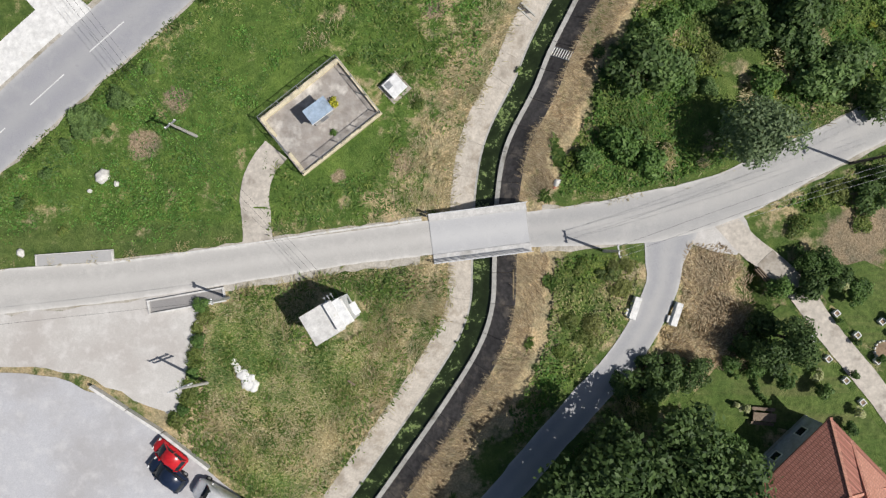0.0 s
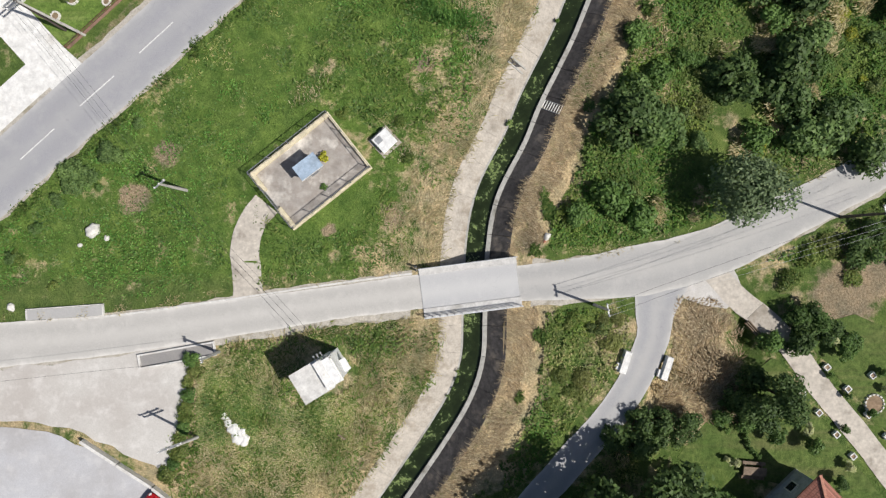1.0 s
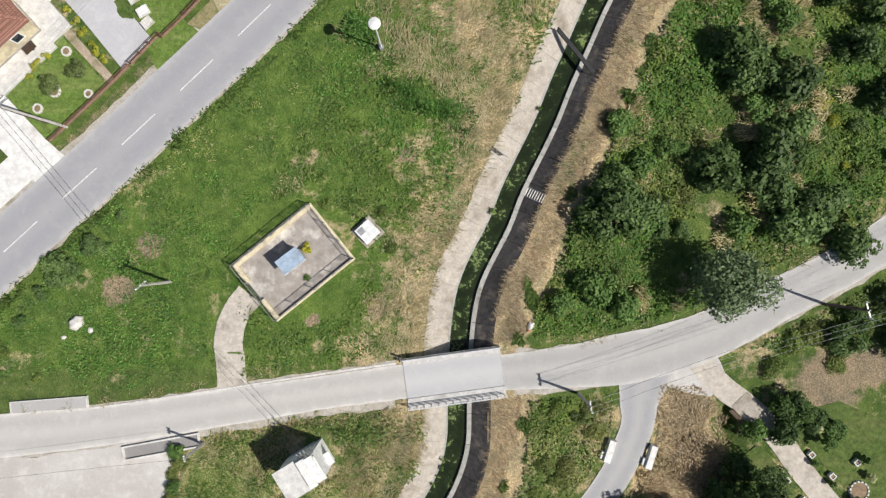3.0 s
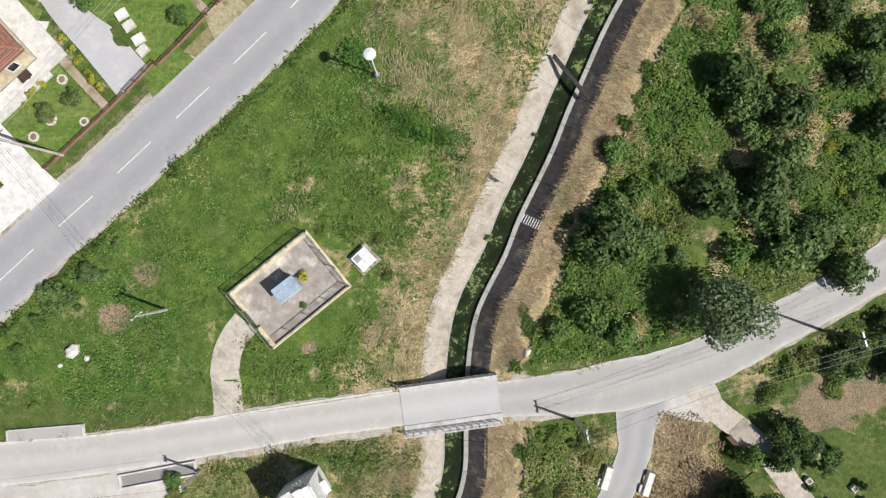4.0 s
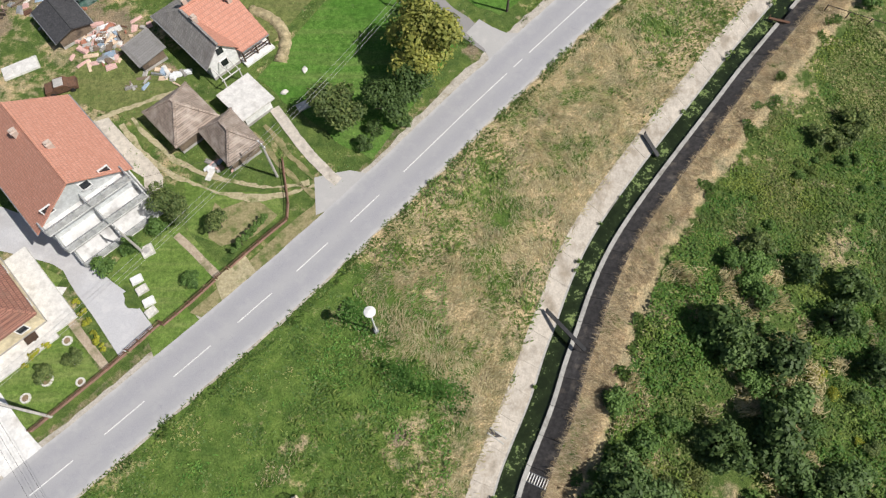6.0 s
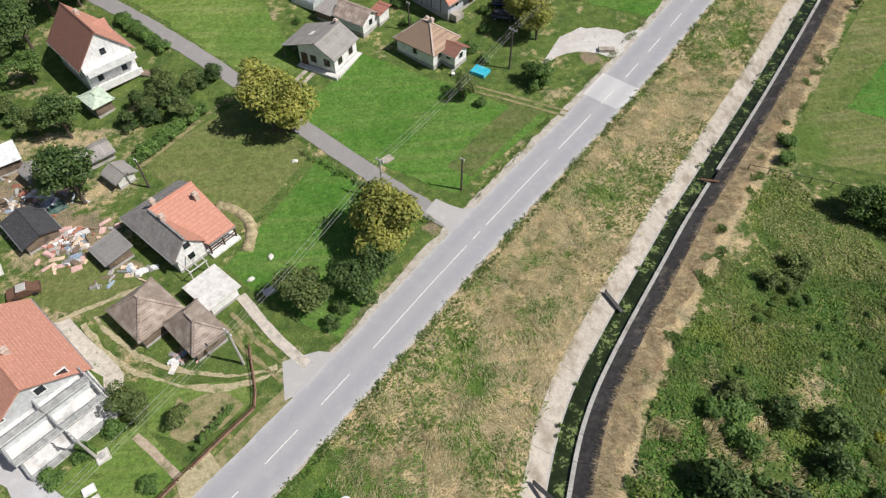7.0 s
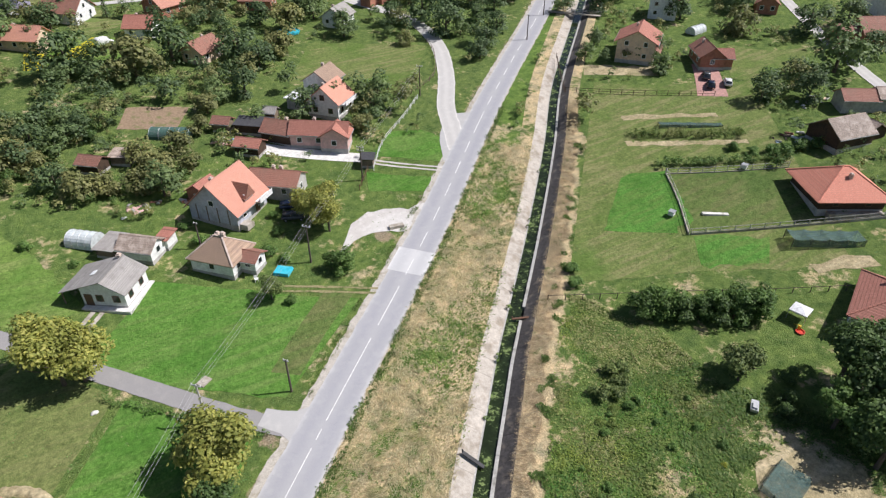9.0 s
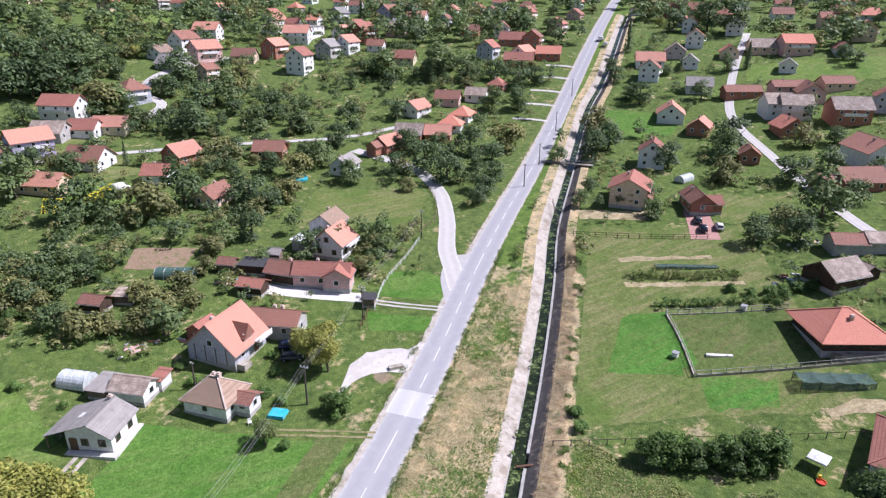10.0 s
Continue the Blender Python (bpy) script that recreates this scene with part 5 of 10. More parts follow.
def block(th, w, d, h, rh, style="gable", wall=None, roof=None, over=0.45, end=0.35, at=None, wins=(2, 2, 1, 1), floors=1, chimneys=((0.2, 0.15),), door="", brown=False, attic=False, roof2=None, sunk=1.6, ridge=None):
    """One block of a house: walls, roof with ridge tiles, windows and chimneys. wins: on its -y, +y, -x and +x sides."""
    at = at or pose(0, 0, 0)
    sh = Shape()
    if style == "gable":
        sh.prism([(-d / 2, -sunk), (d / 2, -sunk), (d / 2, h), (0, h + rh - 0.04), (-d / 2, h)], -w / 2, w / 2)
    else:
        sh.box(-w / 2, -d / 2, -sunk, w / 2, d / 2, h)
    part("wall", sh, wall, th, at=at)
    part("plinth", Shape().box(-w / 2 - 0.04, -d / 2 - 0.04, -sunk, w / 2 + 0.04, d / 2 + 0.04, 0.35), M_greyplaster, th, at=at)
    ridge = ridge or roof
    if style == "gable":
        if roof2:
            s, e, t = rh / (d / 2), d / 2 + over, 0.16
            for sgn, mat_ in ((-1, roof), (1, roof2)):
                part("roof_slope", Shape().prism([(0, h + rh), (sgn * e, h - over * s), (sgn * e, h - over * s + t), (0, h + rh + t * 1.2)], -w / 2 - end, w / 2 + end), mat_, th, at=at)
        else:
            part("roof", gable_roof(w, d, h, rh, over, end), roof, th, at=at)
        part("ridge_tiles", Shape().prism([(-0.16, h + rh + 0.1), (0, h + rh + 0.27), (0.16, h + rh + 0.1)], -w / 2 - end, w / 2 + end), ridge, th, at=at)
        s = rh / (d / 2)
        for sgn in (-1, 1):
            y = sgn * (d / 2 + over + 0.05)
            part("gutter", Shape().beam((-w / 2 - end, y, h - over * s + 0.02), (w / 2 + end, y, h - over * s + 0.02), 0.12), M_metal, th, at=at)
    elif style == "hip":
        r_sh, r, X, Y, z = hip_roof(w, d, h, rh, over)
        part("roof", r_sh, roof, th, at=at)
        rs = Shape().beam((-r, 0, h + rh + 0.16), (r, 0, h + rh + 0.16), 0.3, 0.16)
        for sx in (-1, 1):
            for sy in (-1, 1):
                rs.beam((sx * r, 0, h + rh + 0.16), (sx * X, sy * Y, z + 0.16), 0.26, 0.12)
        part("ridge_tiles", rs, ridge, th, at=at)
    elif style == "shed":
        part("roof", Shape().prism([(-d / 2 - over, h - 0.05), (d / 2 + over, h + rh), (d / 2 + over, h + rh + 0.1), (-d / 2 - over, h + 0.05)], -w / 2 - end, w / 2 + end), roof, th, at=at)
    else:
        part("roof", Shape().box(-w / 2 - over, -d / 2 - over, h, w / 2 + over, d / 2 + over, h + 0.18), roof, th, at=at)
    for (n, sx, turn) in ((wins[0], (0, -d / 2), 0), (wins[1], (0, d / 2), 180), (wins[2], (-w / 2, 0), -90), (wins[3], (w / 2, 0), 90)):
        length = w if sx[0] == 0 else d
        for fl in range(floors):
            for k in range(n):
                o = (k + 0.5) / n * length - length / 2
                x, y = (o, sx[1]) if sx[0] == 0 else (sx[0], o)
                window(th, at @ pose(x, y, 0.95 + fl * 2.75, 0, 0, turn), brown)
    if attic and style == "gable":
        for x, turn in ((-w / 2, -90), (w / 2, 90)):
            window(th, at @ pose(x, 0, h + 0.25, 0, 0, turn), brown)
    if door:
        x, y, turn = {"-y": (0.18 * w, -d / 2, 0), "+y": (0.18 * w, d / 2, 180), "-x": (-w / 2, 0.2 * d, -90), "+x": (w / 2, 0.2 * d, 90)}[door]
        part("door", DOOR_MESH, None, th, at=at @ pose(x, y, 0, 0, 0, turn))
    for cx, cy in chimneys:
        zc = h + rh * (1 - abs(cy) * 2) - 0.35 if style in ("gable", "hip") else h
        part("chimney", STACK, None, th, at=at @ pose(cx * w, cy * d, zc))


def house(x, y, turn, label, up=0.0, name="house", category="house", group="village houses"):
    return thing(name, on_land(x, y, turn, up), label, category, group)


def shed(x, y, turn, label, w, d, h, rh, style, wall, roof, **kw):
    th = house(x, y, turn, label, name="shed", category="shed", group="sheds")
    kw.setdefault("wins", (0, 0, 0, 0))
    kw.setdefault("chimneys", ())
    block(th, w, d, h, rh, style, wall, roof, **kw)
    return th


def slab(rim, thick=0.15):
    """A flat roof plane of even thickness with the given upper rim."""
    n = len(rim)
    return Shape().add([(x, y, z) for x, y, z in rim] + [(x, y, z - thick) for x, y, z in rim],
                       [tuple(range(n)), tuple(range(2 * n - 1, n - 1, -1))] + [(k, k + n, (k + 1) % n + n, (k + 1) % n) for k in range(n)])


# the white house with the fibre-cement roof
th = house(-4.1, 104.0, -34, "white single-storey house with grey fibre-cement roof")
part("wall", Shape().prism([(-3.6, -1.6), (3.0, -1.6), (3.0, 2.7), (0, 4.5), (-3.6, 3.2)], -3.1, 3.1, "y").box(-6.0, 0.2, -1.6, -3.6, 3.1, 2.35), M_white, th)
part("plinth", Shape().box(-3.64, -3.14, -1.6, 3.04, 3.14, 0.3), M_greyplaster, th)
part("roof_slope", slab([(3.4, -3.55, 2.6), (3.4, 3.55, 2.6), (0, 3.55, 4.68), (0, -3.55, 4.68)], 0.1), M_asbestos, th, "sunlit grey fibre-cement roof slope")
part("roof_slope", slab([(0, -3.55, 4.68), (0, 3.55, 4.68), (-6.7, 3.55, 2.4), (-6.7, -3.55, 2.4)], 0.1), M_asbestos, th, "stained grey fibre-cement roof slope")
part("ridge_tiles", Shape().beam((0, -3.6, 4.72), (0, 3.6, 4.72), 0.3, 0.12), M_asbestos, th)
part("patch_sheet", Shape().box(-3.4, -0.6, 0, -2.6, 0.5, 0.03), M_tarp, th, "pale patch on the roof", at=pose(0, 0, 4.72, 0, -18.8, 0))
part("chimney", STACK, None, th, at=pose(-0.3, 3.0, 3.9))
for x, y, turn in ((3.0, -1.6, 90), (3.0, 1.4, 90), (1.6, -3.1, 0), (-0.9, -3.1, 0)):
    window(th, pose(x, y, 0.95, 0, 0, turn), True)
part("door", DOOR_MESH, None, th, at=pose(-2.6, -3.1, 0, 0, 0, 0))
for y in (-3.2, 0.0):
    part("porch_post", Shape().box(-6.5, y - 0.08, -0.8, -6.36, y + 0.08, 2.4), M_wood, th)
part("terrace", Shape().box(3.0, -3.9, -0.8, 3.8, 3.4, 0.12).box(-3.6, -4.1, -0.8, 3.8, -3.15, 0.1), M_whiteconc, th, "pale concrete apron round the house")
# the small white hipped cottage
th = house(11.4, 104.2, -45, "small white cottage with lichened hipped tile roof")
block(th, 7.4, 6.0, 2.7, 2.5, "hip", M_white, M_tan, wins=(1, 1, 0, 2), chimneys=((0.1, 0.05), (-0.12, 0.2)), ridge=M_chimney)
block(th, 2.6, 3.0, 2.2, 0.7, "gable", M_white, M_redbrown, at=pose(5.0, 0.6, 0), wins=(1, 0, 0, 1), chimneys=(), door="")
# the large gabled house
th = house(15.8, 117.5, 42, "large gabled house with bright orange tile roof")
block(th, 8.8, 9.4, 3.0, 4.4, "gable", M_bluegrey, M_orange, over=0.7, end=0.6, wins=(2, 1, 0, 2), attic=True, chimneys=((-0.2, 0.12),), door="-y")
part("dormer", Shape().prism([(-1.4, 3.9), (1.4, 3.9), (0, 6.2)], -4.9, -0.9, "y"), M_redbrown, th, "dormer with darker old tiles")
part("dormer_wall", Shape().box(-1.1, -4.5, 2.6, 1.1, -4.2, 4.6), M_white, th)
part("balcony", Shape().box(0.4, -6.4, 2.5, 4.2, -4.7, 2.65).box(0.4, -6.4, 2.65, 4.2, -6.3, 3.5), M_white, th, "white balcony")
part("stair", Shape().box(-4.0, -6.2, -0.6, -2.6, -4.7, 0.5).box(-2.6, -6.2, -0.6, -2.0, -4.7, 0.25), M_conc, th, "concrete entrance steps")
block(th, 4.2, 4.0, 2.6, 1.2, "gable", M_brick, M_red, at=pose(2.0, 6.6, 0), wins=(0, 1, 1, 0), chimneys=())
for y in (-3.1, -1.0, 1.1, 3.2):
    part("gable_batten", Shape().box(-4.47, y - 0.09, 0.2, -4.4, y + 0.09, 3.2), M_wood, th)
# the brick-roofed house behind it
th = house(25.2, 119.5, -38, "low plastered house with old brown tiles")
block(th, 9.0, 5.4, 2.8, 1.5, "gable", M_greyplaster, M_redbrown, wins=(2, 2, 1, 1), chimneys=((-0.06, 0.1), (0.1, 0.1)))
shed(0.5, 111.8, -40, "whitewashed shed with sagging brown tiles", 5.8, 4.0, 2.2, 1.2, "gable", M_white, M_brown, wins=(0, 0, 0, 1))
shed(4.4, 112.6, -40, "lean-to with faded red sheet roof", 1.8, 2.6, 2.0, 0.3, "shed", M_white, M_red)
shed(-3.6, 114.5, -40, "tumbledown lean-to with patched pale roof", 3.0, 4.0, 1.7, 0.4, "shed", M_wood, M_asbestos)
# the long farmhouse and its neighbours
th = house(38.0, 131.2, -33, "long pink farmhouse with red tile roof")
block(th, 11.5, 4.8, 2.9, 1.7, "gable", M_pink, M_red, wins=(3, 2, 1, 1), chimneys=((-0.1, 0.1),), door="-y")
block(th, 4.4, 5.4, 2.9, 1.6, "gable", M_pink, M_red, at=pose(3.4, -1.2, 0, 0, 0, 90), wins=(0, 0, 1, 0), chimneys=())
block(th, 6.4, 5.0, 2.6, 1.6, "gable", M_darkwoodshade, M_redbrown, at=pose(-8.4, 0.8, 0, 0, 0, -14), wins=(0, 0, 0, 0), chimneys=((0.2, 0.1),))
th = house(44.4, 142.0, 42, "gabled house with new orange tiles")
block(th, 7.4, 7.2, 3.4, 3.0, "gable", M_white, M_orange, wins=(2, 2, 2, 2), attic=True, chimneys=((-0.2, 0.1),), brown=True)
part("balcony", Shape().box(-2.6, -5.0, 2.7, 2.8, -3.6, 2.85).box(-2.6, -5.0, 2.85, 2.8, -4.92, 3.6), M_white, th)
th = house(46.0, 150.5, 42, "plain rendered house with weathered tan tiles")
block(th, 7.0, 6.4, 3.6, 2.2, "gable", M_white, M_tan, wins=(1, 2, 1, 2), floors=1, chimneys=((0.2, 0.1),))
shed(39.0, 147.0, 42, "flat-roofed grey garage with white roof sheeting", 4.2, 4.0, 2.3, 0.2, "flat", M_greyplaster, M_tarp)
shed(24.2, 133.8, -42, "open shed with red tile roof", 5.0, 3.4, 2.1, 0.9, "gable", M_darkwoodshade, M_red)
shed(27.0, 140.8, -38, "long dark shed with black sheeting roof", 7.0, 3.2, 2.1, 0.4, "shed", M_darkwoodshade, M_darkroof)
shed(31.5, 143.5, -38, "small boarded shed with pale roof", 2.4, 2.4, 2.4, 0.7, "gable", M_wood, M_asbestos)
shed(21.5, 144.2, -38, "small shed with rusty tile roof", 3.4, 2.8, 2.0, 0.8, "gable", M_wood, M_redbrown)
shed(-3.6, 139.0, -40, "small shed with red tiles among bushes", 4.2, 3.2, 2.1, 0.9, "gable", M_darkwoodshade, M_redbrown)
shed(1.5, 139.8, -30, "low lean-to with patched brown roof", 3.4, 2.6, 1.8, 0.4, "shed", M_wood, M_brown)
shed(43.2, 119.6, -33, "small roadside kiosk with tarred roof", 2.2, 1.8, 1.9, 0.3, "shed", M_wood, M_darkroof)
# the tall balcony house and plots by the road
th = house(-35.2, 50.3, -48, "two-storey white house with balconies and orange roof")
block(th, 11.4, 9.6, 5.9, 3.2, "gable", M_white, M_orange, over=0.5, end=0.5, wins=(3, 3, 2, 0), floors=2, chimneys=((0.1, 0.1), (-0.2, -0.08)), roof2=M_orange)
part("gable_render", Shape().prism([(-4.75, 0.1), (4.75, 0.1), (4.75, 5.75), (0, 8.8), (-4.75, 5.75)], 5.7, 5.73), M_greyrender, th, "pale grey rendered gable")
for k, z in enumerate((0.15, 2.9, 5.65)):
    ln = 2.9 - 0.75 * k
    part("balcony", Shape().box(5.735, -4.6, z - 0.2, 5.7 + ln, 4.6, z), M_balcony, th, "white-tiled balcony floor")
    for y in (-4.6, -0.1, 4.4):
        part("partition", Shape().box(5.735, y, z, 5.6 + ln, y + 0.12, z + 0.95), M_greyrender, th)
        part("partition_cap", Shape().box(5.735, y + 0.03, z + 0.95, 5.6 + ln, y + 0.09, z + 0.99), M_rail, th, "dark metal cap")
    for y0, y1 in ((-4.6, -0.12), (0.06, 4.55)):
        part("parapet", Shape().box(5.62 + ln, y0, z, 5.7 + ln, y1, z + 0.8), M_wiredglass, th, "pale wired-glass balcony panel")
    part("handrail", Shape().beam((5.68 + ln, -4.6, z + 1.0), (5.68 + ln, 4.6, z + 1.0), 0.05, 0.05), M_rail, th, "dark handrail")
    part("handrail", Shape().beam((5.68 + ln, -4.6, z + 0.42), (5.68 + ln, 4.6, z + 0.42), 0.035, 0.04), M_rail, th, "dark lower rail")
    for m in range(7):
        part("rail_post", Shape().box(5.64 + ln, -4.55 + 1.5 * m, z, 5.7 + ln, -4.49 + 1.5 * m, z + 1.0), M_rail, th)
    for y in (-3.0, 1.0, 3.2):
        window(th, pose(5.76, y, z + 0.9, 0, 0, 90))
part("gutter_pipe", Shape().tube([(5.75, 4.7, 0), (5.75, 4.7, 5.8)], 0.06), M_metal, th)
th = house(-41.6, 36.4, -48, "white bungalow with weathered red hipped roof")
block(th, 9.5, 7.0, 3.0, 2.0, "hip", M_cream, M_redbrown, wins=(2, 2, 1, 2), chimneys=((0.1, 0.1),))
part("terrace", Shape().box(-4.0, 3.6, -0.2, 6.4, 6.0, 0.3).box(4.9, -4.0, -0.2, 7.0, 3.6, 0.3), M_whiteconc, th, "white-tiled terrace")
part("terrace_table", Shape().box(5.4, 1.2, 1.0, 6.2, 2.4, 1.06).box(5.75, 1.7, 0.3, 5.85, 1.9, 1.0), M_darkwoodshade, th)
th = house(-23.2, 70.8, -47, "white house with orange front roof and grey rear roof")
part("wall", Shape().box(-5.2, -3.8, -1.6, 3.4, -1.9, 2.6).prism([(-5.2, -1.6), (3.4, -1.6), (3.4, 2.88), (-1.5, 4.62), (-5.2, 2.62)], -1.9, 3.8, "y").prism([(-3.8, -1.6), (0.0, -1.6), (0.0, 2.7), (-1.9, 4.6), (-3.8, 2.7)], 3.4, 5.2), M_white, th)
part("plinth", Shape().box(-5.24, -3.84, -1.6, 3.44, 3.84, 0.35).box(3.44, -3.84, -1.6, 5.24, 0.04, 0.35), M_greyplaster, th)
part("roof_slope", slab([(-5.7, -4.25, 2.5), (5.55, -4.25, 2.5), (5.55, -1.9, 4.85), (-1.5, -1.9, 4.85)]), M_asbestos, th, "dark grey fibre-cement roof slope")
turned = pose(0, 0, 0, 0, 0, 90)
part("roof_slope", slab([(4.2, 5.7, 2.5), (-4.25, 5.7, 2.5), (-1.9, 1.5, 4.85), (4.2, 1.5, 4.85)]), M_asbestos, th, "grey fibre-cement rear roof slope", at=turned)
part("roof_slope", slab([(-1.9, 1.5, 4.86), (-1.9, -1.5, 3.75), (0.3, -5.9, 2.12), (4.2, -5.9, 2.12), (4.2, 1.5, 4.86)]), M_orange, th, "orange clay tiled roof slope", at=turned)
part("roof_slope", slab([(-1.5, -1.9, 4.84), (5.55, -1.9, 4.84), (5.55, 0.3, 2.64), (2.0, 0.3, 2.64)]), M_orange, th, "orange clay tiled valley slope")
part("ridge_tiles", Shape().beam((-1.5, -1.9, 4.9), (5.6, -1.9, 4.9), 0.26, 0.14), M_asbestos, th)
part("ridge_tiles", Shape().beam((-1.5, -1.9, 4.92), (-1.5, 4.25, 4.92), 0.28, 0.16), M_orange, th)
part("gutter", Shape().beam((6.0, 0.3, 2.0), (6.0, 4.2, 2.0), 0.12), M_metal, th)
part("gutter", Shape().beam((-5.7, -4.32, 2.4), (5.5, -4.32, 2.4), 0.12), M_metal, th)
for x, y, z in ((-1.8, -1.0, 4.5), (0.8, -1.6, 4.1), (0.6, 3.2, 3.9)):
    part("chimney", STACK, None, th, at=pose(x, y, z))
for x, y, z, turn in ((-3.0, -3.8, 0.95, 0), (1.5, -3.8, 0.95, 0), (5.2, -1.9, 0.95, 90), (5.2, -1.9, 2.9, 90), (3.4, 1.2, 0.95, 90), (-2.5, 3.8, 0.95, 180), (1.0, 3.8, 0.95, 180), (-5.2, 0.0, 0.95, -90)):
    window(th, pose(x, y, z, 0, 0, turn))
part("porch", Shape().box(3.4, 0.04, -1.0, 6.4, 4.2, 0.3), M_white, th, "tiled porch floor")
for y in (0.3, 2.2, 4.0):
    part("porch_post", Shape().box(5.7, y - 0.08, 0.3, 5.86, y + 0.08, 2.0), M_darkwoodshade, th)
part("porch_rail", Shape().beam((5.78, 0.3, 1.15), (5.78, 4.0, 1.15), 0.1).beam((5.78, 0.3, 0.7), (5.78, 4.0, 0.7), 0.08), M_darkwoodshade, th, "dark wooden porch rail")
shed(-24.9, 58.2, -47, "old timber barn with hipped brown tiles", 5.6, 5.0, 2.3, 2.1, "hip", M_wood, M_brown)
shed(-19.2, 55.2, -50, "small timber barn with hipped brown tiles", 5.2, 3.6, 2.3, 1.7, "hip", M_wood, M_brown)
shed(-18.0, 60.4, -47, "flat concrete garage with white roof", 4.0, 3.6, 1.9, 0.1, "flat", M_white, M_whiteconc)
shed(-41.4, 72.9, -50, "ruined shed with black sheeting roof", 5.6, 4.0, 1.6, 0.55, "gable", M_wood, M_darkroof)
shed(-30.8, 68.0, -48, "lean-to shed with grey fibre-cement roof", 3.4, 3.0, 1.5, 0.4, "shed", M_wood, M_asbestos)
shed(-38.0, 84.9, 36, "long low shed with grey roof", 7.2, 2.8, 1.5, 0.45, "gable", M_greyplaster, M_asbestos)
shed(-32.5, 81.4, -45, "small pale hen house with grey roof", 2.8, 2.4, 1.5, 0.45, "gable", M_whiteconc, M_asbestos)
shed(-48.9, 85.6, 30, "ramshackle shed with patched white roof", 4.4, 3.2, 2.0, 0.4, "shed", M_wood, M_tarp)
shed(-43.8, 82.9, -45, "small weathered tool hut", 2.2, 1.8, 1.8, 0.4, "gable", M_wood, M_asbestos)
shed(-38.4, 96.8, -48, "pale green-roofed garden pavilion", 3.6, 2.6, 2.1, 0.45, "hip", M_wood, M_palegreen)
th = house(-40.2, 106.6, -52, "tall white house with steep red roof and balconies")
block(th, 10.4, 7.6, 4.4, 4.0, "gable", M_white, M_redbrown, roof2=M_orange, over=0.6, wins=(2, 2, 1, 2), floors=1, attic=True, chimneys=((-0.2, 0.1),))
for z in (0.6, 3.4):
    part("balcony", Shape().box(5.2, -3.8, z - 0.2, 7.0, 3.8, z).box(6.9, -3.8, z, 7.0, 3.8, z + 0.9), M_white, th)
part("stair", Shape().beam((6.8, 3.6, 0.5), (9.6, 6.2, -0.6), 1.4, 0.3), M_wood, th, "wooden garden stair")
part("dormer", Shape().prism([(-1.2, 5.0), (1.2, 5.0), (0, 7.0)], 0.9, 3.6, "y"), M_orange, th)
# east side
th = house(109.9, 66.9, -29, "square house with bright red hipped roof")
# Walls take the dark timber colour to stand for shade under the eaves.
block(th, 11.0, 10.0, 2.8, 3.1, "hip", M_darkwoodshade, M_bright, over=1.1, wins=(2, 2, 1, 2), chimneys=((0.0, -0.2),), brown=True)
part("veranda", Shape().box(-4.0, -6.2, -1.2, 5.4, -4.7, 0.1), M_conc, th)
th = house(90.3, 44.8, 24, "low house with red hipped roof behind trees")
block(th, 12.0, 8.5, 3.0, 2.0, "hip", M_white, M_red, over=0.6, wins=(2, 2, 2, 1))
th = house(126.0, 78.0, -9, "old dark barn with brown tile roof", name="barn", category="barn", group="sheds")
block(th, 9.0, 7.4, 2.6, 2.4, "gable", M_darkwoodshade, M_brown, wins=(0, 0, 0, 0), chimneys=())
block(th, 4.0, 5.0, 2.4, 1.4, "gable", M_darkwoodshade, M_brown, at=pose(6.0, -1.0, 0, 0, 0, 90), wins=(0, 0, 0, 0), chimneys=())
shed(140.0, 84.5, -33, "row of sheds with weathered tile roofs", 7.0, 5.0, 2.5, 1.4, "gable", M_greyplaster, M_redbrown)
shed(146.0, 81.0, -33, "row of sheds with brown tile roofs", 6.5, 5.0, 2.5, 1.4, "gable", M_greyplaster, M_brown)
th = house(121.6, 130.4, 40, "two-storey house with red roof and pale walls")
block(th, 11.0, 9.0, 4.8, 2.4, "gable", M_peach, M_red, wins=(3, 3, 2, 2), floors=2, chimneys=((0.1, 0.1),), over=0.8)
part("balcony_roof", Shape().prism([(-6.0, 2.5), (-4.4, 3.4), (-4.4, 3.5), (-6.0, 2.6)], -5.4, 5.4), M_redbrown, th, "lower tiled canopy")
th = house(132.5, 118.0, 58, "small red-roofed house at the paved drive")
block(th, 9.5, 5.6, 2.8, 2.0, "gable", M_brick, M_redbrown, wins=(2, 2, 1, 1))
block(th, 4.6, 4.0, 2.6, 1.4, "gable", M_brick, M_red, at=pose(-2.4, -2.6, 0, 0, 0, 90), wins=(0, 0, 1, 0), chimneys=())
# the house by the bridge garden
th = house(33.0, -23.4, 44, "garden house with hipped red tile roof")
block(th, 13.4, 7.4, 4.3, 2.5, "hip", M_bluegrey, M_red, over=0.6, wins=(2, 4, 2, 2), floors=1, chimneys=((0.22, -0.3),), ridge=M_orange)
block(th, 9.0, 6.0, 4.4, 2.35, "hip", M_bluegrey, M_orange, over=0.6, at=pose(3.6, -3.6, 0, 0, 0, 90), wins=(1, 1, 1, 2), chimneys=((-0.1, 0.2),), ridge=M_orange)

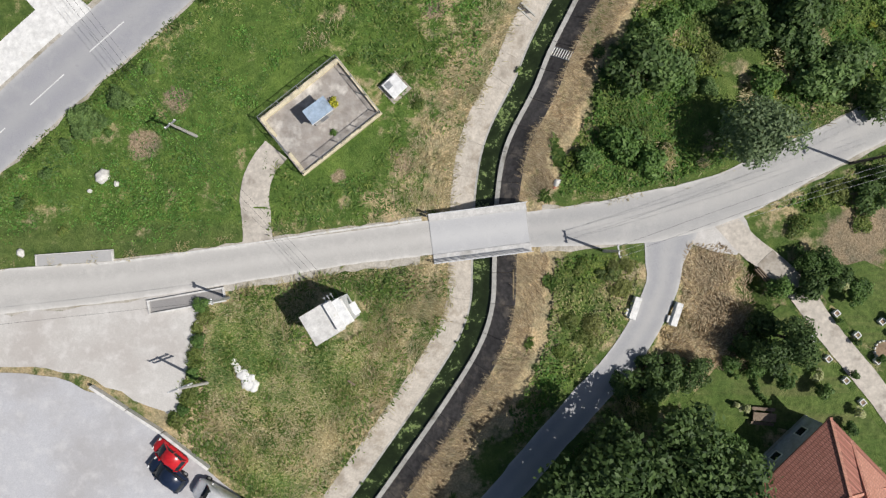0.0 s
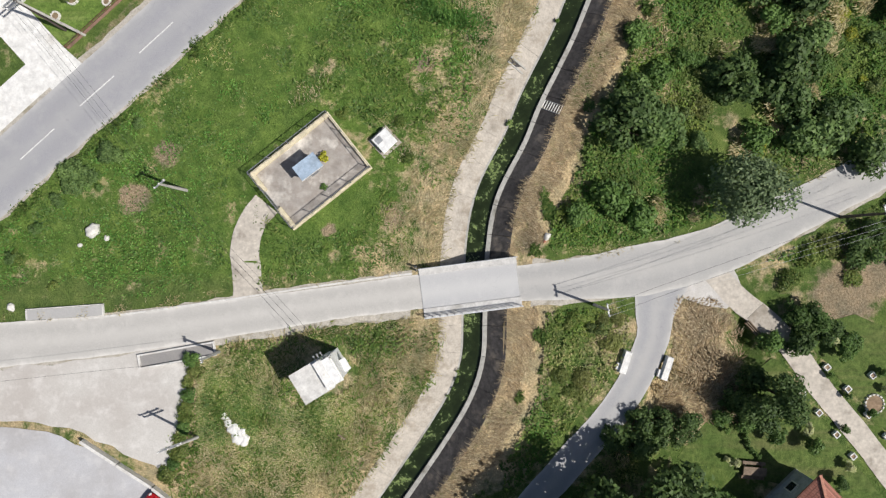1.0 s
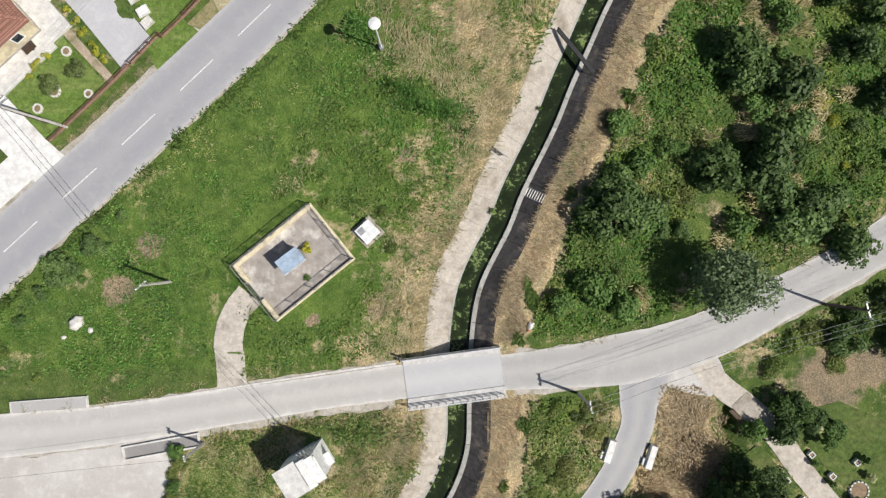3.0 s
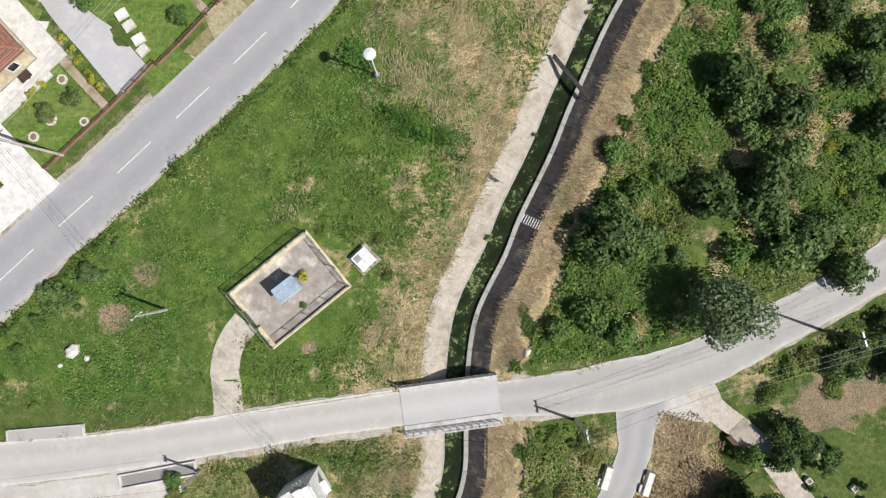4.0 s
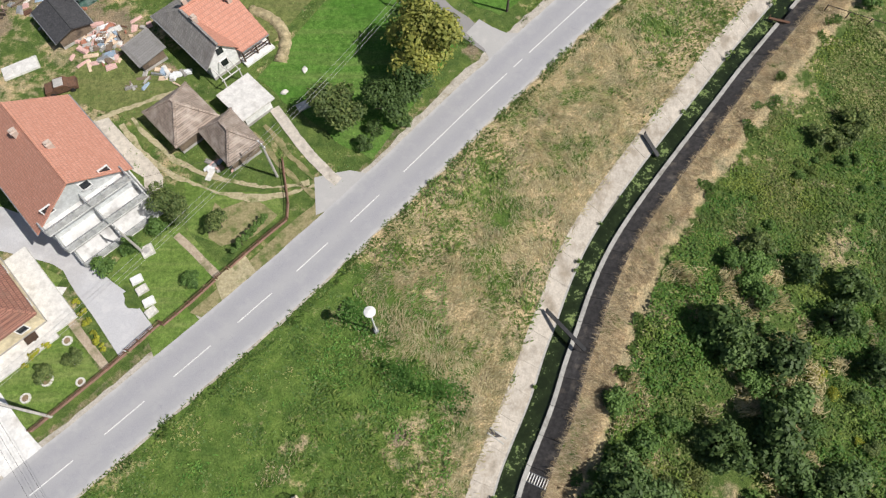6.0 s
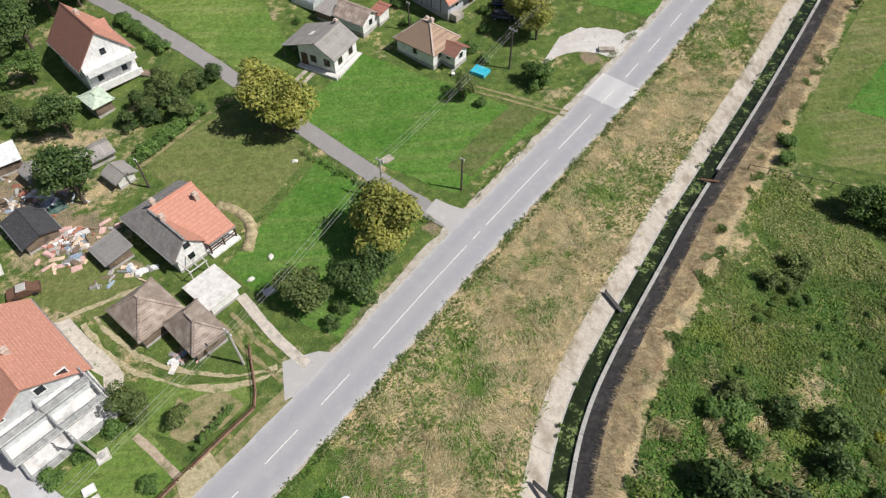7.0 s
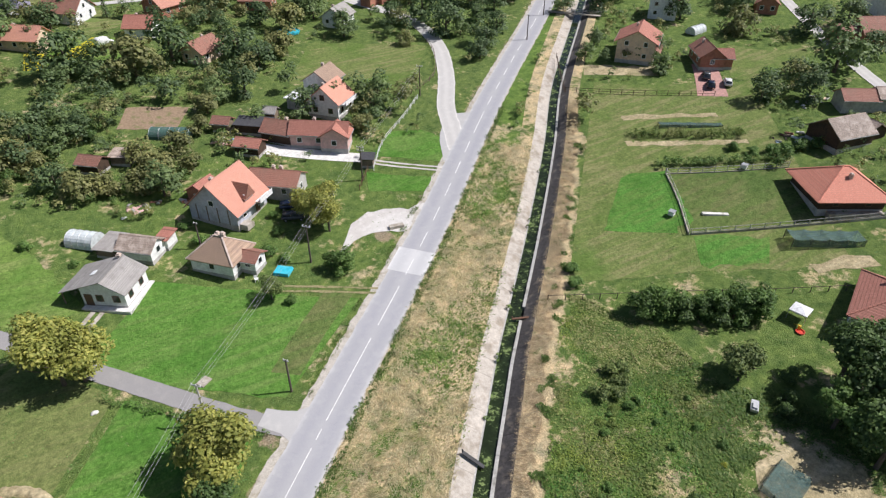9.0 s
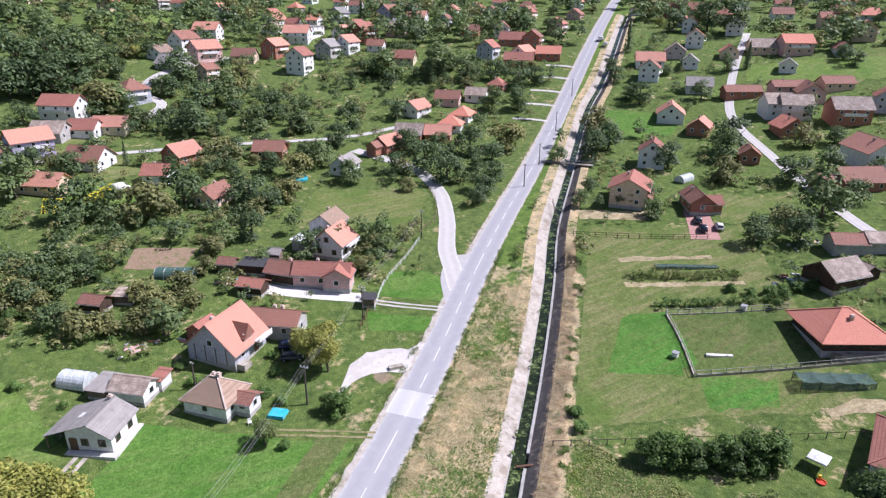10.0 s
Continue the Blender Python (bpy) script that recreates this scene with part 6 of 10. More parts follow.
# ---- the village beyond ----
ROOFS = {"o": (M_orange, "orange"), "r": (M_red, "red"), "b": (M_redbrown, "weathered red"), "n": (M_brown, "brown"), "g": (M_asbestos, "grey"), "t": (M_tan, "tan"), "i": (M_bright, "bright red")}
WALLS = {"w": (M_white, "white"), "c": (M_cream, "cream"), "p": (M_pink, "pink"), "l": (M_lilac, "lilac"), "b": (M_brick, "brick"), "e": (M_peach, "peach"), "g": (M_greyplaster, "grey"), "u": (M_bluegrey, "grey-blue")}
placed_far = []


def far_house(x, y, w, d, floors, roof, wall, turn=43, style="gable", wing=False):
    storeys = {1: "single-storey", 2: "two-storey", 3: "three-storey"}[floors]
    th = house(x, y, turn, f"{storeys} {WALLS[wall][1]} house with {ROOFS[roof][1]} {'hipped' if style == 'hip' else 'gabled'} roof")
    h = 2.35 * floors + 0.3
    far_block(th, w, d, h, d * 0.36, style, WALLS[wall][0], ROOFS[roof][0], turn, 3 if w > 10 else 2, floors, 0.2 if int(x) % 2 else -0.15)
    if wing:
        part("wing_wall", Shape().prism([(-d * 0.3, -4), (d * 0.3, -4), (d * 0.3, 2.6), (0, 3.8), (-d * 0.3, 2.6)], -w * 0.95, -w * 0.5), WALLS[wall][0], th)
        part("wing_roof", gable_roof(w * 0.45, d * 0.6, 2.6, 1.3, 0.5, 0.3), ROOFS["b"][0], th, at=pose(-w * 0.725, 0, 0))
    placed_far.append((x, y, max(w, d)))


far_house(-16.5, 235, 11, 8, 2, "o", "l", 20, wing=True)
far_house(-7, 268, 13, 8, 2, "r", "w", -35)
far_house(-11, 249, 10, 8, 1, "n", "g", -30)
far_house(-1.5, 250, 9, 7, 1, "r", "w", -30)
far_house(6.5, 251, 11, 7, 1, "o", "c", -30)
far_house(15.5, 280, 9.5, 9, 2, "b", "u", 25, "hip")
far_house(-1.5, 220, 10.5, 9, 1, "b", "w", -35)
far_house(-12.5, 203, 11.5, 6.5, 1, "o", "e", -35)
far_house(14.8, 201, 7, 6, 1, "r", "w", -30)
far_house(23.0, 216, 8.5, 8, 1, "o", "b", 30)
far_house(25.5, 180, 8, 6, 1, "b", "e", 40)
far_house(48, 210, 9, 6.5, 1, "b", "b", -30)
far_house(64.3, 188, 8, 6, 1, "g", "w", 45)
far_house(84, 201, 9.5, 6, 1, "o", "b", 30, wing=True)
far_house(95, 207, 9, 8, 1, "n", "b", -40)
far_house(103.5, 202.5, 8.5, 7, 1, "o", "b", -35)
far_house(112.5, 210, 8, 7, 1, "i", "w", -40, "hip")
far_house(122, 217.5, 8.5, 7, 1, "i", "w", 40, "hip")
far_house(110, 232, 10, 7, 1, "o", "w", 30)
far_house(126, 236, 9.5, 7, 1, "b", "p", -40)
far_house(152, 240, 7.5, 6.5, 1, "r", "b", 40, "hip")
far_house(44, 343, 11, 9, 2, "b", "w", 35)
far_house(58, 359, 12, 9, 2, "o", "w", -35)
far_house(50, 325, 12, 9, 2, "o", "p", 20)
far_house(66, 318, 10, 8, 1, "b", "e", -30)
far_house(81, 322, 11, 8, 2, "o", "b", 40)
far_house(85, 297, 9.5, 8.5, 3, "r", "w", 45)
far_house(104, 313, 10, 8, 2, "g", "g", 40)
far_house(115, 317, 10, 8, 2, "o", "w", 35)
far_house(131, 336, 12, 10, 2, "r", "b", 30)
far_house(98, 342, 12, 9, 2, "o", "w", -30)
far_house(108, 352, 13, 9, 2, "g", "w", 40, "flat")
far_house(77, 411, 11, 9, 2, "o", "w", 30)
far_house(147, 147.5, 7.5, 7.5, 2, "r", "w", 40, "gable")
far_house(186, 177, 12, 9, 1, "o", "w", 43)
far_house(183, 161, 8.5, 7, 1, "o", "b", 30)
far_house(212, 214, 9, 8, 2, "b", "w", 40)
far_house(224, 226, 12, 9, 1, "o", "w", -40)
far_house(281, 196, 13, 9, 2, "i", "p", -30)
far_house(204, 143, 9, 8, 1, "i", "b", 60)
far_house(215, 156, 9, 8, 2, "n", "w", -30)
far_house(226, 137, 12, 9, 2, "n", "b", -35)
far_house(196, 112, 14, 9, 2, "o", "w", 60)
far_house(177, 104, 12, 8, 1, "b", "b", -25, wing=True)
far_house(222, 176, 14, 5, 1, "b", "b", -25)
far_house(238, 168, 13, 5, 1, "b", "p", -25)
far_house(252, 158, 12, 6, 1, "b", "e", -25)
far_house(186, 270, 12, 8, 1, "o", "w", 30)
far_house(201, 283, 10, 8, 2, "b", "b", 43)
far_house(172, 279, 9, 8, 2, "r", "u", 35)
far_house(178, 262, 13, 8, 1, "r", "b", -40)
far_house(195, 262, 11, 8, 1, "i", "b", -40)
far_house(262, 235, 10, 8, 2, "r", "w", 40)
far_house(236, 214, 9, 7, 1, "g", "w", 40)
far_house(322, 190, 13, 9, 2, "o", "e", 35)
far_house(32, 332, 9.1, 7.3, 1, "t", "w", 43)
far_house(61, 442, 15.0, 9.0, 2, "r", "w", -40)
far_house(46, 297, 7.0, 5.6, 2, "b", "e", 35)
far_house(35, 315, 11.7, 9.0, 1, "g", "g", -45)
far_house(124, 348, 9.2, 7.3, 1, "o", "w", 43)
far_house(129, 314, 7.9, 6.3, 1, "b", "w", -40)
far_house(166, 380, 13.8, 9.0, 2, "b", "l", 35)
far_house(172, 354, 10.5, 8.4, 2, "o", "w", -45)
far_house(184, 343, 7.1, 5.7, 2, "b", "u", 43)
far_house(187, 320, 9.2, 7.4, 1, "b", "b", -40)
far_house(229, 299, 10.0, 8.0, 2, "r", "p", 35)
far_house(195, 292, 12.2, 9.0, 1, "r", "b", -45)
far_house(222, 354, 7.7, 6.1, 2, "b", "w", 43)
far_house(157, 410, 8.1, 6.4, 2, "b", "w", -40)
far_house(136, 384, 9.5, 7.6, 2, "g", "u", 35)
far_house(138, 234, 8.0, 6.4, 1, "n", "w", -45)
far_house(243, 229, 11.1, 8.9, 1, "n", "g", 43)
far_house(274, 207, 11.5, 9.0, 1, "n", "e", -40)
far_house(259, 183, 8.0, 6.4, 1, "g", "w", 35)
far_house(216, 191, 9.6, 7.7, 1, "g", "w", -45)
far_house(238, 159, 13.2, 9.0, 1, "b", "p", 43)
far_house(218, 151, 9.8, 7.8, 2, "n", "w", -40)
far_house(244, 135, 8.4, 6.8, 2, "r", "u", 35)
far_house(370, 213, 15.0, 9.0, 1, "i", "u", -45, "hip")
far_house(173, 134, 7.0, 5.6, 1, "b", "b", 43)
far_house(394, 245, 11.8, 9.0, 2, "b", "w", -40)
far_house(306, 317, 12.6, 9.0, 1, "o", "w", 35)
far_house(335, 295, 15.0, 9.0, 1, "r", "w", -45)
far_house(349, 324, 10.4, 8.3, 2, "b", "w", 43)
far_house(347, 250, 10.8, 8.6, 1, "b", "w", -40)
rng = random.Random(11)
tries = 0
while len(placed_far) < 178 and tries < 12000:
    tries += 1
    a = radians(rng.uniform(-9, 66))
    r = rng.uniform(300, 560)
    x, y = 3 + r * math.sin(a), 17 + r * math.cos(a)
    if math.degrees(a) < 12 and r < 420:
        continue
    i = int(np.argmin((ROAD[0][:, 0] - x) ** 2 + (ROAD[0][:, 1] - y) ** 2))
    c_ = CANAL[0][::4]
    if math.hypot(ROAD[0][i, 0] - x, ROAD[0][i, 1] - y) < 12 or ((c_[:, 0] - x) ** 2 + (c_[:, 1] - y) ** 2).min() < 170 or any(math.hypot(x - u, y - v) < 9 + 0.35 * s_ for u, v, s_ in placed_far):
        continue
    far_house(x, y, rng.uniform(7, 11), rng.uniform(6, 8.5), rng.choice((1, 2, 2)), rng.choice("oorrrbbin"), rng.choice("wwwwcpeebgu"), rng.choice((43, 35, -47, -40, 50)), rng.choice(("gable", "gable", "gable", "hip")))

# ---- by the bridge: compound, transformer house, small structures ----
comp = thing("compound_wall", pose(-11.55, 12.72, 0, 0, 0, 38.5), "low cream plastered wall with wire fence round a concrete yard", "wall")
LX, LY, WT = 4.8, 3.45, 0.5
part("yard_slab", Shape().box(-LX + 0.1, -LY + 0.1, -0.1, LX - 0.1, LY - 0.1, 0.2), M_yard, comp, "stained concrete yard floor")
for a, b, wide_ in (((-LX, LY), (LX, LY), 0.42), ((-LX, -LY), (LX, -LY), 0.24), ((LX, -LY), (LX, LY), 0.24), ((-LX, -LY), (-LX, -0.9), 0.42), ((-LX, 1.2), (-LX, LY), 0.42)):
    along_x = a[1] == b[1]
    sx, sy = -math.copysign(wide_, a[0]), -math.copysign(wide_, a[1])
    lo_y, hi_y = a[1] + (0 if abs(a[1]) < LY else 0.42 if a[1] > 0 else 0.24), b[1] - (0 if abs(b[1]) < LY else 0.42)
    box = (a[0], min(a[1], a[1] + sy), -0.1, b[0], max(a[1], a[1] + sy), WT) if along_x else (min(a[0], a[0] + sx), lo_y, -0.1, max(a[0], a[0] + sx), hi_y, WT)
    part("wall_side", Shape().box(*box), M_cream, comp)
    part("coping", Shape().box(box[0] - 0.02, box[1] - (0.02 if along_x else 0), WT, box[3] + 0.02, box[4] + (0.02 if along_x else 0), WT + 0.06, 0.012), M_coping, comp)
FT = 1.78
fence_runs = (((-LX + 0.12, LY - 0.12), (LX - 0.12, LY - 0.12), 4), ((-LX + 0.12, -LY + 0.12), (LX - 0.12, -LY + 0.12), 4), ((LX - 0.12, -LY + 0.12), (LX - 0.12, LY - 0.12), 3), ((-LX + 0.12, -LY + 0.12), (-LX + 0.12, -0.95), 1), ((-LX + 0.12, 1.25), (-LX + 0.12, LY - 0.12), 1))
for (ax, ay), (bx, by), n_ in fence_runs:
    for k in range(n_ + 1):
        fx, fy = ax + (bx - ax) * k / n_, ay + (by - ay) * k / n_
        part("fence_post", Shape().box(fx - 0.035, fy - 0.035, WT + 0.06, fx + 0.035, fy + 0.035, FT + 0.05), M_rail, comp)
    part("fence_rail", Shape().beam((ax, ay, FT), (bx, by, FT), 0.045, 0.045), M_rail, comp)
    part("fence_mesh", Shape().beam((ax, ay, (WT + FT) / 2), (bx, by, (WT + FT) / 2), 0.012, FT - WT - 0.2), M_wiremesh, comp, "fine wire mesh")
gate = part("gate", Shape().box(-LX + 0.1, -0.88, 1.6, -LX + 0.15, 1.18, 1.66).box(-LX + 0.1, -0.88, 0.3, -LX + 0.15, 1.18, 0.36), M_rail, comp, "black barred gate")
bar = Shape().box(-0.015, -0.015, 0.3, 0.015, 0.015, 1.65).mesh("gate_bar", M_rail)
for k in range(14):
    part("gate_bar", bar, M_rail, gate, at=pose(-LX + 0.125, -0.8 + 0.15 * k, 0))
hut = thing("pump_hut", pose(-11.45, 12.9, 0.2, 0, 0, 37), "small rendered hut with pale blue sheet-metal roof", "hut")
part("wall", Shape().box(-1.05, -0.55, 0, 1.05, 0.55, 2.0), M_greyplaster, hut)
part("roof", Shape().prism([(-0.76, 1.98), (0.76, 2.2), (0.76, 2.25), (-0.76, 2.03)], -1.22, 1.22), M_blueroof, hut)
for x in (-1.19, -0.4, 0.4, 1.19):
    part("roof_seam", Shape().beam((x, -0.76, 2.04), (x, 0.76, 2.26), 0.04, 0.04), M_blueroof, hut)
part("eaves_board", Shape().box(-1.24, -0.8, 1.93, 1.24, -0.765, 2.05), M_white, hut, "white eaves board")
part("door", Shape().box(-0.4, -0.59, 0, 0.4, -0.55, 1.85), M_rail, hut)
well = thing("well_cover", pose(-4.45, 15.6, 0, 0, 0, 43), "low white concrete well box with lid", "well cover")
part("box", Shape().box(-0.8, -0.8, 0, 0.8, 0.8, 0.6), M_white, well)
part("lid", Shape().box(-0.9, -0.9, 0.6, 0.9, 0.9, 0.72, 0.04), M_white, well)
part("hatch", Shape().box(-0.7, 0.1, 0.72, -0.05, 0.7, 0.77), M_metal, well, "grey steel hatch")
part("footing", Shape().box(-1.15, -1.15, -0.05, 1.15, 1.15, 0.07), M_conc, well)
trafo = thing("transformer_house", pose(-9.9, -6.2, 0, 0, 0, 31), "white rendered transformer house with flat roof", "building")
part("wall", Shape().box(-2.1, -1.3, 0, 0.9, 1.3, 4.6), M_white, trafo)
part("roof", Shape().box(-2.3, -1.5, 4.6, 0.75, 1.5, 4.78), M_whiteconc, trafo, "pale flat concrete roof")
part("tower", Shape().box(0.3, -1.2, 0, 1.7, 1.2, 5.2), M_white, trafo)
part("tower_roof", Shape().box(0.2, -1.35, 5.2, 1.0, 1.35, 5.32).box(1.0, -1.3, 4.9, 1.85, 1.0, 5.02), M_lime, trafo, "stepped white roof")
part("door", Shape().box(-1.4, -1.36, 0, -0.2, -1.3, 2.2), M_rail, trafo)
for k in range(3):
    part("insulator_arm", Shape().beam((0.5 + 0.35 * k, 1.2, 4.6), (0.5 + 0.35 * k, 1.9, 4.75), 0.07).lathe([(0.06, 4.7), (0.11, 4.78), (0.05, 4.86)], 8, 0.5 + 0.35 * k, 1.85), M_metal, trafo)
part("ledge", Shape().box(1.7, -1.0, 2.2, 2.3, 0.2, 2.35), M_white, trafo)
platform = thing("bus_platform", pose(-35.3, -0.9, 0, 0, 0, 4), "long grey platform slab with pale kerb beside the road", "platform")
part("slab", Shape().box(-3.6, -0.5, 0, 3.6, 0.5, 0.2), M_mouth, platform)
part("kerb", Shape().box(-3.75, 0.5, 0, 3.75, 0.62, 0.25, 0.02).box(-3.75, -0.5, 0, -3.6, 0.5, 0.25, 0.02).box(3.6, -0.5, 0, 3.75, 0.5, 0.25, 0.02), M_whiteconc, platform, "pale kerb")
pit = thing("vehicle_pit", pose(-24.5, -5.0, 0, 0, 0, 10), "white-framed concrete inspection pit in the ground", "pit")
part("floor", Shape().box(-3.6, -0.55, -0.02, 3.6, 0.55, 0.08), M_lane, pit, "dark asphalt floor")
for a in ((-3.75, 0.55, 0, 3.75, 0.7, 0.3), (-3.75, -0.7, 0, 3.75, -0.55, 0.3), (-3.75, -0.55, 0, -3.6, 0.55, 0.3), (3.6, -0.55, 0, 3.75, 0.55, 0.3)):
    part("curb", Shape().box(*a), M_whiteconc, pit)
low = thing("yard_wall", pose(0, 0, 0), "low white wall along the paved yard", "wall")
for a, b in (((-33.6, -13.2), (-30.2, -15.4)), ((-30.1, -15.5), (-26.8, -17.6)), ((-26.7, -17.7), (-22.3, -21.1))):
    part("segment", Shape().beam((*a, 0.3), (*b, 0.3), 0.28, 0.75), M_whiteconc, low)
for x, y, t_, w, ln in ((18.7, -5.7, 72, 0.75, 2.3), (22.7, -6.3, 72, 0.7, 2.4)):
    blk = thing("concrete_block", pose(x, y, 0, 0, 0, t_), "white-painted concrete barrier at the lane edge", "barrier", "lane barriers")
    part("body", Shape().box(-ln / 2, -w / 2, -0.05, ln / 2, w / 2, 0.6, 0.06), M_lime, blk)
    part("step", Shape().box(-ln / 2 + 0.2, w / 2 - 0.02, -0.05, -ln / 2 + 0.9, w / 2 + 0.3, 0.35), M_lime, blk)


def boulder(x, y, r, label="pale limestone boulder lying in the grass", material=None, flat=0.7):
    sh = Shape()
    bm = bmesh.new()
    bmesh.ops.create_icosphere(bm, subdivisions=3, radius=1)
    for v in bm.verts:
        v.co *= 1 + 0.35 * noise.noise(v.co * 1.3 + Vector((x, y, 0))) + 0.12 * noise.noise(v.co * 4 + Vector((x, y, 3)))
    sh.add([(v.co.x * r, v.co.y * r * 0.75, v.co.z * r * flat) for v in bm.verts], [[v.index for v in f.verts] for f in bm.faces])
    bm.free()
    solid("boulder", sh, material or M_stone, on_land(x, y, x * 37, r * 0.2), label, "rock", "boulders", smooth=True)


for x, y, r in ((-32.6, 7.0, 0.75), (-31.3, 6.3, 0.3), (-40.5, -0.4, 0.45), (-33.9, 5.6, 0.25)):
    boulder(x, y, r)
for k in range(30):
    boulder(-20.3 + 0.06 * k + (0.25 + 0.02 * k) * rng.random(), -10.8 - 0.085 * k, 0.2 + 0.012 * k + 0.14 * rng.random(), "flat heap of spilt white lime in grass", M_lime, 0.42)
solid("plank", Shape().box(-0.45, -0.08, 0, 0.45, 0.08, 0.06), M_wood, pose(-8.6, -12.9, 0.25, 0, 8, -35), "pale loose plank lying in weeds", "plank")
boulder(11.2, 6.4, 0.4, "broken concrete marker stone with rust stain", M_stone)
boulder(11.0, 6.0, 0.22, "reddish lump of brick rubble", M_brick)

# canal fittings
for name_, a, b, w, label in (("footplank", (14.0, 35.0, 0.25), (17.4, 30.8, 0.3), 0.4, "dark timber footplank across the canal"), ("drain_pipe", (45.6, 72.6, -0.5), (51.0, 69.8, 0.25), 0.35, "dark drain pipe entering the canal"), ("flap_gate", (27.0, 55.4, 0.3), (28.6, 53.2, -0.9), 0.45, "rusty flap gate at a drain")):
    solid(name_, Shape().beam(a, b, w, 0.16).beam(a, (a[0], a[1], a[2] + 0.5), 0.12), M_cable if name_ != "drain_pipe" else M_rust, pose(0, 0, 0), label, name_.replace("_", " "))
grate = thing("step_grate", pose(10.95, 19.5, -0.93, 0, 0, -28), "steel ladder grate on the dark canal wall", "grate")
for k in range(8):
    part("rung", Shape().beam((0.1 + 0.24 * k, -0.42, 0.02 + 0.142 * k), (0.1 + 0.24 * k, 0.42, 0.02 + 0.142 * k), 0.09, 0.05), M_lime, grate)
for y in (-0.45, 0.45):
    part("rail", Shape().beam((0.05, y, 0.0), (1.9, y, 1.1), 0.06), M_rail, grate)
drain = thing("drain_channel", pose(8.3, 23.1, -0.35, 0, 26, -32), "recessed concrete drain mouth in the bank", "drain")
part("sill", Shape().box(-1.0, 0.2, 0.0, 1.0, 0.34, 0.16).box(-1.0, -0.34, 0.0, 1.0, -0.2, 0.16), M_kerb, drain)
part("channel", Shape().box(-1.0, -0.2, 0.0, 1.0, 0.2, 0.06), M_concdark, drain)
fb = thing("footbridge", pose(126.2, 161.0, float(land(126, 161)) + 0.1, 0, 0, -50), "pale concrete footbridge over the canal", "bridge")
part("deck", Shape().box(-7.5, -0.8, 0.2, 7.5, 0.8, 0.45), M_conc, fb)
for y in (-0.75, 0.75):
    part("handrail", Shape().beam((-7.5, y, 1.3), (7.5, y, 1.3), 0.08).beam((-7.5, y, 0.45), (-7.5, y, 1.3), 0.08).beam((0, y, 0.45), (0, y, 1.3), 0.08).beam((7.5, y, 0.45), (7.5, y, 1.3), 0.08), M_metal, fb)
db = thing("drive_bridge", pose(32.4, -1.9, 0, 0, 0, -47), "small concrete culvert bridge with plank rail", "bridge")
part("slab", Shape().box(-1.5, -1.05, -0.9, 1.5, 1.05, 0.1), M_conc, db)
for k in range(3):
    part("plank", Shape().box(-1.3, -1.2 - 0.16 * k, 0.0 - 0.12 * k, 1.3, -1.1 - 0.16 * k, 0.35 - 0.12 * k), M_wood, db)


# ---- poles and cables ----
def pole(x, y, h, label, arm=1.4, arm_turn=0.0, material=None, name="utility_pole", arms=1, lean=0.0):
    th = thing(name, on_land(x, y, arm_turn), label, "utility pole", "utility poles")
    part("shaft", Shape().tube([(0, 0, -0.6), (0, lean, h)], [0.17, 0.1], 8), material or M_pole, th)
    for k in range(arms):
        z = h - 0.25 - 0.6 * k
        part("crossarm", Shape().box(-arm / 2, lean - 0.06, z, arm / 2, lean + 0.06, z + 0.12), M_metal, th)
        for o in (-arm / 2 + 0.08, 0, arm / 2 - 0.08):
            part("insulator", Shape().lathe([(0.03, z + 0.12), (0.075, z + 0.18), (0.05, z + 0.24), (0.07, z + 0.3), (0.03, z + 0.36)], 8, o, lean), M_white, th)
    return Vector((x, y, float(land(x, y)) + h + 0.05)), radians(arm_turn)


def cable(a, b, offsets, arm_turn, sag=0.5, r=0.011, material=None, label="black overhead cable between poles"):
    for o in offsets:
        d = Vector((math.cos(arm_turn), math.sin(arm_turn), 0)) * o
        p, q = a + d, b + d
        pts = [p.lerp(q, t / 14) - Vector((0, 0, sag * 4 * (t / 14) * (1 - t / 14))) for t in range(15)]
        solid("cable", Shape().tube(pts, r, 5), material or M_cable, pose(0, 0, 0), label, "cable", "overhead cables")


pm, am = pole(-23.6, 10.9, 6.0, "slim pale concrete pole in the meadow", 1.2, 40)
pw, aw = pole(-35.3, 26.4, 7.6, "heavy double timber pole by the gate", 2.2, 40, M_woodpole, arms=2)
solid("stay_pole", Shape().tube([(-33.4, 25.9, -0.3), (-35.2, 26.4, 7.0)], [0.15, 0.1], 8), M_pole, pose(0, 0, 0), "pale concrete stay leaning against the pole", "pole stay")
pt = Vector((-9.2, -4.6, 4.8))
cable(pw, pm, (-0.5, 0, 0.5), am, 0.5)
cable(pm, pt, (-0.5, 0, 0.5), am, 0.7)
pole(-22.5, -13.0, 6.1, "leaning pale concrete pole with wide lattice crossarms", 2.0, 20, arms=2, lean=0.9)
p1, a1 = pole(-20.5, -4.7, 4.6, "thin steel lamp pole at the pit", 0.6, 100, M_metal)
pb, ab = pole(15.8, -0.2, 5.2, "concrete pole with insulators in the weeds", 1.2, 100)
pc, ac = pole(39.7, 8.3, 6.4, "tarred timber pole with crossarm by the road", 1.6, 105, M_woodpole, arms=1)
pd, ad = pole(62, 21, 6.4, "tarred timber pole further up the road", 1.6, 105, M_woodpole)
cable(pb, pc, (-0.45, 0.45), ab, 0.9)
cable(pc, pd, (-0.6, 0, 0.6), ac, 0.6)
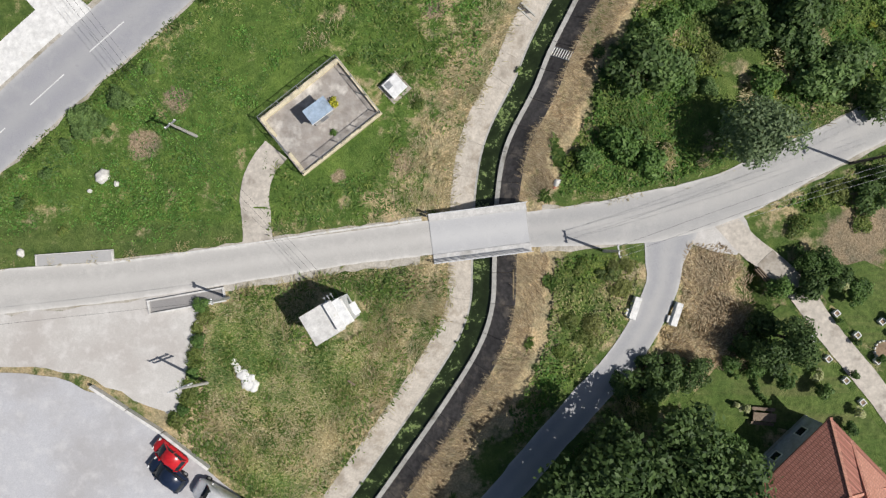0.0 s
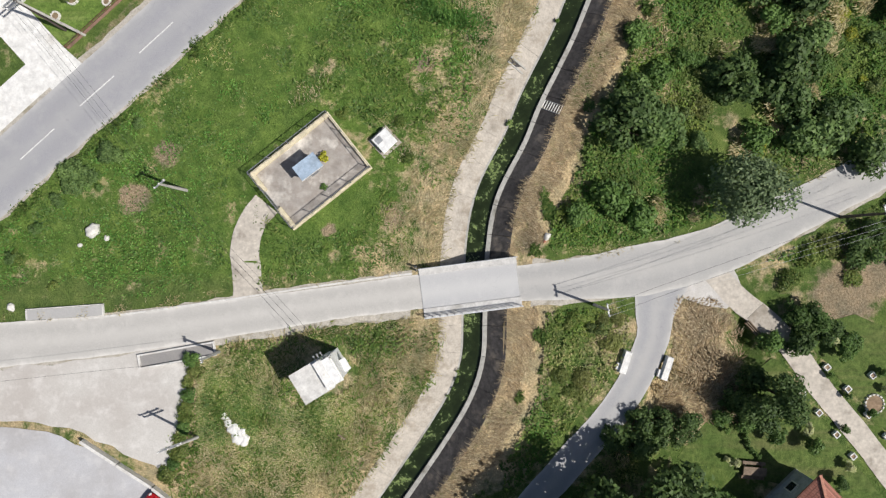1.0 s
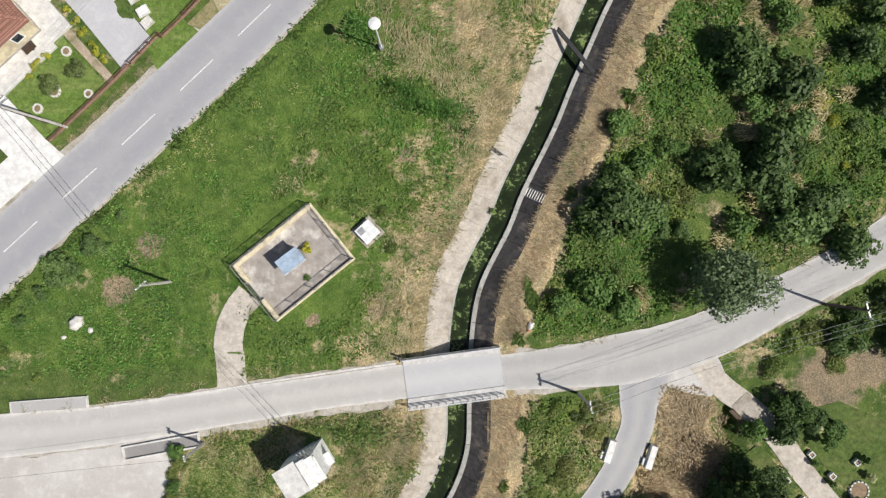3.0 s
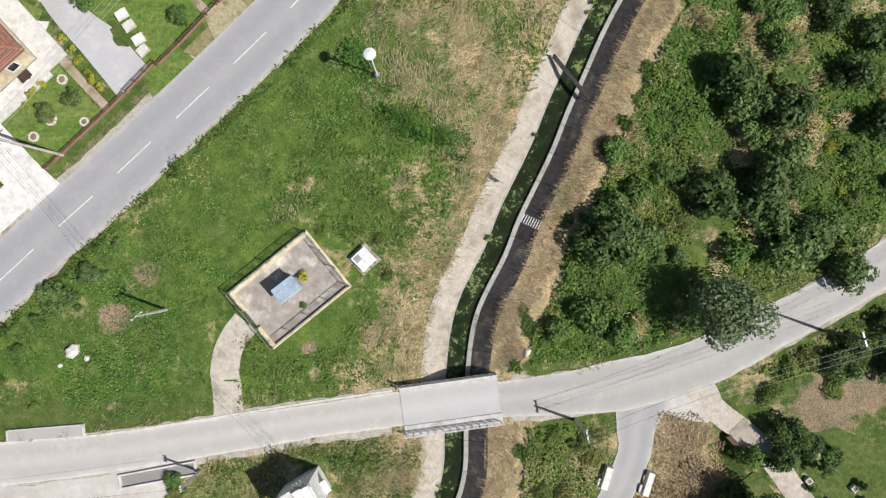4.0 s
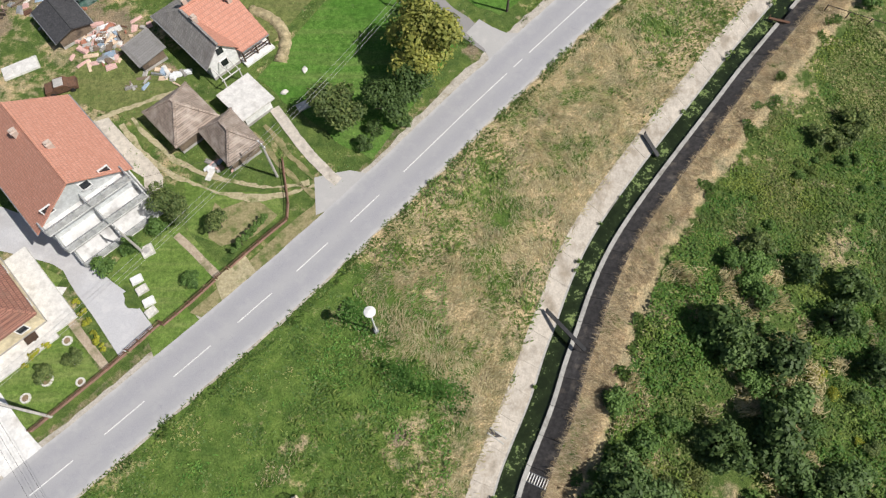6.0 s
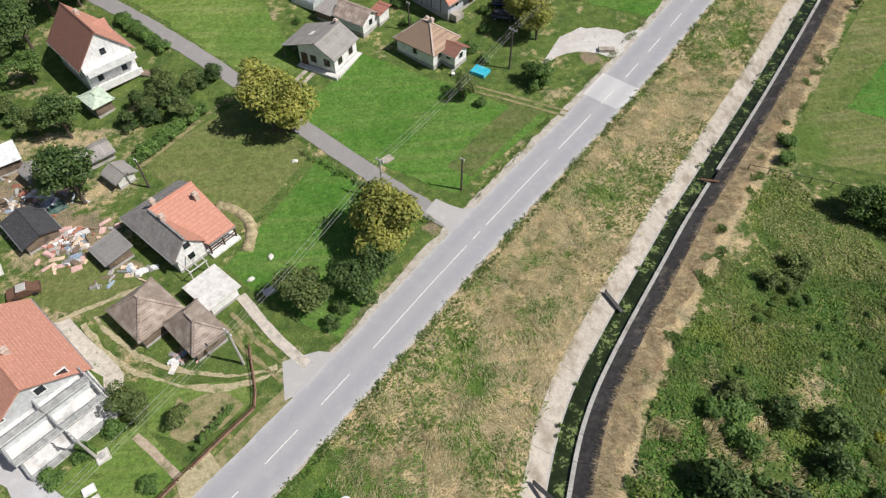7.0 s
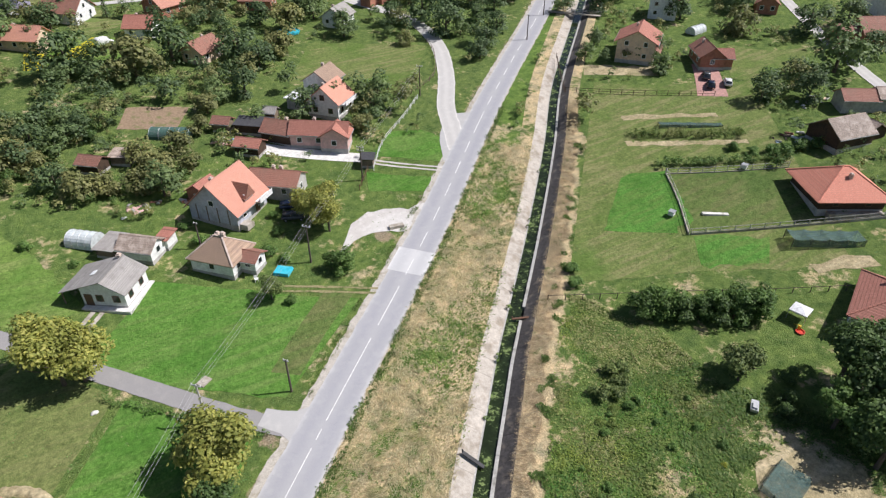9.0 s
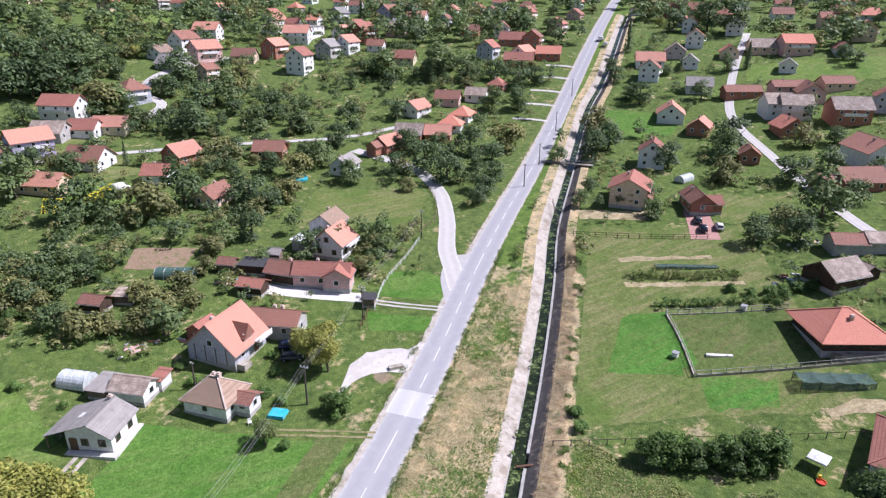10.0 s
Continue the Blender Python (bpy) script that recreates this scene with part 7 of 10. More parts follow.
cable(pb, Vector((46.0, 9.0, 6.5)), (-0.5, 0.0, 0.5), ab, 0.8, 0.01, material=M_cablepale, label="pale bare overhead wire")
cable(p1, Vector((-60, -9, 5)), (0,), a1, 0.8)
pg, ag = pole(-14.2, 51.2, 6.6, "pale concrete pole by the barn", 1.2, -47)
pl, al = pole(2.3, 73.8, 6.8, "concrete pole at the lane corner", 1.4, -47)
pe, ae = pole(23.8, 98.3, 7.0, "tarred timber pole beside the yard", 1.4, -47, M_woodpole)
pf, af = pole(40.3, 115.7, 7.0, "concrete pole at the farm fence", 1.4, -47, M_woodpole, arms=2)
pn, an = pole(64.7, 139.1, 7.0, "concrete pole by the village lane", 1.4, -47, M_woodpole)
pole(-27.5, 42.5, 6.0, "slim pole in the front garden", 1.2, -47, M_pole)
for a, b in ((pw, pg), (pg, pl), (pl, pe), (pe, pf), (pf, pn)):
    cable(a, b, (-0.5, 0.1, 0.5), radians(-47), 0.7, material=M_cablepale, label="thin overhead wires along the road")
cable(pg, Vector((-31, 46, 7)), (0,), 0, 0.4)
cable(pe, Vector((16, 104, 4)), (0,), 0, 0.3)
for x, y, h in ((12.7, 74.0, 5.6), (9.0, 109.5, 5.0), (-14.0, 91.5, 6.0), (-28.7, 79.5, 5.0), (118.5, 165.5, 6.5), (104, 153.0, 6.5), (144, 190, 7), (173, 217, 7)):
    pole(x, y, h, "thin dark post beside the road", 0.7, -47, M_woodpole, name="lamp_post")
lamp = thing("street_lamp", on_land(-3.0, 33.3, 115), "white pole with large round white lamp head", "street lamp")
part("shaft", Shape().tube([(0, 0, -0.4), (0, 0, 6.3), (0.25, 0, 6.7)], [0.09, 0.07, 0.06], 8), M_white, lamp)
part("lamp_head", Shape().lathe([(0.12, 6.95), (0.5, 6.82), (0.56, 6.74), (0.5, 6.68), (0.1, 6.62)], 20), M_white, lamp)
part("base_box", Shape().box(-0.22, -0.2, -0.05, 0.22, 0.2, 0.7), M_metal, lamp)


# ---- vehicles ----
def loft(stations, r=0.16):
    """A rounded body through stations (along, half width, bottom, top)."""
    sh, n = Shape(), 8
    for x, w, z0, z1 in stations:
        c = min(r, w * 0.5, (z1 - z0) * 0.45)
        sh.v += [(x, -w, z0 + c), (x, -w + c, z0), (x, w - c, z0), (x, w, z0 + c), (x, w, z1 - c), (x, w - c, z1), (x, -w + c, z1), (x, -w, z1 - c)]
    m = len(stations)
    sh.f += [(i * n + k, i * n + (k + 1) % n, (i + 1) * n + (k + 1) % n, (i + 1) * n + k) for i in range(m - 1) for k in range(n)]
    sh.f += [tuple(range(n)), tuple((m - 1) * n + k for k in reversed(range(n)))]
    return sh


def car(x, y, turn, paint, label, long=4.2, wide=1.72, high=1.45, van=False):
    th = thing("van" if van else "car", on_land(x, y, turn, 0.05), label, "van" if van else "car", "parked cars")
    L, W = long / 2, wide / 2
    if van:
        part("body", loft([(-L, W * 0.86, 0.4, 1.9), (-L + 0.14, W, 0.3, 2.08), (-0.2 * L, W, 0.3, 2.15), (L - 1.75, W * 0.97, 0.3, 2.08), (L - 1.0, W * 0.95, 0.3, 1.25), (L - 0.35, W * 0.9, 0.3, 0.98), (L - 0.06, W * 0.72, 0.36, 0.8), (L, W * 0.5, 0.42, 0.7)], 0.24), paint, th, smooth=True)
        part("windscreen", loft([(L - 1.74, W * 0.84, 1.85, 2.05), (L - 1.36, W * 0.87, 1.35, 1.72), (L - 1.02, W * 0.84, 1.18, 1.3)], 0.03), M_glass, th)
        part("roof_rib", Shape().beam((-L + 0.4, -0.45, 2.15), (L - 2.0, -0.45, 2.15), 0.06, 0.05).beam((-L + 0.4, 0.45, 2.15), (L - 2.0, 0.45, 2.15), 0.06, 0.05), paint, th)
    else:
        part("body", loft([(-L, W * 0.7, 0.4, 0.72), (-L + 0.12, W * 0.9, 0.32, 0.86), (-L + 0.5, W * 0.98, 0.26, 0.93), (0, W, 0.22, 0.95), (L - 1.15, W * 0.98, 0.25, 0.93), (L - 0.5, W * 0.93, 0.28, 0.84), (L - 0.12, W * 0.78, 0.34, 0.7), (L, W * 0.55, 0.4, 0.6)]), paint, th, smooth=True)
        part("cabin_glass", loft([(-L + 0.12, W * 0.78, 0.8, 0.94), (-L + 0.45, W * 0.8, 0.8, high - 0.08), (-0.15 * L, W * 0.82, 0.8, high - 0.04), (0.22 * L, W * 0.78, 0.8, high - 0.09), (0.22 * L + 0.7, W * 0.84, 0.8, 0.94)], 0.14), M_glass, th, smooth=True)
        part("roof", loft([(-L + 0.4, W * 0.7, high - 0.14, high - 0.05), (-0.15 * L, W * 0.78, high - 0.12, high), (0.22 * L + 0.05, W * 0.72, high - 0.15, high - 0.06)], 0.05), paint, th, smooth=True)
        for sy in (-1, 1):
            for x0, z0, x1, z1 in ((-L + 0.14, 0.92, -L + 0.47, high - 0.08), (-0.2 * L, 0.93, -0.18 * L, high - 0.03), (0.22 * L + 0.68, 0.93, 0.22 * L, high - 0.09)):
                part("pillar", Shape().beam((x0, sy * W * 0.83, z0), (x1, sy * W * 0.76, z1), 0.08), paint, th)
    for sy in (-1, 1):
        part("mirror", loft([(L - 1.52, 0.06, 0.94, 1.04), (L - 1.42, 0.09, 0.92, 1.08), (L - 1.36, 0.06, 0.94, 1.04)], 0.03), paint, th, at=pose(0, sy * (W + 0.06), 0))
        part("headlight", Shape().box(L - 0.3, sy * W * 0.62 - 0.14, 0.62, L - 0.1, sy * W * 0.62 + 0.14, 0.74, 0.02), M_frame, th)
    tyre = Shape().prism([(0.31 * math.cos(k * math.pi / 8), 0.31 + 0.31 * math.sin(k * math.pi / 8)) for k in range(16)], -0.1, 0.1, "y").mesh("tyre", M_tyre)
    rim = Shape().prism([(0.18 * math.cos(k * math.pi / 5), 0.31 + 0.18 * math.sin(k * math.pi / 5)) for k in range(10)], -0.115, 0.115, "y").mesh("rim", M_metal)
    for sx in (-L + 0.75, L - 0.8):
        for sy in (-W + 0.06, W - 0.06):
            wh = part("wheel", tyre, None, th, at=pose(sx, sy, 0))
            part("rim", rim, None, wh)


car(-25.9, -19.6, 140, M_carred, "red hatchback parked on the yard", 3.6, 1.6)
car(-26.1, -21.5, 142, M_carblue, "dark blue car parked beside the red one", 4.1)
car(-20.6, -24.2, 150, M_carwhite, "white panel van parked on the yard", 6.6, 2.1, van=True)
car(25.0, 110.4, -20, M_cargrey, "dark grey car under the yellow tree", 4.2)
car(25.6, 113.6, -15, M_carblue, "dark car parked under the tree", 4.2)
car(123.6, 108.0, 45, M_carblue, "dark car parked on the paved drive", 4.0)
car(127.4, 106.6, 45, M_carwhite, "white car on the paved drive", 4.0)
car(126.2, 111.8, 45, M_cargrey, "dark car beside the farmhouse", 4.0)
car(5.0, 197.0, 30, M_carwhite, "white van in a far garden", 4.6, 1.9, van=True)
car(236, 272, 43, M_carwhite, "white lorry by the far bend", 6.0, 2.2, van=True)
car(230, 262, 43, M_carwhite, "white van by the far bend", 5.0, 2.0, van=True)
car(179, 103, -30, M_carwhite, "white car in a far yard", 4.0)
car(160, 99, 60, M_cargrey, "grey car on the far lane", 4.0)


# ---- fences ----
def fence(points, label, post_gap=2.0, h=1.0, material=None, rails=2, wall=0.0, wall_mat=None, name="fence"):
    th = thing(name, pose(0, 0, 0), label, "fence", "fences")
    q, _, along = curve_through(points, post_gap)
    post = Shape().box(-0.05, -0.05, -0.2, 0.05, 0.05, h).mesh("post", material or M_wood)
    for i, p in enumerate(q):
        z = float(land(*p))
        part("post", post, None, th, at=pose(p[0], p[1], z))
        if i:
            a, b = (*q[i - 1], float(land(*q[i - 1]))), (*p, z)
            for k in range(rails):
                o = h * (0.92 - 0.45 * k)
                part("rail", Shape().beam((a[0], a[1], a[2] + o), (b[0], b[1], b[2] + o), 0.05, 0.07), material or M_wood, th)
            if wall:
                part("base_wall", Shape().beam((a[0], a[1], a[2] + wall / 2 - 0.1), (b[0], b[1], b[2] + wall / 2 - 0.1), 0.15, wall + 0.2), wall_mat or M_conc, th)


M_fencerust = surface("red_brown_fence_wall", (0.27, 0.165, 0.125), (0.36, 0.225, 0.175), (0.22, 0.15, 0.11), 6.0, 0.8, 0.9, world_space=True)
fence([(-35.0, 24.6), (-29.4, 29.8), (-27.4, 31.8)], "low red-brown wall with iron rails", 1.8, 0.75, M_rust, 2, 0.35, M_fencerust)
fence([(-27.2, 32.0), (-24.4, 34.8)], "sliding red-brown iron gate", 1.4, 0.9, M_rust, 2, 0.15, M_fencerust, name="gate")
fence([(-24.2, 34.5), (-22.3, 36.3), (-19.6, 39.1)], "low red-brown wall with iron rails", 1.8, 0.75, M_rust, 2, 0.25, M_fencerust)
fence([(-19.4, 39.3), (-18.4, 40.3)], "narrow rusty garden gate", 1.0, 0.9, M_rust, 3, name="gate")
fence([(-18.2, 40.5), (-15.8, 42.9), (-12.75, 45.8)], "low red-brown wall with iron rails", 1.8, 0.75, M_rust, 2, 0.25, M_fencerust)
fence([(-12.7, 46.0), (-12.7, 47.7), (-13.4, 51.4), (-13.7, 53.2)], "low red-brown wall with iron rails", 1.8, 0.75, M_rust, 2, 0.2, M_fencerust)
fence([(81.8, 73.4), (87.0, 81.0), (91.0, 88.2)], "grey concrete post fence round a lawn", 2.2, 1.3, M_pole, 2, 0.35)
fence([(91.0, 88.4), (101.0, 82.5), (111.0, 77.2)], "grey concrete post fence round a lawn", 2.4, 1.3, M_pole, 2, 0.2)
fence([(82.0, 73.2), (93.0, 67.6), (103.0, 62.6), (113, 57.5)], "grey concrete post fence with low wall", 2.4, 1.3, M_pole, 2, 0.4)
fence([(52.0, 72.6), (69.4, 63.6), (84.0, 55.4), (98, 47.5)], "thin wire fence on timber posts", 2.6, 1.1, M_woodpole, 1)
fence([(94.5, 124.0), (108.0, 113.6), (121.0, 104.5)], "dark timber boundary fence", 2.5, 1.2, M_darkwoodshade, 3)
fence([(94.5, 124.4), (99, 132), (104, 140)], "dark timber boundary fence", 2.5, 1.2, M_darkwoodshade, 3)
fence([(43.5, 117.6), (49.0, 125.2), (57.0, 132.0), (63.5, 138.0)], "white post fence along the plot", 2.2, 1.1, M_white, 2)
fence([(38.6, 113.0), (42.5, 118.0)], "rusty wire fence by the yard", 1.8, 1.2, M_rust, 2)
fence([(63.5, 141), (72, 146), (78, 157), (80, 165)], "timber fence along the village lane", 2.4, 1.1, M_wood, 2)

# ---- garden things ----
for x, y in ((37.4, -10.6), (39.1, -12.7), (40.7, -14.8), (35.8, -8.7), (40.2, -8.3), (42.2, -10.8), (44.0, -12.9), (38.2, -6.2), (42.6, -7.0)):
    pl_ = thing("planter", pose(x, y, 0.03, 0, 0, 40), "square white concrete planter on the lawn", "planter", "garden planters")
    part("rim", Shape().box(-0.28, -0.28, 0, 0.28, -0.2, 0.4).box(-0.28, 0.2, 0, 0.28, 0.28, 0.4).box(-0.28, -0.2, 0, -0.2, 0.2, 0.4).box(0.2, -0.2, 0, 0.28, 0.2, 0.4), M_white, pl_)
    part("soil", Shape().box(-0.2, -0.2, 0, 0.2, 0.2, 0.32), M_tilled, pl_)
for x, y, r in ((42.9, -9.8, 0.9), (-34.6, 29.4, 0.55), (-36.2, 27.7, 0.4), (-31.3, 29.1, 0.35), (-32.2, 31.3, 0.35), (-33.4, 33.2, 0.4)):
    rg = thing("flower_ring", pose(x, y, 0.03), "round stone-edged flower bed on the lawn", "flower bed", "flower beds")
    for k in range(int(12 * r + 5)):
        a = 2 * math.pi * k / int(12 * r + 5)
        part("edging_stone", Shape().box(-0.14, -0.1, 0, 0.14, 0.1, 0.2, 0.03), M_stone, rg, at=pose(r * math.cos(a), r * math.sin(a), 0, 0, 0, math.degrees(a) + 90))
    part("soil", Shape().lathe([(r, 0.0), (r * 0.96, 0.1), (0.05, 0.14)], 14), M_tilled, rg)
bench = thing("garden_table", pose(31.0, -16.1, 0.03, 0, 0, -5), "weathered wooden garden table with benches", "table")
part("top", Shape().box(-1.1, -0.4, 0.7, 1.1, 0.4, 0.76), M_wood, bench)
for y in (-0.7, 0.7):
    part("seat", Shape().box(-1.1, y - 0.15, 0.4, 1.1, y + 0.15, 0.45), M_wood, bench)
for x in (-0.8, 0.8):
    part("leg", Shape().box(x - 0.06, -0.8, 0, x + 0.06, 0.8, 0.4).box(x - 0.06, -0.1, 0.4, x + 0.06, 0.1, 0.7), M_wood, bench)
wellp = thing("garden_well", pose(-27.0, 42.6, 0.03, 0, 0, 30), "square stone well head in the garden", "well")
part("slab", Shape().box(-0.65, -0.65, 0, 0.65, 0.65, 0.3, 0.05), M_stone, wellp)
part("lid", Shape().lathe([(0.35, 0.3), (0.35, 0.42), (0.05, 0.46)], 12), M_greyplaster, wellp)
for k, (x, y, a) in enumerate(((-26.9, 38.3, 35), (-26.0, 37.0, 30), (-25.6, 35.9, 42), (-27.6, 39.4, 30))):
    st = thing("slab_stack", pose(x, y, 0.04, 0, 0, a), "stack of white concrete slabs by the drive", "slab stack", "slab stacks")
    for j in range(3):
        part("slab", Shape().box(-0.6 + 0.05 * j, -0.45, 0.14 * j, 0.6, 0.45 - 0.05 * j, 0.14 * j + 0.11), M_white if k % 2 else M_stone, st)
tb = thing("grave_slab", pose(-11.8, 60.4, 0.04, 0, 0, 30), "pale stone slab with rubble in the grass", "stone slab")
part("slab", Shape().box(-0.8, -0.5, 0, 0.8, 0.5, 0.25), M_stone, tb)
pad = solid("manhole", Shape().box(-0.8, -0.6, 0, 0.8, 0.6, 0.16).lathe([(0.32, 0.16), (0.3, 0.2), (0.02, 0.21)], 14), M_conc, on_land(3.3, 80.9, 35, 0.03), "square concrete manhole cover in the meadow", "manhole")
for x, y in ((-12.0, 65.6), (-14.2, 62.4), (-9.5, 82.0)):
    boulder(x, y, 0.45, "small heap of pale rubble on the lawn", M_stone, 0.5)
heap = curve_through([(-19.4, 75.0), (-17.4, 74.2), (-15.5, 72.4), (-14.6, 69.9), (-15.0, 66.8)], 0.35)
sh = Shape()
sh.tube([(p[0], p[1], -0.3 + 0.12 * noise.noise((p[0] * 2, p[1] * 2, 0))) for p in heap[0]], [0.78 + 0.34 * abs(noise.noise((p[0] * 3, p[1] * 3, 4))) for p in heap[0]], 10)
solid("earth_bank", sh, M_stubble, pose(0, 0, 0), "low curved bank of pale dug earth", "earth bank", smooth=True)


def hoop_tunnel(x, y, turn, w, d, h, material, label, name="greenhouse"):
    th = thing(name, on_land(x, y, turn), label, name, "garden tunnels")
    n = 12
    prof = [(d / 2 * math.cos(math.pi * k / n), h * math.sin(math.pi * k / n) ** 0.8 if 0 < k < n else 0.0) for k in range(n + 1)]
    part("cover", Shape().prism(prof, -w / 2, w / 2), material, th, smooth=False)
    for k in range(5):
        xx = -w / 2 + w * k / 4
        part("hoop", Shape().tube([(xx, a * 1.02, b * 1.02) for a, b in prof], 0.035, 5), M_metal, th)


hoop_tunnel(-7.3, 118.3, -40, 4.8, 3.6, 2.1, M_foil, "pale foil greenhouse tunnel beside the shed")
hoop_tunnel(11.4, 145.6, -30, 8.0, 3.6, 1.9, M_net, "long dark green shade tunnel in the garden")
def net_box(x, y, turn, w, d, h, label, posts=4):
    """Netting hung over rows of stakes, sagging between them."""
    th = thing("netting_tunnel", on_land(x, y, turn), label, "netting", "garden tunnels")
    n = posts * 4
    top = [(-w / 2 + w * k / n, h - 0.16 * abs(math.sin(math.pi * 4 * k / n)) * h) for k in range(n + 1)]
    sh = Shape()
    for (xa, za), (xb, zb) in zip(top, top[1:]):
        for y0, z0, y1, z1 in ((-d / 2, 0.05, -d / 2 + 0.12, 1), (-d / 2 + 0.12, 1, d / 2 - 0.12, 1), (d / 2 - 0.12, 1, d / 2, 0.05)):
            v = [(xa, y0, za if z0 == 1 else z0), (xb, y0, zb if z0 == 1 else z0), (xb, y1, zb if z1 == 1 else z1), (xa, y1, za if z1 == 1 else z1)]
            sh.add(v + [(a, b, c - 0.02) for a, b, c in v], [(0, 1, 2, 3), (7, 6, 5, 4), (0, 4, 5, 1), (2, 6, 7, 3)])
    part("net", sh, M_shadenet, th, "sagging open green net")
    for k in range(posts + 1):
        for y0 in (-d / 2 + 0.14, d / 2 - 0.14):
            part("stake", Shape().box(-w / 2 + w * k / posts - 0.04, y0 - 0.04, -0.3, -w / 2 + w * k / posts + 0.04, y0 + 0.04, h + 0.05), M_wood, th)


net_box(98.0, 60.2, -31, 11.5, 3.2, 1.5, "long dark green netting tunnel on the lawn")
net_box(107.0, 98.0, -31, 13, 1.6, 0.7, "low netted vegetable row", 6)
hoop_tunnel(145, 133, 10, 5.5, 3.0, 1.8, M_foil, "far pale greenhouse tunnel")
cage = thing("fruit_cage", on_land(55.6, 34.6, 14), "green netting stretched over a timber frame", "fruit cage")
part("net", Shape().prism([(-1.9, 0.1), (-1.6, 1.0), (0.2, 0.75), (1.6, 1.15), (1.9, 0.1)], -2.5, 2.5), M_shadenet, cage)
for x in (-2.4, 2.4):
    for y, z in ((-1.6, 1.1), (0.2, 0.85), (1.65, 1.25)):
        part("pole", Shape().box(x - 0.05, y - 0.05, 0, x + 0.05, y + 0.05, z), M_wood, cage)
tent = thing("canopy_tent", on_land(80.5, 51.4, 15, 0, 0.82), "white fabric garden canopy on four poles", "canopy")
part("canopy", Shape().add([(-1.5, -1.5, 2.1), (1.5, -1.5, 2.1), (1.5, 1.5, 2.1), (-1.5, 1.5, 2.1), (0, 0, 2.7), (-1.5, -1.5, 1.85), (1.5, -1.5, 1.85), (1.5, 1.5, 1.85), (-1.5, 1.5, 1.85)], [(0, 1, 4), (1, 2, 4), (2, 3, 4), (3, 0, 4), (5, 6, 1, 0), (6, 7, 2, 1), (7, 8, 3, 2), (8, 5, 0, 3)]), M_tarp, tent)
for x in (-1.45, 1.45):
    for y in (-1.45, 1.45):
        part("pole", Shape().box(x - 0.04, y - 0.04, 0, x + 0.04, y + 0.04, 2.1), M_metal, tent)
toy = thing("play_slide", on_land(78.4, 49.4, 30, 0, 0.75), "red and yellow plastic play slide", "toy")
part("pool", Shape().lathe([(0.8, 0), (0.85, 0.3), (0.7, 0.3), (0.65, 0.08)], 16), M_redplastic, toy)
part("slide", Shape().beam((0.8, 0.4, 1.0), (2.0, 1.0, 0.1), 0.5, 0.08).box(0.5, 0.1, 0, 0.9, 0.6, 1.0), M_yellowplastic, toy)
cart = thing("garden_cart", on_land(61.8, 43.6, 35), "grey metal cart standing in the grass", "cart")
part("tray", Shape().box(-0.9, -0.45, 0.35, 0.9, 0.45, 0.75, 0.0).box(-0.8, -0.35, 0.75, 0.2, 0.35, 1.0, 0.1), M_metal, cart)
for x in (-0.5, 0.5):
    part("wheel", Shape().prism([(x + 0.25 * math.cos(k * math.pi / 6), 0.25 + 0.25 * math.sin(k * math.pi / 6)) for k in range(12)], -0.5, -0.4, "y"), M_tyre, cart)
solid("pool_cover", Shape().box(-1.3, -1.1, 0, 1.3, 1.1, 0.5, 0.08), M_turq, on_land(19.1, 98.0, -39), "turquoise paddling pool in the yard", "pool")
solid("pool", Shape().lathe([(3.0, 0.0), (3.1, 0.5), (2.9, 0.5), (2.85, 0.4), (0.1, 0.4)], 20), M_turq, on_land(49.4, 187.2, 0), "round turquoise garden pool", "pool")
solid("garden_bed", Shape().box(-2.3, -0.4, 0, 2.3, 0.4, 0.25, 0.05), M_stone, on_land(89.5, 74.8, -33, 0.05), "long pale stone trough on the lawn", "trough")
for x, y in ((83.0, 78.6), (104.0, 81.4)):
    wb = thing("bee_box", on_land(x, y, 20), "small white box on legs", "box", "white boxes")
    part("box", Shape().box(-0.5, -0.45, 0.3, 0.5, 0.45, 1.0), M_white, wb)
    part("lid", Shape().box(-0.6, -0.55, 1.0, 0.6, 0.55, 1.1), M_metal, wb)
solid("culvert_slab", Shape().box(-1.3, -0.5, 0, 1.3, 0.5, 0.5, 0.04), M_conc, on_land(40.0, 100.2, -8), "pale concrete culvert slab by the yard", "culvert")
chairs = [(15.9, 101.5, 10), (16.8, 101.0, 60), (14.8, 97.8, 0)]
for x, y, a in chairs:
    gc = thing("garden_chair", on_land(x, y, a), "white plastic garden chair on the grass", "chair", "garden chairs")
    part("seat", Shape().box(-0.27, -0.27, 0.4, 0.27, 0.27, 0.46), M_white, gc)
    part("backrest", Shape().box(-0.27, 0.22, 0.46, 0.27, 0.28, 0.95), M_white, gc)
    for lx in (-0.24, 0.24):
        for ly in (-0.24, 0.24):
            part("leg", Shape().box(lx - 0.03, ly - 0.03, 0, lx + 0.03, ly + 0.03, 0.4), M_white, gc)
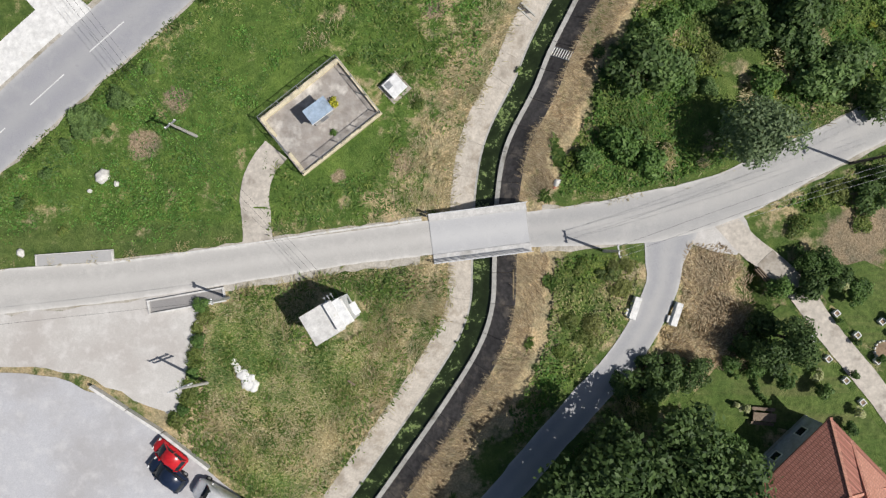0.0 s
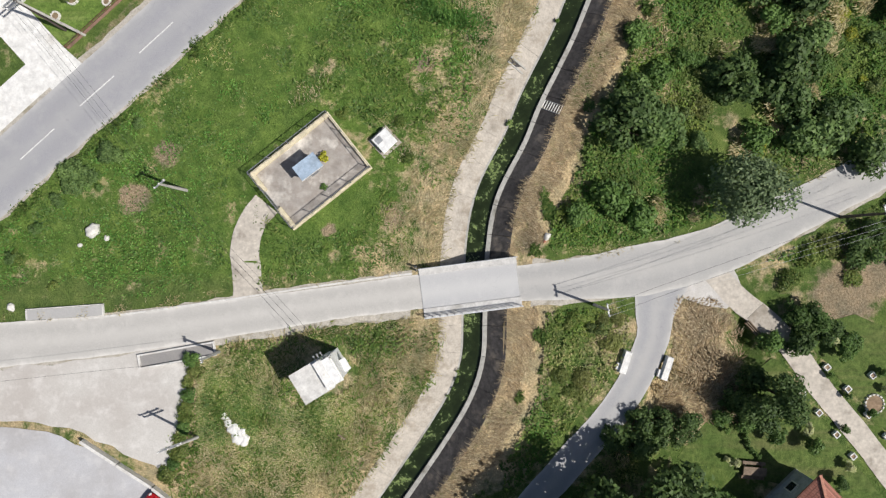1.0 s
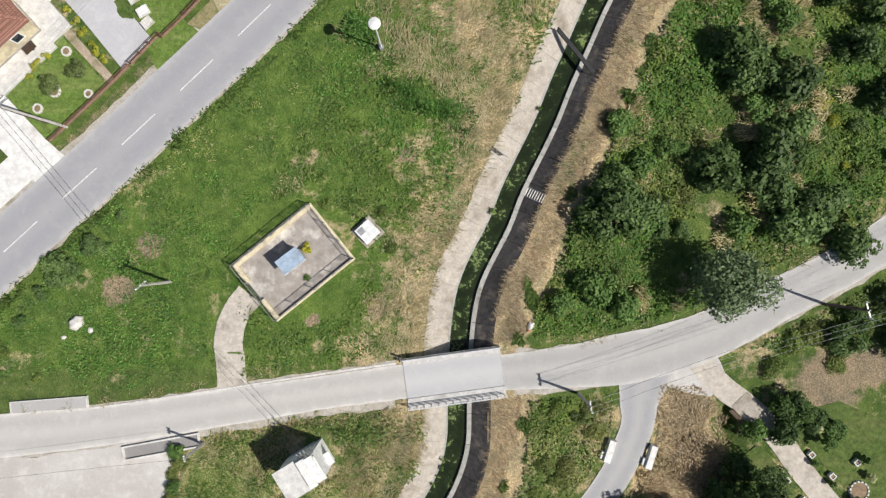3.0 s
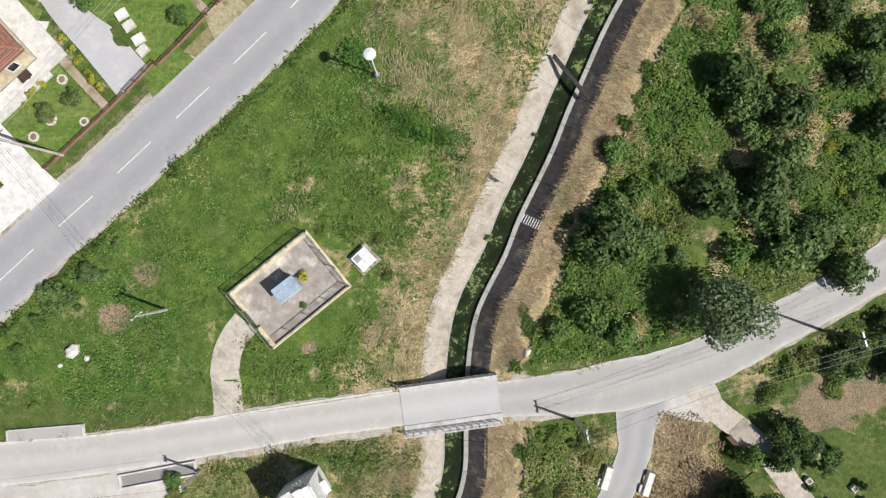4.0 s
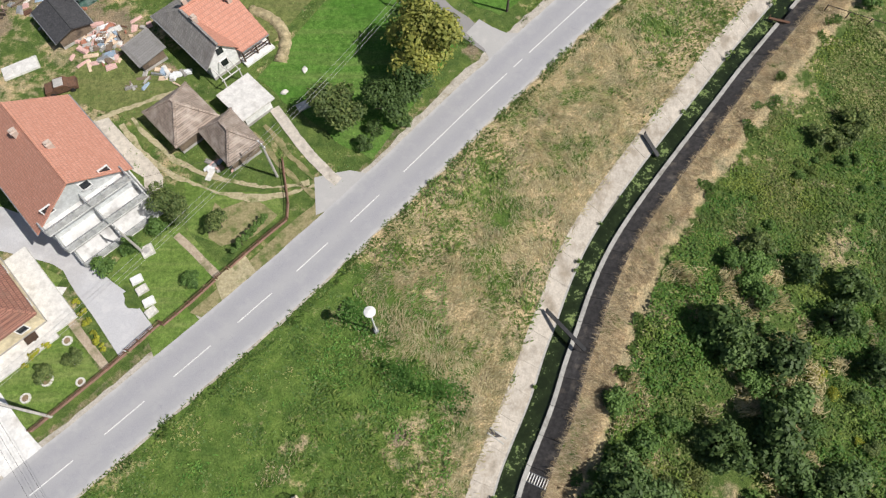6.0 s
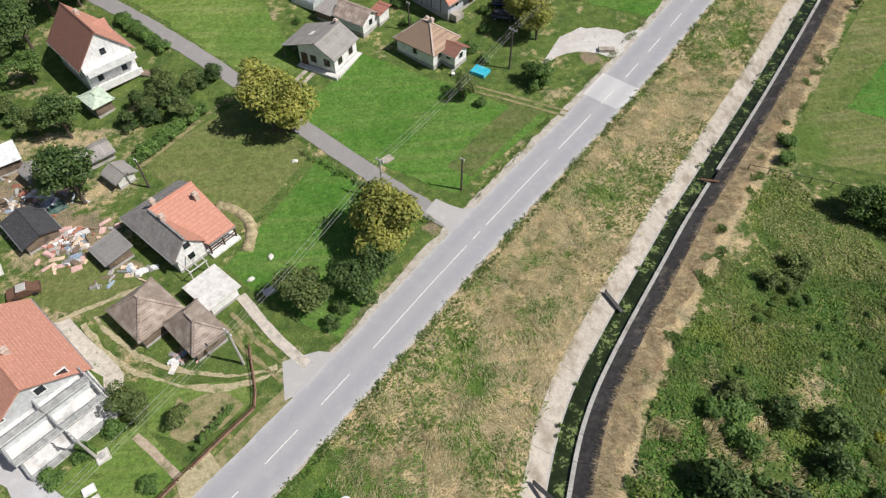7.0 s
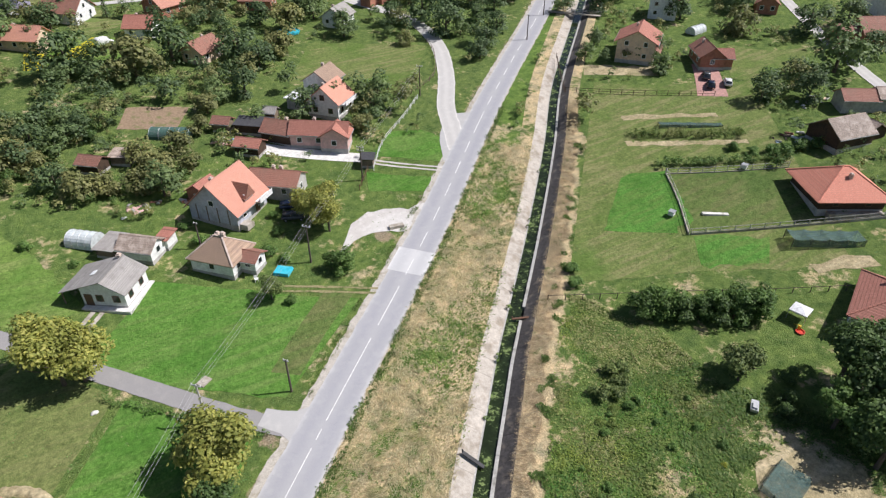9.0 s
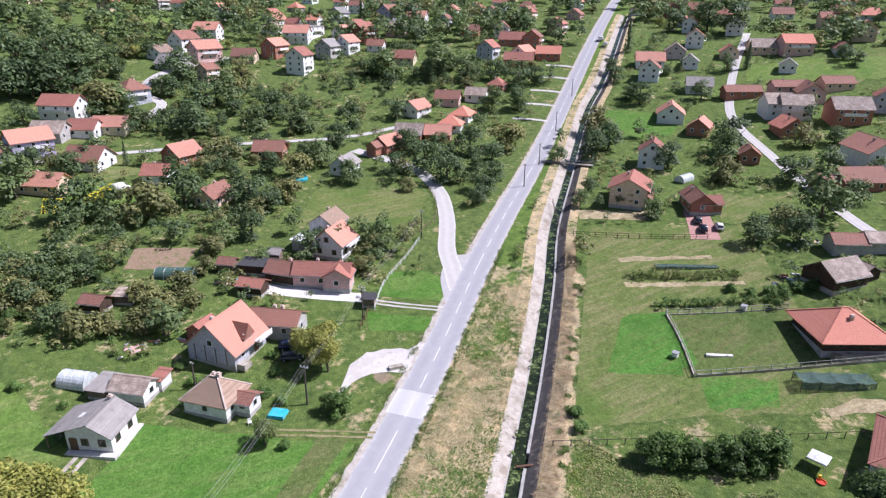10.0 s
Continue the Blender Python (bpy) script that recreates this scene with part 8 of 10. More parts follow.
# things in the yard behind the barns
solid("concrete_pad", Shape().box(-2.1, -1.0, -0.1, 2.1, 1.0, 0.22, 0.05).box(-1.6, -0.6, 0.22, -0.9, 0.1, 0.34), M_whiteconc, on_land(-45.8, 66.7, 28), "pale cracked concrete pad in the grass", "concrete pad")
wreck = thing("car_wreck", on_land(-40.1, 63.6, 20), "rusty stripped car body on the grass", "car")
part("body", Shape().prism([(-1.8, 0.25), (-1.75, 0.8), (-0.9, 0.9), (-0.4, 1.25), (0.6, 1.25), (1.0, 0.85), (1.75, 0.75), (1.8, 0.3)], -0.75, 0.75, "y"), M_rust, wreck)
for x in (-1.1, 1.1):
    for y in (-0.78, 0.78):
        part("wheel", Shape().prism([(x + 0.28 * math.cos(k * math.pi / 6), 0.28 + 0.28 * math.sin(k * math.pi / 6)) for k in range(12)], y - 0.08, y + 0.08, "y"), M_tyre, wreck)
part("hood", Shape().box(-0.6, -0.6, 1.25, 0.5, 0.6, 1.32, 0.05), M_greyplaster, wreck)
for cx, cy, turn, n, label in ((-48.3, 77.9, 25, 11, "heap of old timber beams in the yard"), (-51.2, 75.2, -20, 9, "heap of broken planks and branches")):
    pile = thing("timber_pile", on_land(cx, cy, turn), label, "timber pile", "timber piles")
    pile_rng = random.Random(int(n))
    for k in range(n):
        a, z, o = pile_rng.uniform(-0.5, 0.5), 0.1 + 0.07 * k, pile_rng.uniform(-0.9, 0.9)
        ln = pile_rng.uniform(1.2, 2.2)
        part("beam", Shape().beam((-ln * math.cos(a), o - ln * math.sin(a), z * 0.6), (ln * math.cos(a), o + ln * math.sin(a), z), 0.16), M_wood, pile)
solid("tarp_sheet", Shape().box(-1.5, -1.0, 0.0, 1.5, 1.0, 0.18, 0.12).box(-0.9, -0.7, 0.18, 0.6, 0.5, 0.4, 0.2), M_net, on_land(-40.3, 77.0, 40), "green tarpaulin over a pile of goods", "tarpaulin")
perg = thing("pergola_frame", on_land(-20.9, 64.6, -47), "pale open timber frame beside the garage", "pergola")
for x in (-1.5, 1.5):
    for y in (-1.1, 1.1):
        part("post", Shape().box(x - 0.06, y - 0.06, 0, x + 0.06, y + 0.06, 2.0), M_whiteconc, perg)
    part("beam", Shape().beam((x, -1.3, 2.05), (x, 1.3, 2.05), 0.1), M_whiteconc, perg)
for y in (-1.1, 0.0, 1.1):
    part("rafter", Shape().beam((-1.7, y, 2.15), (1.7, y, 2.15), 0.09), M_whiteconc, perg)
# scrap and rubbish in the yards
scrap_rng = random.Random(5)
SCRAP = (M_pink, M_tarp, M_pink, M_peach, M_greyplaster, M_whiteconc, M_metal, M_wood, M_rust, M_asbestos, M_tarp, M_wood, M_greyplaster, M_blueroof, M_brick)
for cx, cy, sx, sy, n in ((-36.8, 71.0, 3.0, 2.6, 110), (-44.0, 78.0, 4.6, 3.8, 100), (-28.5, 65.5, 2.0, 1.2, 16), (-36.0, 67.6, 1.0, 0.8, 8), (-49.2, 84.0, 1.8, 1.2, 10), (-21.0, 52.5, 1.6, 1.0, 12), (-31.5, 64.0, 2.0, 1.2, 8), (2.5, 124.5, 3.0, 1.5, 18), (20.0, 140.0, 3.0, 2.0, 14), (9.5, 122.5, 2.0, 1.5, 8), (118.5, 84.0, 3.0, 2.0, 12), (136.0, 91.5, 4.0, 2.0, 14), (-3.0, 116.5, 1.5, 1.5, 8)):
    for k in range(n):
        x, y = scrap_rng.gauss(cx, sx * 0.6), scrap_rng.gauss(cy, sy * 0.6)
        a, b, c = scrap_rng.uniform(0.2, 0.95), scrap_rng.uniform(0.06, 0.4), scrap_rng.uniform(0.05, 0.35)
        sh = Shape().box(-a, -b, 0, a, b, c, scrap_rng.uniform(0, 0.1)).box(-a * 0.8, -b * 0.4, c, a * 0.3, b * 0.7, c + 0.08)
        solid("scrap_piece", sh, scrap_rng.choice(SCRAP), on_land(x, y, scrap_rng.uniform(0, 180)) @ pose(0, 0, 0, scrap_rng.uniform(-8, 8), scrap_rng.uniform(-8, 8), 0), "piece of discarded scrap lying in the yard", "scrap", "scrap heap")

# ---- trees, bushes, weeds and grass ----
def quad_mesh(name, centres, normals, sizes, material, rs, stretch=1.25):
    """Many small leaves, one quad each."""
    n = len(centres)
    nrm = normals / (np.linalg.norm(normals, axis=1)[:, None] + 1e-9)
    t = np.cross(nrm, rs.normal(size=(n, 3)))
    t /= np.linalg.norm(t, axis=1)[:, None] + 1e-9
    b = np.cross(nrm, t)
    s = sizes[:, None] / 2
    v = np.stack([centres - t * s * stretch, centres - b * s * 0.7 + nrm * s * 0.25, centres + t * s * stretch, centres + b * s * 0.7 + nrm * s * 0.25], 1).reshape(-1, 3)
    return raw_mesh(name, v, 4, material)


def raw_mesh(name, v, k, material):
    me = bpy.data.meshes.new(name)
    n = len(v) // k
    me.vertices.add(n * k)
    me.vertices.foreach_set("co", v.ravel().astype(np.float32))
    me.loops.add(n * k)
    me.loops.foreach_set("vertex_index", np.arange(n * k, dtype=np.int32))
    me.polygons.add(n)
    me.polygons.foreach_set("loop_start", np.arange(0, n * k, k, dtype=np.int32))
    me.polygons.foreach_set("loop_total", np.full(n, k, dtype=np.int32))
    me.update(calc_edges=True)
    me.materials.append(material)
    return me


def crown_points(rs, R, z0, z1, lumps, count, spread=0.72, lump=0.38, ragged=0.55):
    """Places and facings of leaves on uneven lumps that fill a crown, with stray twigs beyond them."""
    mid, half = (z0 + z1) / 2, (z1 - z0) / 2
    d = rs.normal(size=(lumps, 3))
    d /= np.linalg.norm(d, axis=1)[:, None]
    rad = rs.uniform(0.3, 1.0, (lumps, 1)) ** 0.6 * spread
    c = d * rad * np.array([R, R, half]) + np.array([0, 0, mid])
    size = lump * R * rs.uniform(0.5, 1.25, lumps)
    k = rs.choice(lumps, count, p=size**2 / (size**2).sum())
    n = rs.normal(size=(count, 3))
    n[:, 2] = np.abs(n[:, 2]) * 0.9 + 0.12 * n[:, 2]
    n /= np.linalg.norm(n, axis=1)[:, None]
    out = rs.uniform(0.35, 1.08, count) ** 0.5
    out[rs.uniform(0, 1, count) < 0.25 * ragged] *= 1.28
    p = c[k] + n * (size[k] * out)[:, None] * np.array([1, 1, min(1.0, half / R + 0.15)])
    return p, n + np.array([0.12, -0.05, 0.5]) + ragged * rs.normal(size=(count, 3))


def trunk_shape(rs, h, R, r0=0.16, limbs=5):
    sh = Shape().tube([(0, 0, -0.5), (0.05, 0.02, h * 0.3), (0.1, -0.05, h * 0.55), (0.0, 0.1, h * 0.85)], [r0 * 1.25, r0, r0 * 0.75, r0 * 0.25], 7)
    for k in range(limbs):
        a, z = 2 * math.pi * k / limbs + rs.uniform(0, 0.8), h * rs.uniform(0.3, 0.55)
        e = R * rs.uniform(0.5, 0.75)
        sh.tube([(0.04, 0, z), (e * 0.5 * math.cos(a), e * 0.5 * math.sin(a), z + h * 0.12), (e * math.cos(a), e * math.sin(a), z + h * 0.3)], [r0 * 0.55, r0 * 0.35, r0 * 0.1], 5)
    return sh


KINDS = {  # radius, crown from, to, lumps, leaves, leaf size, material, trunk height, words
    "broad": (3.2, 1.8, 7.0, 16, 3600, 0.34, L_green, 5.5, "leafy green deciduous tree with uneven crown"),
    "dark": (3.6, 1.6, 8.0, 18, 3400, 0.36, L_dark, 6.2, "dense dark green deciduous tree"),
    "yellow": (3.5, 1.3, 6.6, 18, 4200, 0.32, L_yellow, 5.2, "broad tree with yellowing late-summer leaves"),
    "olive": (2.6, 0.8, 4.6, 13, 2600, 0.28, L_olive, 3.6, "small dusty olive-green fruit tree"),
    "grey": (3.5, 1.0, 6.4, 20, 5200, 0.26, L_grey, 5.0, "grey-green willow with feathery crown"),
    "conifer": (1.7, 0.8, 8.5, 14, 2200, 0.3, L_dark, 7.5, "slim dark conifer in a garden"),
    "bush": (1.8, -0.6, 1.9, 14, 1050, 0.27, L_bush, 1.4, "rounded wild bush with green leaves"),
    "thorn": (1.9, -0.8, 2.6, 13, 1400, 0.26, L_dark, 1.6, "tangled dark thorn bush"),
    "brush": (2.1, 0.0, 1.0, 16, 1000, 0.27, L_bramble, 1.0, "sprawling bright green brush"),
    "hedge": (2.5, -1.0, 4.6, 14, 2000, 0.3, L_green, 3.0, "tall wild hedge bush with green leaves"),
    "thicket": (2.4, -1.0, 3.8, 14, 1900, 0.3, L_dark, 2.6, "dense dark hedge bush at the field edge"),
    "greybush": (2.0, -0.7, 2.4, 15, 1500, 0.26, L_sage, 1.4, "dull green willow bush in the thicket"),
    "goldenrod": (1.6, 0.0, 1.1, 13, 900, 0.25, L_goldenrod, 0.8, "clump of yellow-flowering weeds in the thicket"),
    "dryshrub": (1.5, 0.0, 1.5, 11, 900, 0.24, L_olive, 1.0, "half-dry brownish shrub in the weeds"),
    "pale": (0.7, 0.1, 1.2, 7, 500, 0.16, L_pale, 0.7, "pale cream variegated garden shrub"),
    "topiary": (0.75, 0.0, 1.4, 8, 900, 0.13, L_green, 0.8, "clipped round garden shrub"),
    "flower": (0.6, 0.05, 0.8, 7, 420, 0.13, L_flower, 0.4, "clump of yellow garden flowers"),
    "cypress": (0.5, 0.0, 1.5, 5, 420, 0.16, L_green, 0.9, "small clipped conical hedge shrub"),
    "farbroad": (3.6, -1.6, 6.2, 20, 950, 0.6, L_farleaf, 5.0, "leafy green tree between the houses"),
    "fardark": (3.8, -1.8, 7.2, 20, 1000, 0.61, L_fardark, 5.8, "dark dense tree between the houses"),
    "farolive": (3.2, -1.4, 4.9, 18, 880, 0.57, L_farolive, 4.0, "haze-paled olive orchard tree"),
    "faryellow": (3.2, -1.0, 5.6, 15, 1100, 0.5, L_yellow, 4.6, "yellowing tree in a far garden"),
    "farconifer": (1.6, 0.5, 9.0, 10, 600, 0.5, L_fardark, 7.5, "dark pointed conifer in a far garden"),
}
made_kinds = {}
tree_rng = random.Random(21)


def plant(kind, x, y, size=1.0):
    R, z0, z1, lumps, count, leaf, material, th_, words = KINDS[kind]
    variant = (kind, tree_rng.randrange(2 if count > 1500 else 3))
    low = z1 < 4.61 and z0 < 0.3
    turn = tree_rng.uniform(0, 360)
    if variant in made_kinds:
        first, first_size = made_kinds[variant]
        return copy_thing(first, on_land(x, y, turn, 0.0, size / first_size))
    rs = np.random.default_rng(sum(map(ord, kind)) * 7 + variant[1])
    t = thing("bush" if low else "tree", on_land(x, y, turn, 0.0, size), words, "bush" if low else "tree", "bushes" if low else "trees")
    if "conifer" in kind:
        zz = rs.uniform(0, 1, count) ** 1.3
        a = rs.uniform(0, 2 * math.pi, count)
        rr = R * (1 - zz) * rs.uniform(0.65, 1.05, count) * (0.85 + 0.15 * np.sin(zz * 60))
        p = np.stack([rr * np.cos(a), rr * np.sin(a), z0 + zz * (z1 - z0)], 1)
        nrm = np.stack([np.cos(a), np.sin(a), np.full(count, 0.7)], 1) + 0.4 * rs.normal(size=(count, 3))
    else:
        p, nrm = crown_points(rs, R, z0, z1, lumps, count, ragged=0.22 if "far" in kind else 0.5, lump=0.44 if "far" in kind else 0.38)
        if z0 < 0.3:
            p[:, 2] = np.abs(p[:, 2])
    part("crown", quad_mesh("crown", p, nrm, leaf * rs.uniform(0.6, 1.3, count), material, rs, 0.95 if "far" in kind else 1.25), None, t)
    part("trunk", trunk_shape(rs, th_, R, 0.05 * th_ ** 0.8, 3 if low or "far" in kind else 6), M_bark, t)
    made_kinds[variant] = (t, size)
    return t


def many(kind, spots, lo=0.85, hi=1.2):
    for x, y in spots:
        plant(kind, x, y, tree_rng.uniform(lo, hi))


# by the bridge
plant("grey", 28.6, 10.7, 1.12)
many("dark", ((16.0, -18.4), (21.6, -17.6), (12.2, -22.6), (18.4, -22.4), (25.0, -21.6), (9.8, -26.0), (14.6, -26.0)), 1.15, 1.45)
many("broad", ((26.2, -19.4), (9.5, -27.5)), 0.9, 1.1)
many("thorn", ((31.1, -7.4), (29.6, -8.8), (19.4, -13.4), (20.9, -12.9)), 0.8, 1.0)
many("bush", ((32.4, -9.6), (34.2, -10.4)), 0.35, 0.5)
many("thorn", ((36.2, -1.4), (37.8, -2.6), (35.4, -3.6), (17.4, -12.8), (19.6, -11.2), (21.8, -11.0)), 0.8, 1.0)
many("bush", ((38.8, -2.6), (40.2, -3.6), (28.0, -11.0), (30.2, -11.6), (32.6, -3.6)), 0.55, 0.85)
many("topiary", ((28.4, -12.2), (38.4, -7.0), (40.2, -8.9), (42.4, -10.6), (37.3, -3.2), (39.6, -12.0), (43.2, -6.6)), 0.6, 0.9)
many("topiary", ((32.9, -12.5), (36.5, -13.2), (34.2, -9.9), (39.2, -4.8), (38.9, -17.2)), 1.25, 1.7)
many("hedge", ((34.9, -0.9), (36.6, -1.8)), 0.55, 0.62)
many("pale", ((29.1, -15.3), (28.5, -15.0), (36.3, -12.0), (40.1, -15.6), (38.6, -3.4), (43.8, -8.4)), 0.7, 1.1)
for k in range(15):
    a = radians(115 + 9 * k)
    plant("topiary", 32.9 + 2.6 * math.cos(a), -12.5 + 2.6 * math.sin(a), 0.48)
for k in range(9):
    plant("topiary", 28.0 + 0.38 * k, -9.6 - 0.2 * k, 0.6)
many("dark", ((32.4, -8.3), (30.4, -9.4)), 0.62, 0.7)
many("thicket", ((24.6, -11.6), (22.6, -12.6)), 0.6, 0.75)
# thicket east of the canal
many("thorn", ((18.6, 16.5), (34.1, 21.0), (37.6, 17.1), (34.5, 22.8), (28.6, 21.0), (31.0, 32.0), (36.0, 29.5), (42, 14.6), (32.5, 30.5)), 1.3, 1.75)
many("thorn", ((42.0, 33.0), (44.6, 36.0), (40.2, 38.4), (45.4, 28.0), (47.5, 22.0)), 0.9, 1.25)
many("bush", ((34.9, 37.4), (36.1, 39.2), (33.9, 39.6), (35.6, 36.0)), 0.8, 1.1)
many("greybush", ((19.6, 20.0), (21.0, 17.6), (34.0, 19.6), (36.5, 16.0), (39.0, 17.5), (35.5, 25.0), (31.8, 31.0)), 1.1, 1.5)
many("bush", ((13.9, 8.6), (17.2, 10.2), (20.0, 8.3), (22.0, 16.6), (31.2, 16.0), (19.6, 25.8), (29.8, 31.9), (22.0, 22.0), (33.0, 27.5)), 0.9, 1.3)
EAST = random.Random(8)
for k in range(150):
    x, y = EAST.uniform(13, 56), EAST.uniform(4, 52)
    o, _ = offset_from(np.array([x]), np.array([y]), CANAL)
    s_, _ = offset_from(np.array([x]), np.array([y]), SIDE)
    if o[0] < 8.6 or s_[0] > -5.2 or math.hypot((x - 24.4) / 3.6, (y - 12.4) / 3.2) < 1:
        continue
    plant(EAST.choice(("brush", "bush", "bush", "bush", "greybush" if y < 28 else "bush", "dryshrub") + (("goldenrod", "goldenrod") if x - 0.5 * y > 22 else ())), x, y, EAST.uniform(0.3, 0.8) * (0.7 if y > 38 else 1.0))
for k in range(60):
    x, y = EAST.uniform(8, 21), EAST.uniform(-20, -1.5)
    o, _ = offset_from(np.array([x]), np.array([y]), CANAL)
    s_, _ = offset_from(np.array([x]), np.array([y]), drive)
    if o[0] < 7.0 or s_[0] < 2.6:
        continue
    plant(EAST.choice(("brush", "brush", "dryshrub")), x, y, EAST.uniform(0.35, 0.65))
many("thorn", ((42.5, 7.0), (45.5, 8.6), (49.5, 12.0), (41.0, 4.6), (46.0, 4.6), (52, 14.5)), 0.7, 1.1)
many("brush", ((44.0, 6.0), (36.4, 4.4), (34.6, 2.2), (38.4, 5.6), (40.6, 2.4)), 0.5, 0.8)
# weeds at the edge of the parking
for k in range(11):
    u = 0.12 + 0.088 * k
    plant(("brush", "bush")[k % 3 == 0], -22.4 - 2.9 * u + tree_rng.uniform(-0.4, 0.6), -3.9 - 12.6 * u, tree_rng.uniform(0.35, 0.6))
# meadow shrubs
many("greybush", ((-34.9, 12.4), (-33.6, 11.6), (-34.0, 12.9), (-33.0, 12.2), (-34.4, 11.4), (-31.1, 14.4), (-30.2, 14.2)), 0.5, 0.7)
many("greybush", ((-28.0, 17.2), (-35.9, 9.9), (-38.2, 7.1), (-40.4, 4.5)), 0.3, 0.42)
many("brush", ((-39.8, 4.4), (-36.4, 1.7), (-8.5, 18.3), (-3.0, 17.6), (-2.2, 14.0)), 0.3, 0.45)
plant("flower", -10.35, 14.0, 1.25)
plant("bush", -10.3, 11.2, 0.28)
# stalky clumps of tall weeds in the meadow by the road
many("bush", ((-35.1, 12.2), (-34.0, 12.6), (-33.0, 12.9), (-32.0, 12.3), (-34.4, 11.4), (-33.2, 11.2), (-32.0, 11.2), (-31.2, 14.6), (-30.2, 14.3), (-29.2, 14.3), (-30.8, 13.8), (-35.5, 9.7), (-37.8, 7.3), (-28.0, 17.3)), 0.24, 0.36)
# west gardens
many("yellow", ((3.6, 66.2), (1.2, 64.4), (-13.8, 91.2), (-10.0, 88.2), (-12.4, 88.6)), 1.25, 1.4)
many("broad", ((2.0, 66.8),), 1.15, 1.2)
many("yellow", ((27.4, 109.3), (29.4, 104.6), (29.0, 107.0)), 0.9, 1.25)
many("hedge", ((27.2, 93.6), (28.8, 94.6), (26.2, 94.9)), 0.8, 1.0)
many("olive", ((-6.6, 57.8), (-8.2, 59.0)), 1.0, 1.2)
many("dark", ((-1.8, 58.6), (0.4, 60.8)), 0.65, 0.8)
many("thorn", ((-3.4, 56.8), (-4.4, 54.8), (-0.4, 58.0)), 0.6, 0.9)
many("olive", ((15.7, 92.6),), 0.9, 0.95)
many("bush", ((18.2, 90.6), (-15.8, 120.2), (-22.0, 39.0), (-31.2, 40.9), (-28.6, 43.0), (-26.4, 45.2)), 0.6, 0.8)
many("olive", ((-25.6, 47.4),), 0.75, 0.8)
many("olive", ((-24.0, 46.6), (-19.6, 45.2)), 0.6, 0.7)
many("dark", ((-41.4, 91.0), (-36.6, 77.6), (-57.6, 118.7), (-52.5, 113.2), (-57.6, 124), (-50.5, 121.0), (-56, 108.6), (-62, 112), (-64, 122), (-48, 127), (-70, 118), (-60, 131)), 0.85, 1.2)
many("broad", ((-50.1, 104.5), (-53.5, 98.6), (-66, 104), (-58, 100), (-46.0, 122), (-40, 128)), 0.85, 1.15)
many("olive", ((-24.8, 98.2), (-28.6, 97.0), (-30.6, 94.4), (-25.3, 92.4), (-46.5, 92.5), (-29.4, 100.2), (-51.8, 97.4)), 0.7, 1.0)
for k in range(11):
    plant("bush", -38.0 + 1.05 * k * 0.72, 116.4 - 1.05 * k * 0.78, 0.85)
for k in range(14):
    plant("bush", -31.4 + 1.0 * k * 0.6, 84.2 + 1.0 * k * 0.72, tree_rng.uniform(0.65, 1.0))
for k in range(9):
    plant("cypress", -17.9 + 0.36 * k, 42.2 + 0.46 * k, 1.0)
for x, y in ((-33.2, 37.2), (-32.4, 36.0), (-31.6, 34.9), (-30.8, 33.9), (-30.2, 33.1), (-29.6, 32.4), (-36.4, 31.5), (-36.9, 30.8), (-35.9, 32.0), (-35.2, 32.8)):
    plant("flower", x, y, tree_rng.uniform(0.7, 1.1))
many("olive", ((-31.8, 31.2), (-34.4, 29.8)), 0.4, 0.5)
many("thorn", ((-27.5, 95.5), (-26.4, 97.2), (-30.2, 92.6), (-31.8, 96.4), (-23.6, 99.6), (-22.4, 101.0), (-33.4, 92.0), (-52.6, 92.4), (-49.6, 95.4)), 0.85, 1.15)
# field edge and east gardens
for k in range(15):
    u = k / 14
    plant(("hedge", "thicket")[k % 2], 61.5 + 15.8 * u + tree_rng.uniform(-0.7, 0.7), 62.4 - 7.4 * u + tree_rng.uniform(-1.3, 1.3), tree_rng.uniform(0.85, 1.2))
many("olive", ((65.6, 48.8), (64.0, 47.8)), 1.05, 1.15)
many("bush", ((59.3, 76.4), (57.6, 73.4)), 0.75, 0.9)
many("dryshrub", ((48.7, 53.4), (46.8, 54.6), (50.4, 54.6), (36.6, 41.0), (51.0, 56.0)), 0.9, 1.3)
many("dark", ((75.4, 41.4), (78.6, 38.0), (72.6, 38.2), (71.8, 33.8), (66.6, 31.2), (75.0, 29.0), (82.0, 33.0), (87.0, 36.0)), 1.1, 1.35)
many("broad", ((67.4, 37.0),), 0.95, 1.05)
many("broad", ((85.6, 41.6),), 0.7, 0.75)
many("thorn", ((63.8, 40.6), (66.0, 42.4), (69.6, 44.2)), 0.7, 0.9)
many("bush", ((107.4, 87.1), (109.4, 84.0), (112.6, 82.4), (117.5, 79.9), (120.8, 78.7), (115, 81.2)), 0.8, 1.1)
# orchards and gardens of the middle distance
many("farolive", ((4.8, 138.1), (6.9, 133.3), (12.0, 133.0), (3.2, 129.2), (-2.4, 130.2), (16.6, 144.5), (11.7, 139.5), (-6.0, 130.7), (-13.0, 141.4), (47.4, 131.8), (20.0, 152.0), (-16.0, 149.0), (-19.0, 144.0)), 0.85, 1.2)
many("farbroad", ((52.2, 136.8), (54.5, 139.4), (6.4, 126.4), (-6.9, 155.8), (-11.6, 159.9), (23.1, 155.8), (-15.0, 155.0), (-9.0, 146.5)), 0.8, 1.1)
many("fardark", ((29.3, 155.9), (-4.5, 150.3), (-10.1, 135.0), (86.9, 149.0), (91.7, 154.0), (-13.0, 149.5)), 0.8, 1.05)
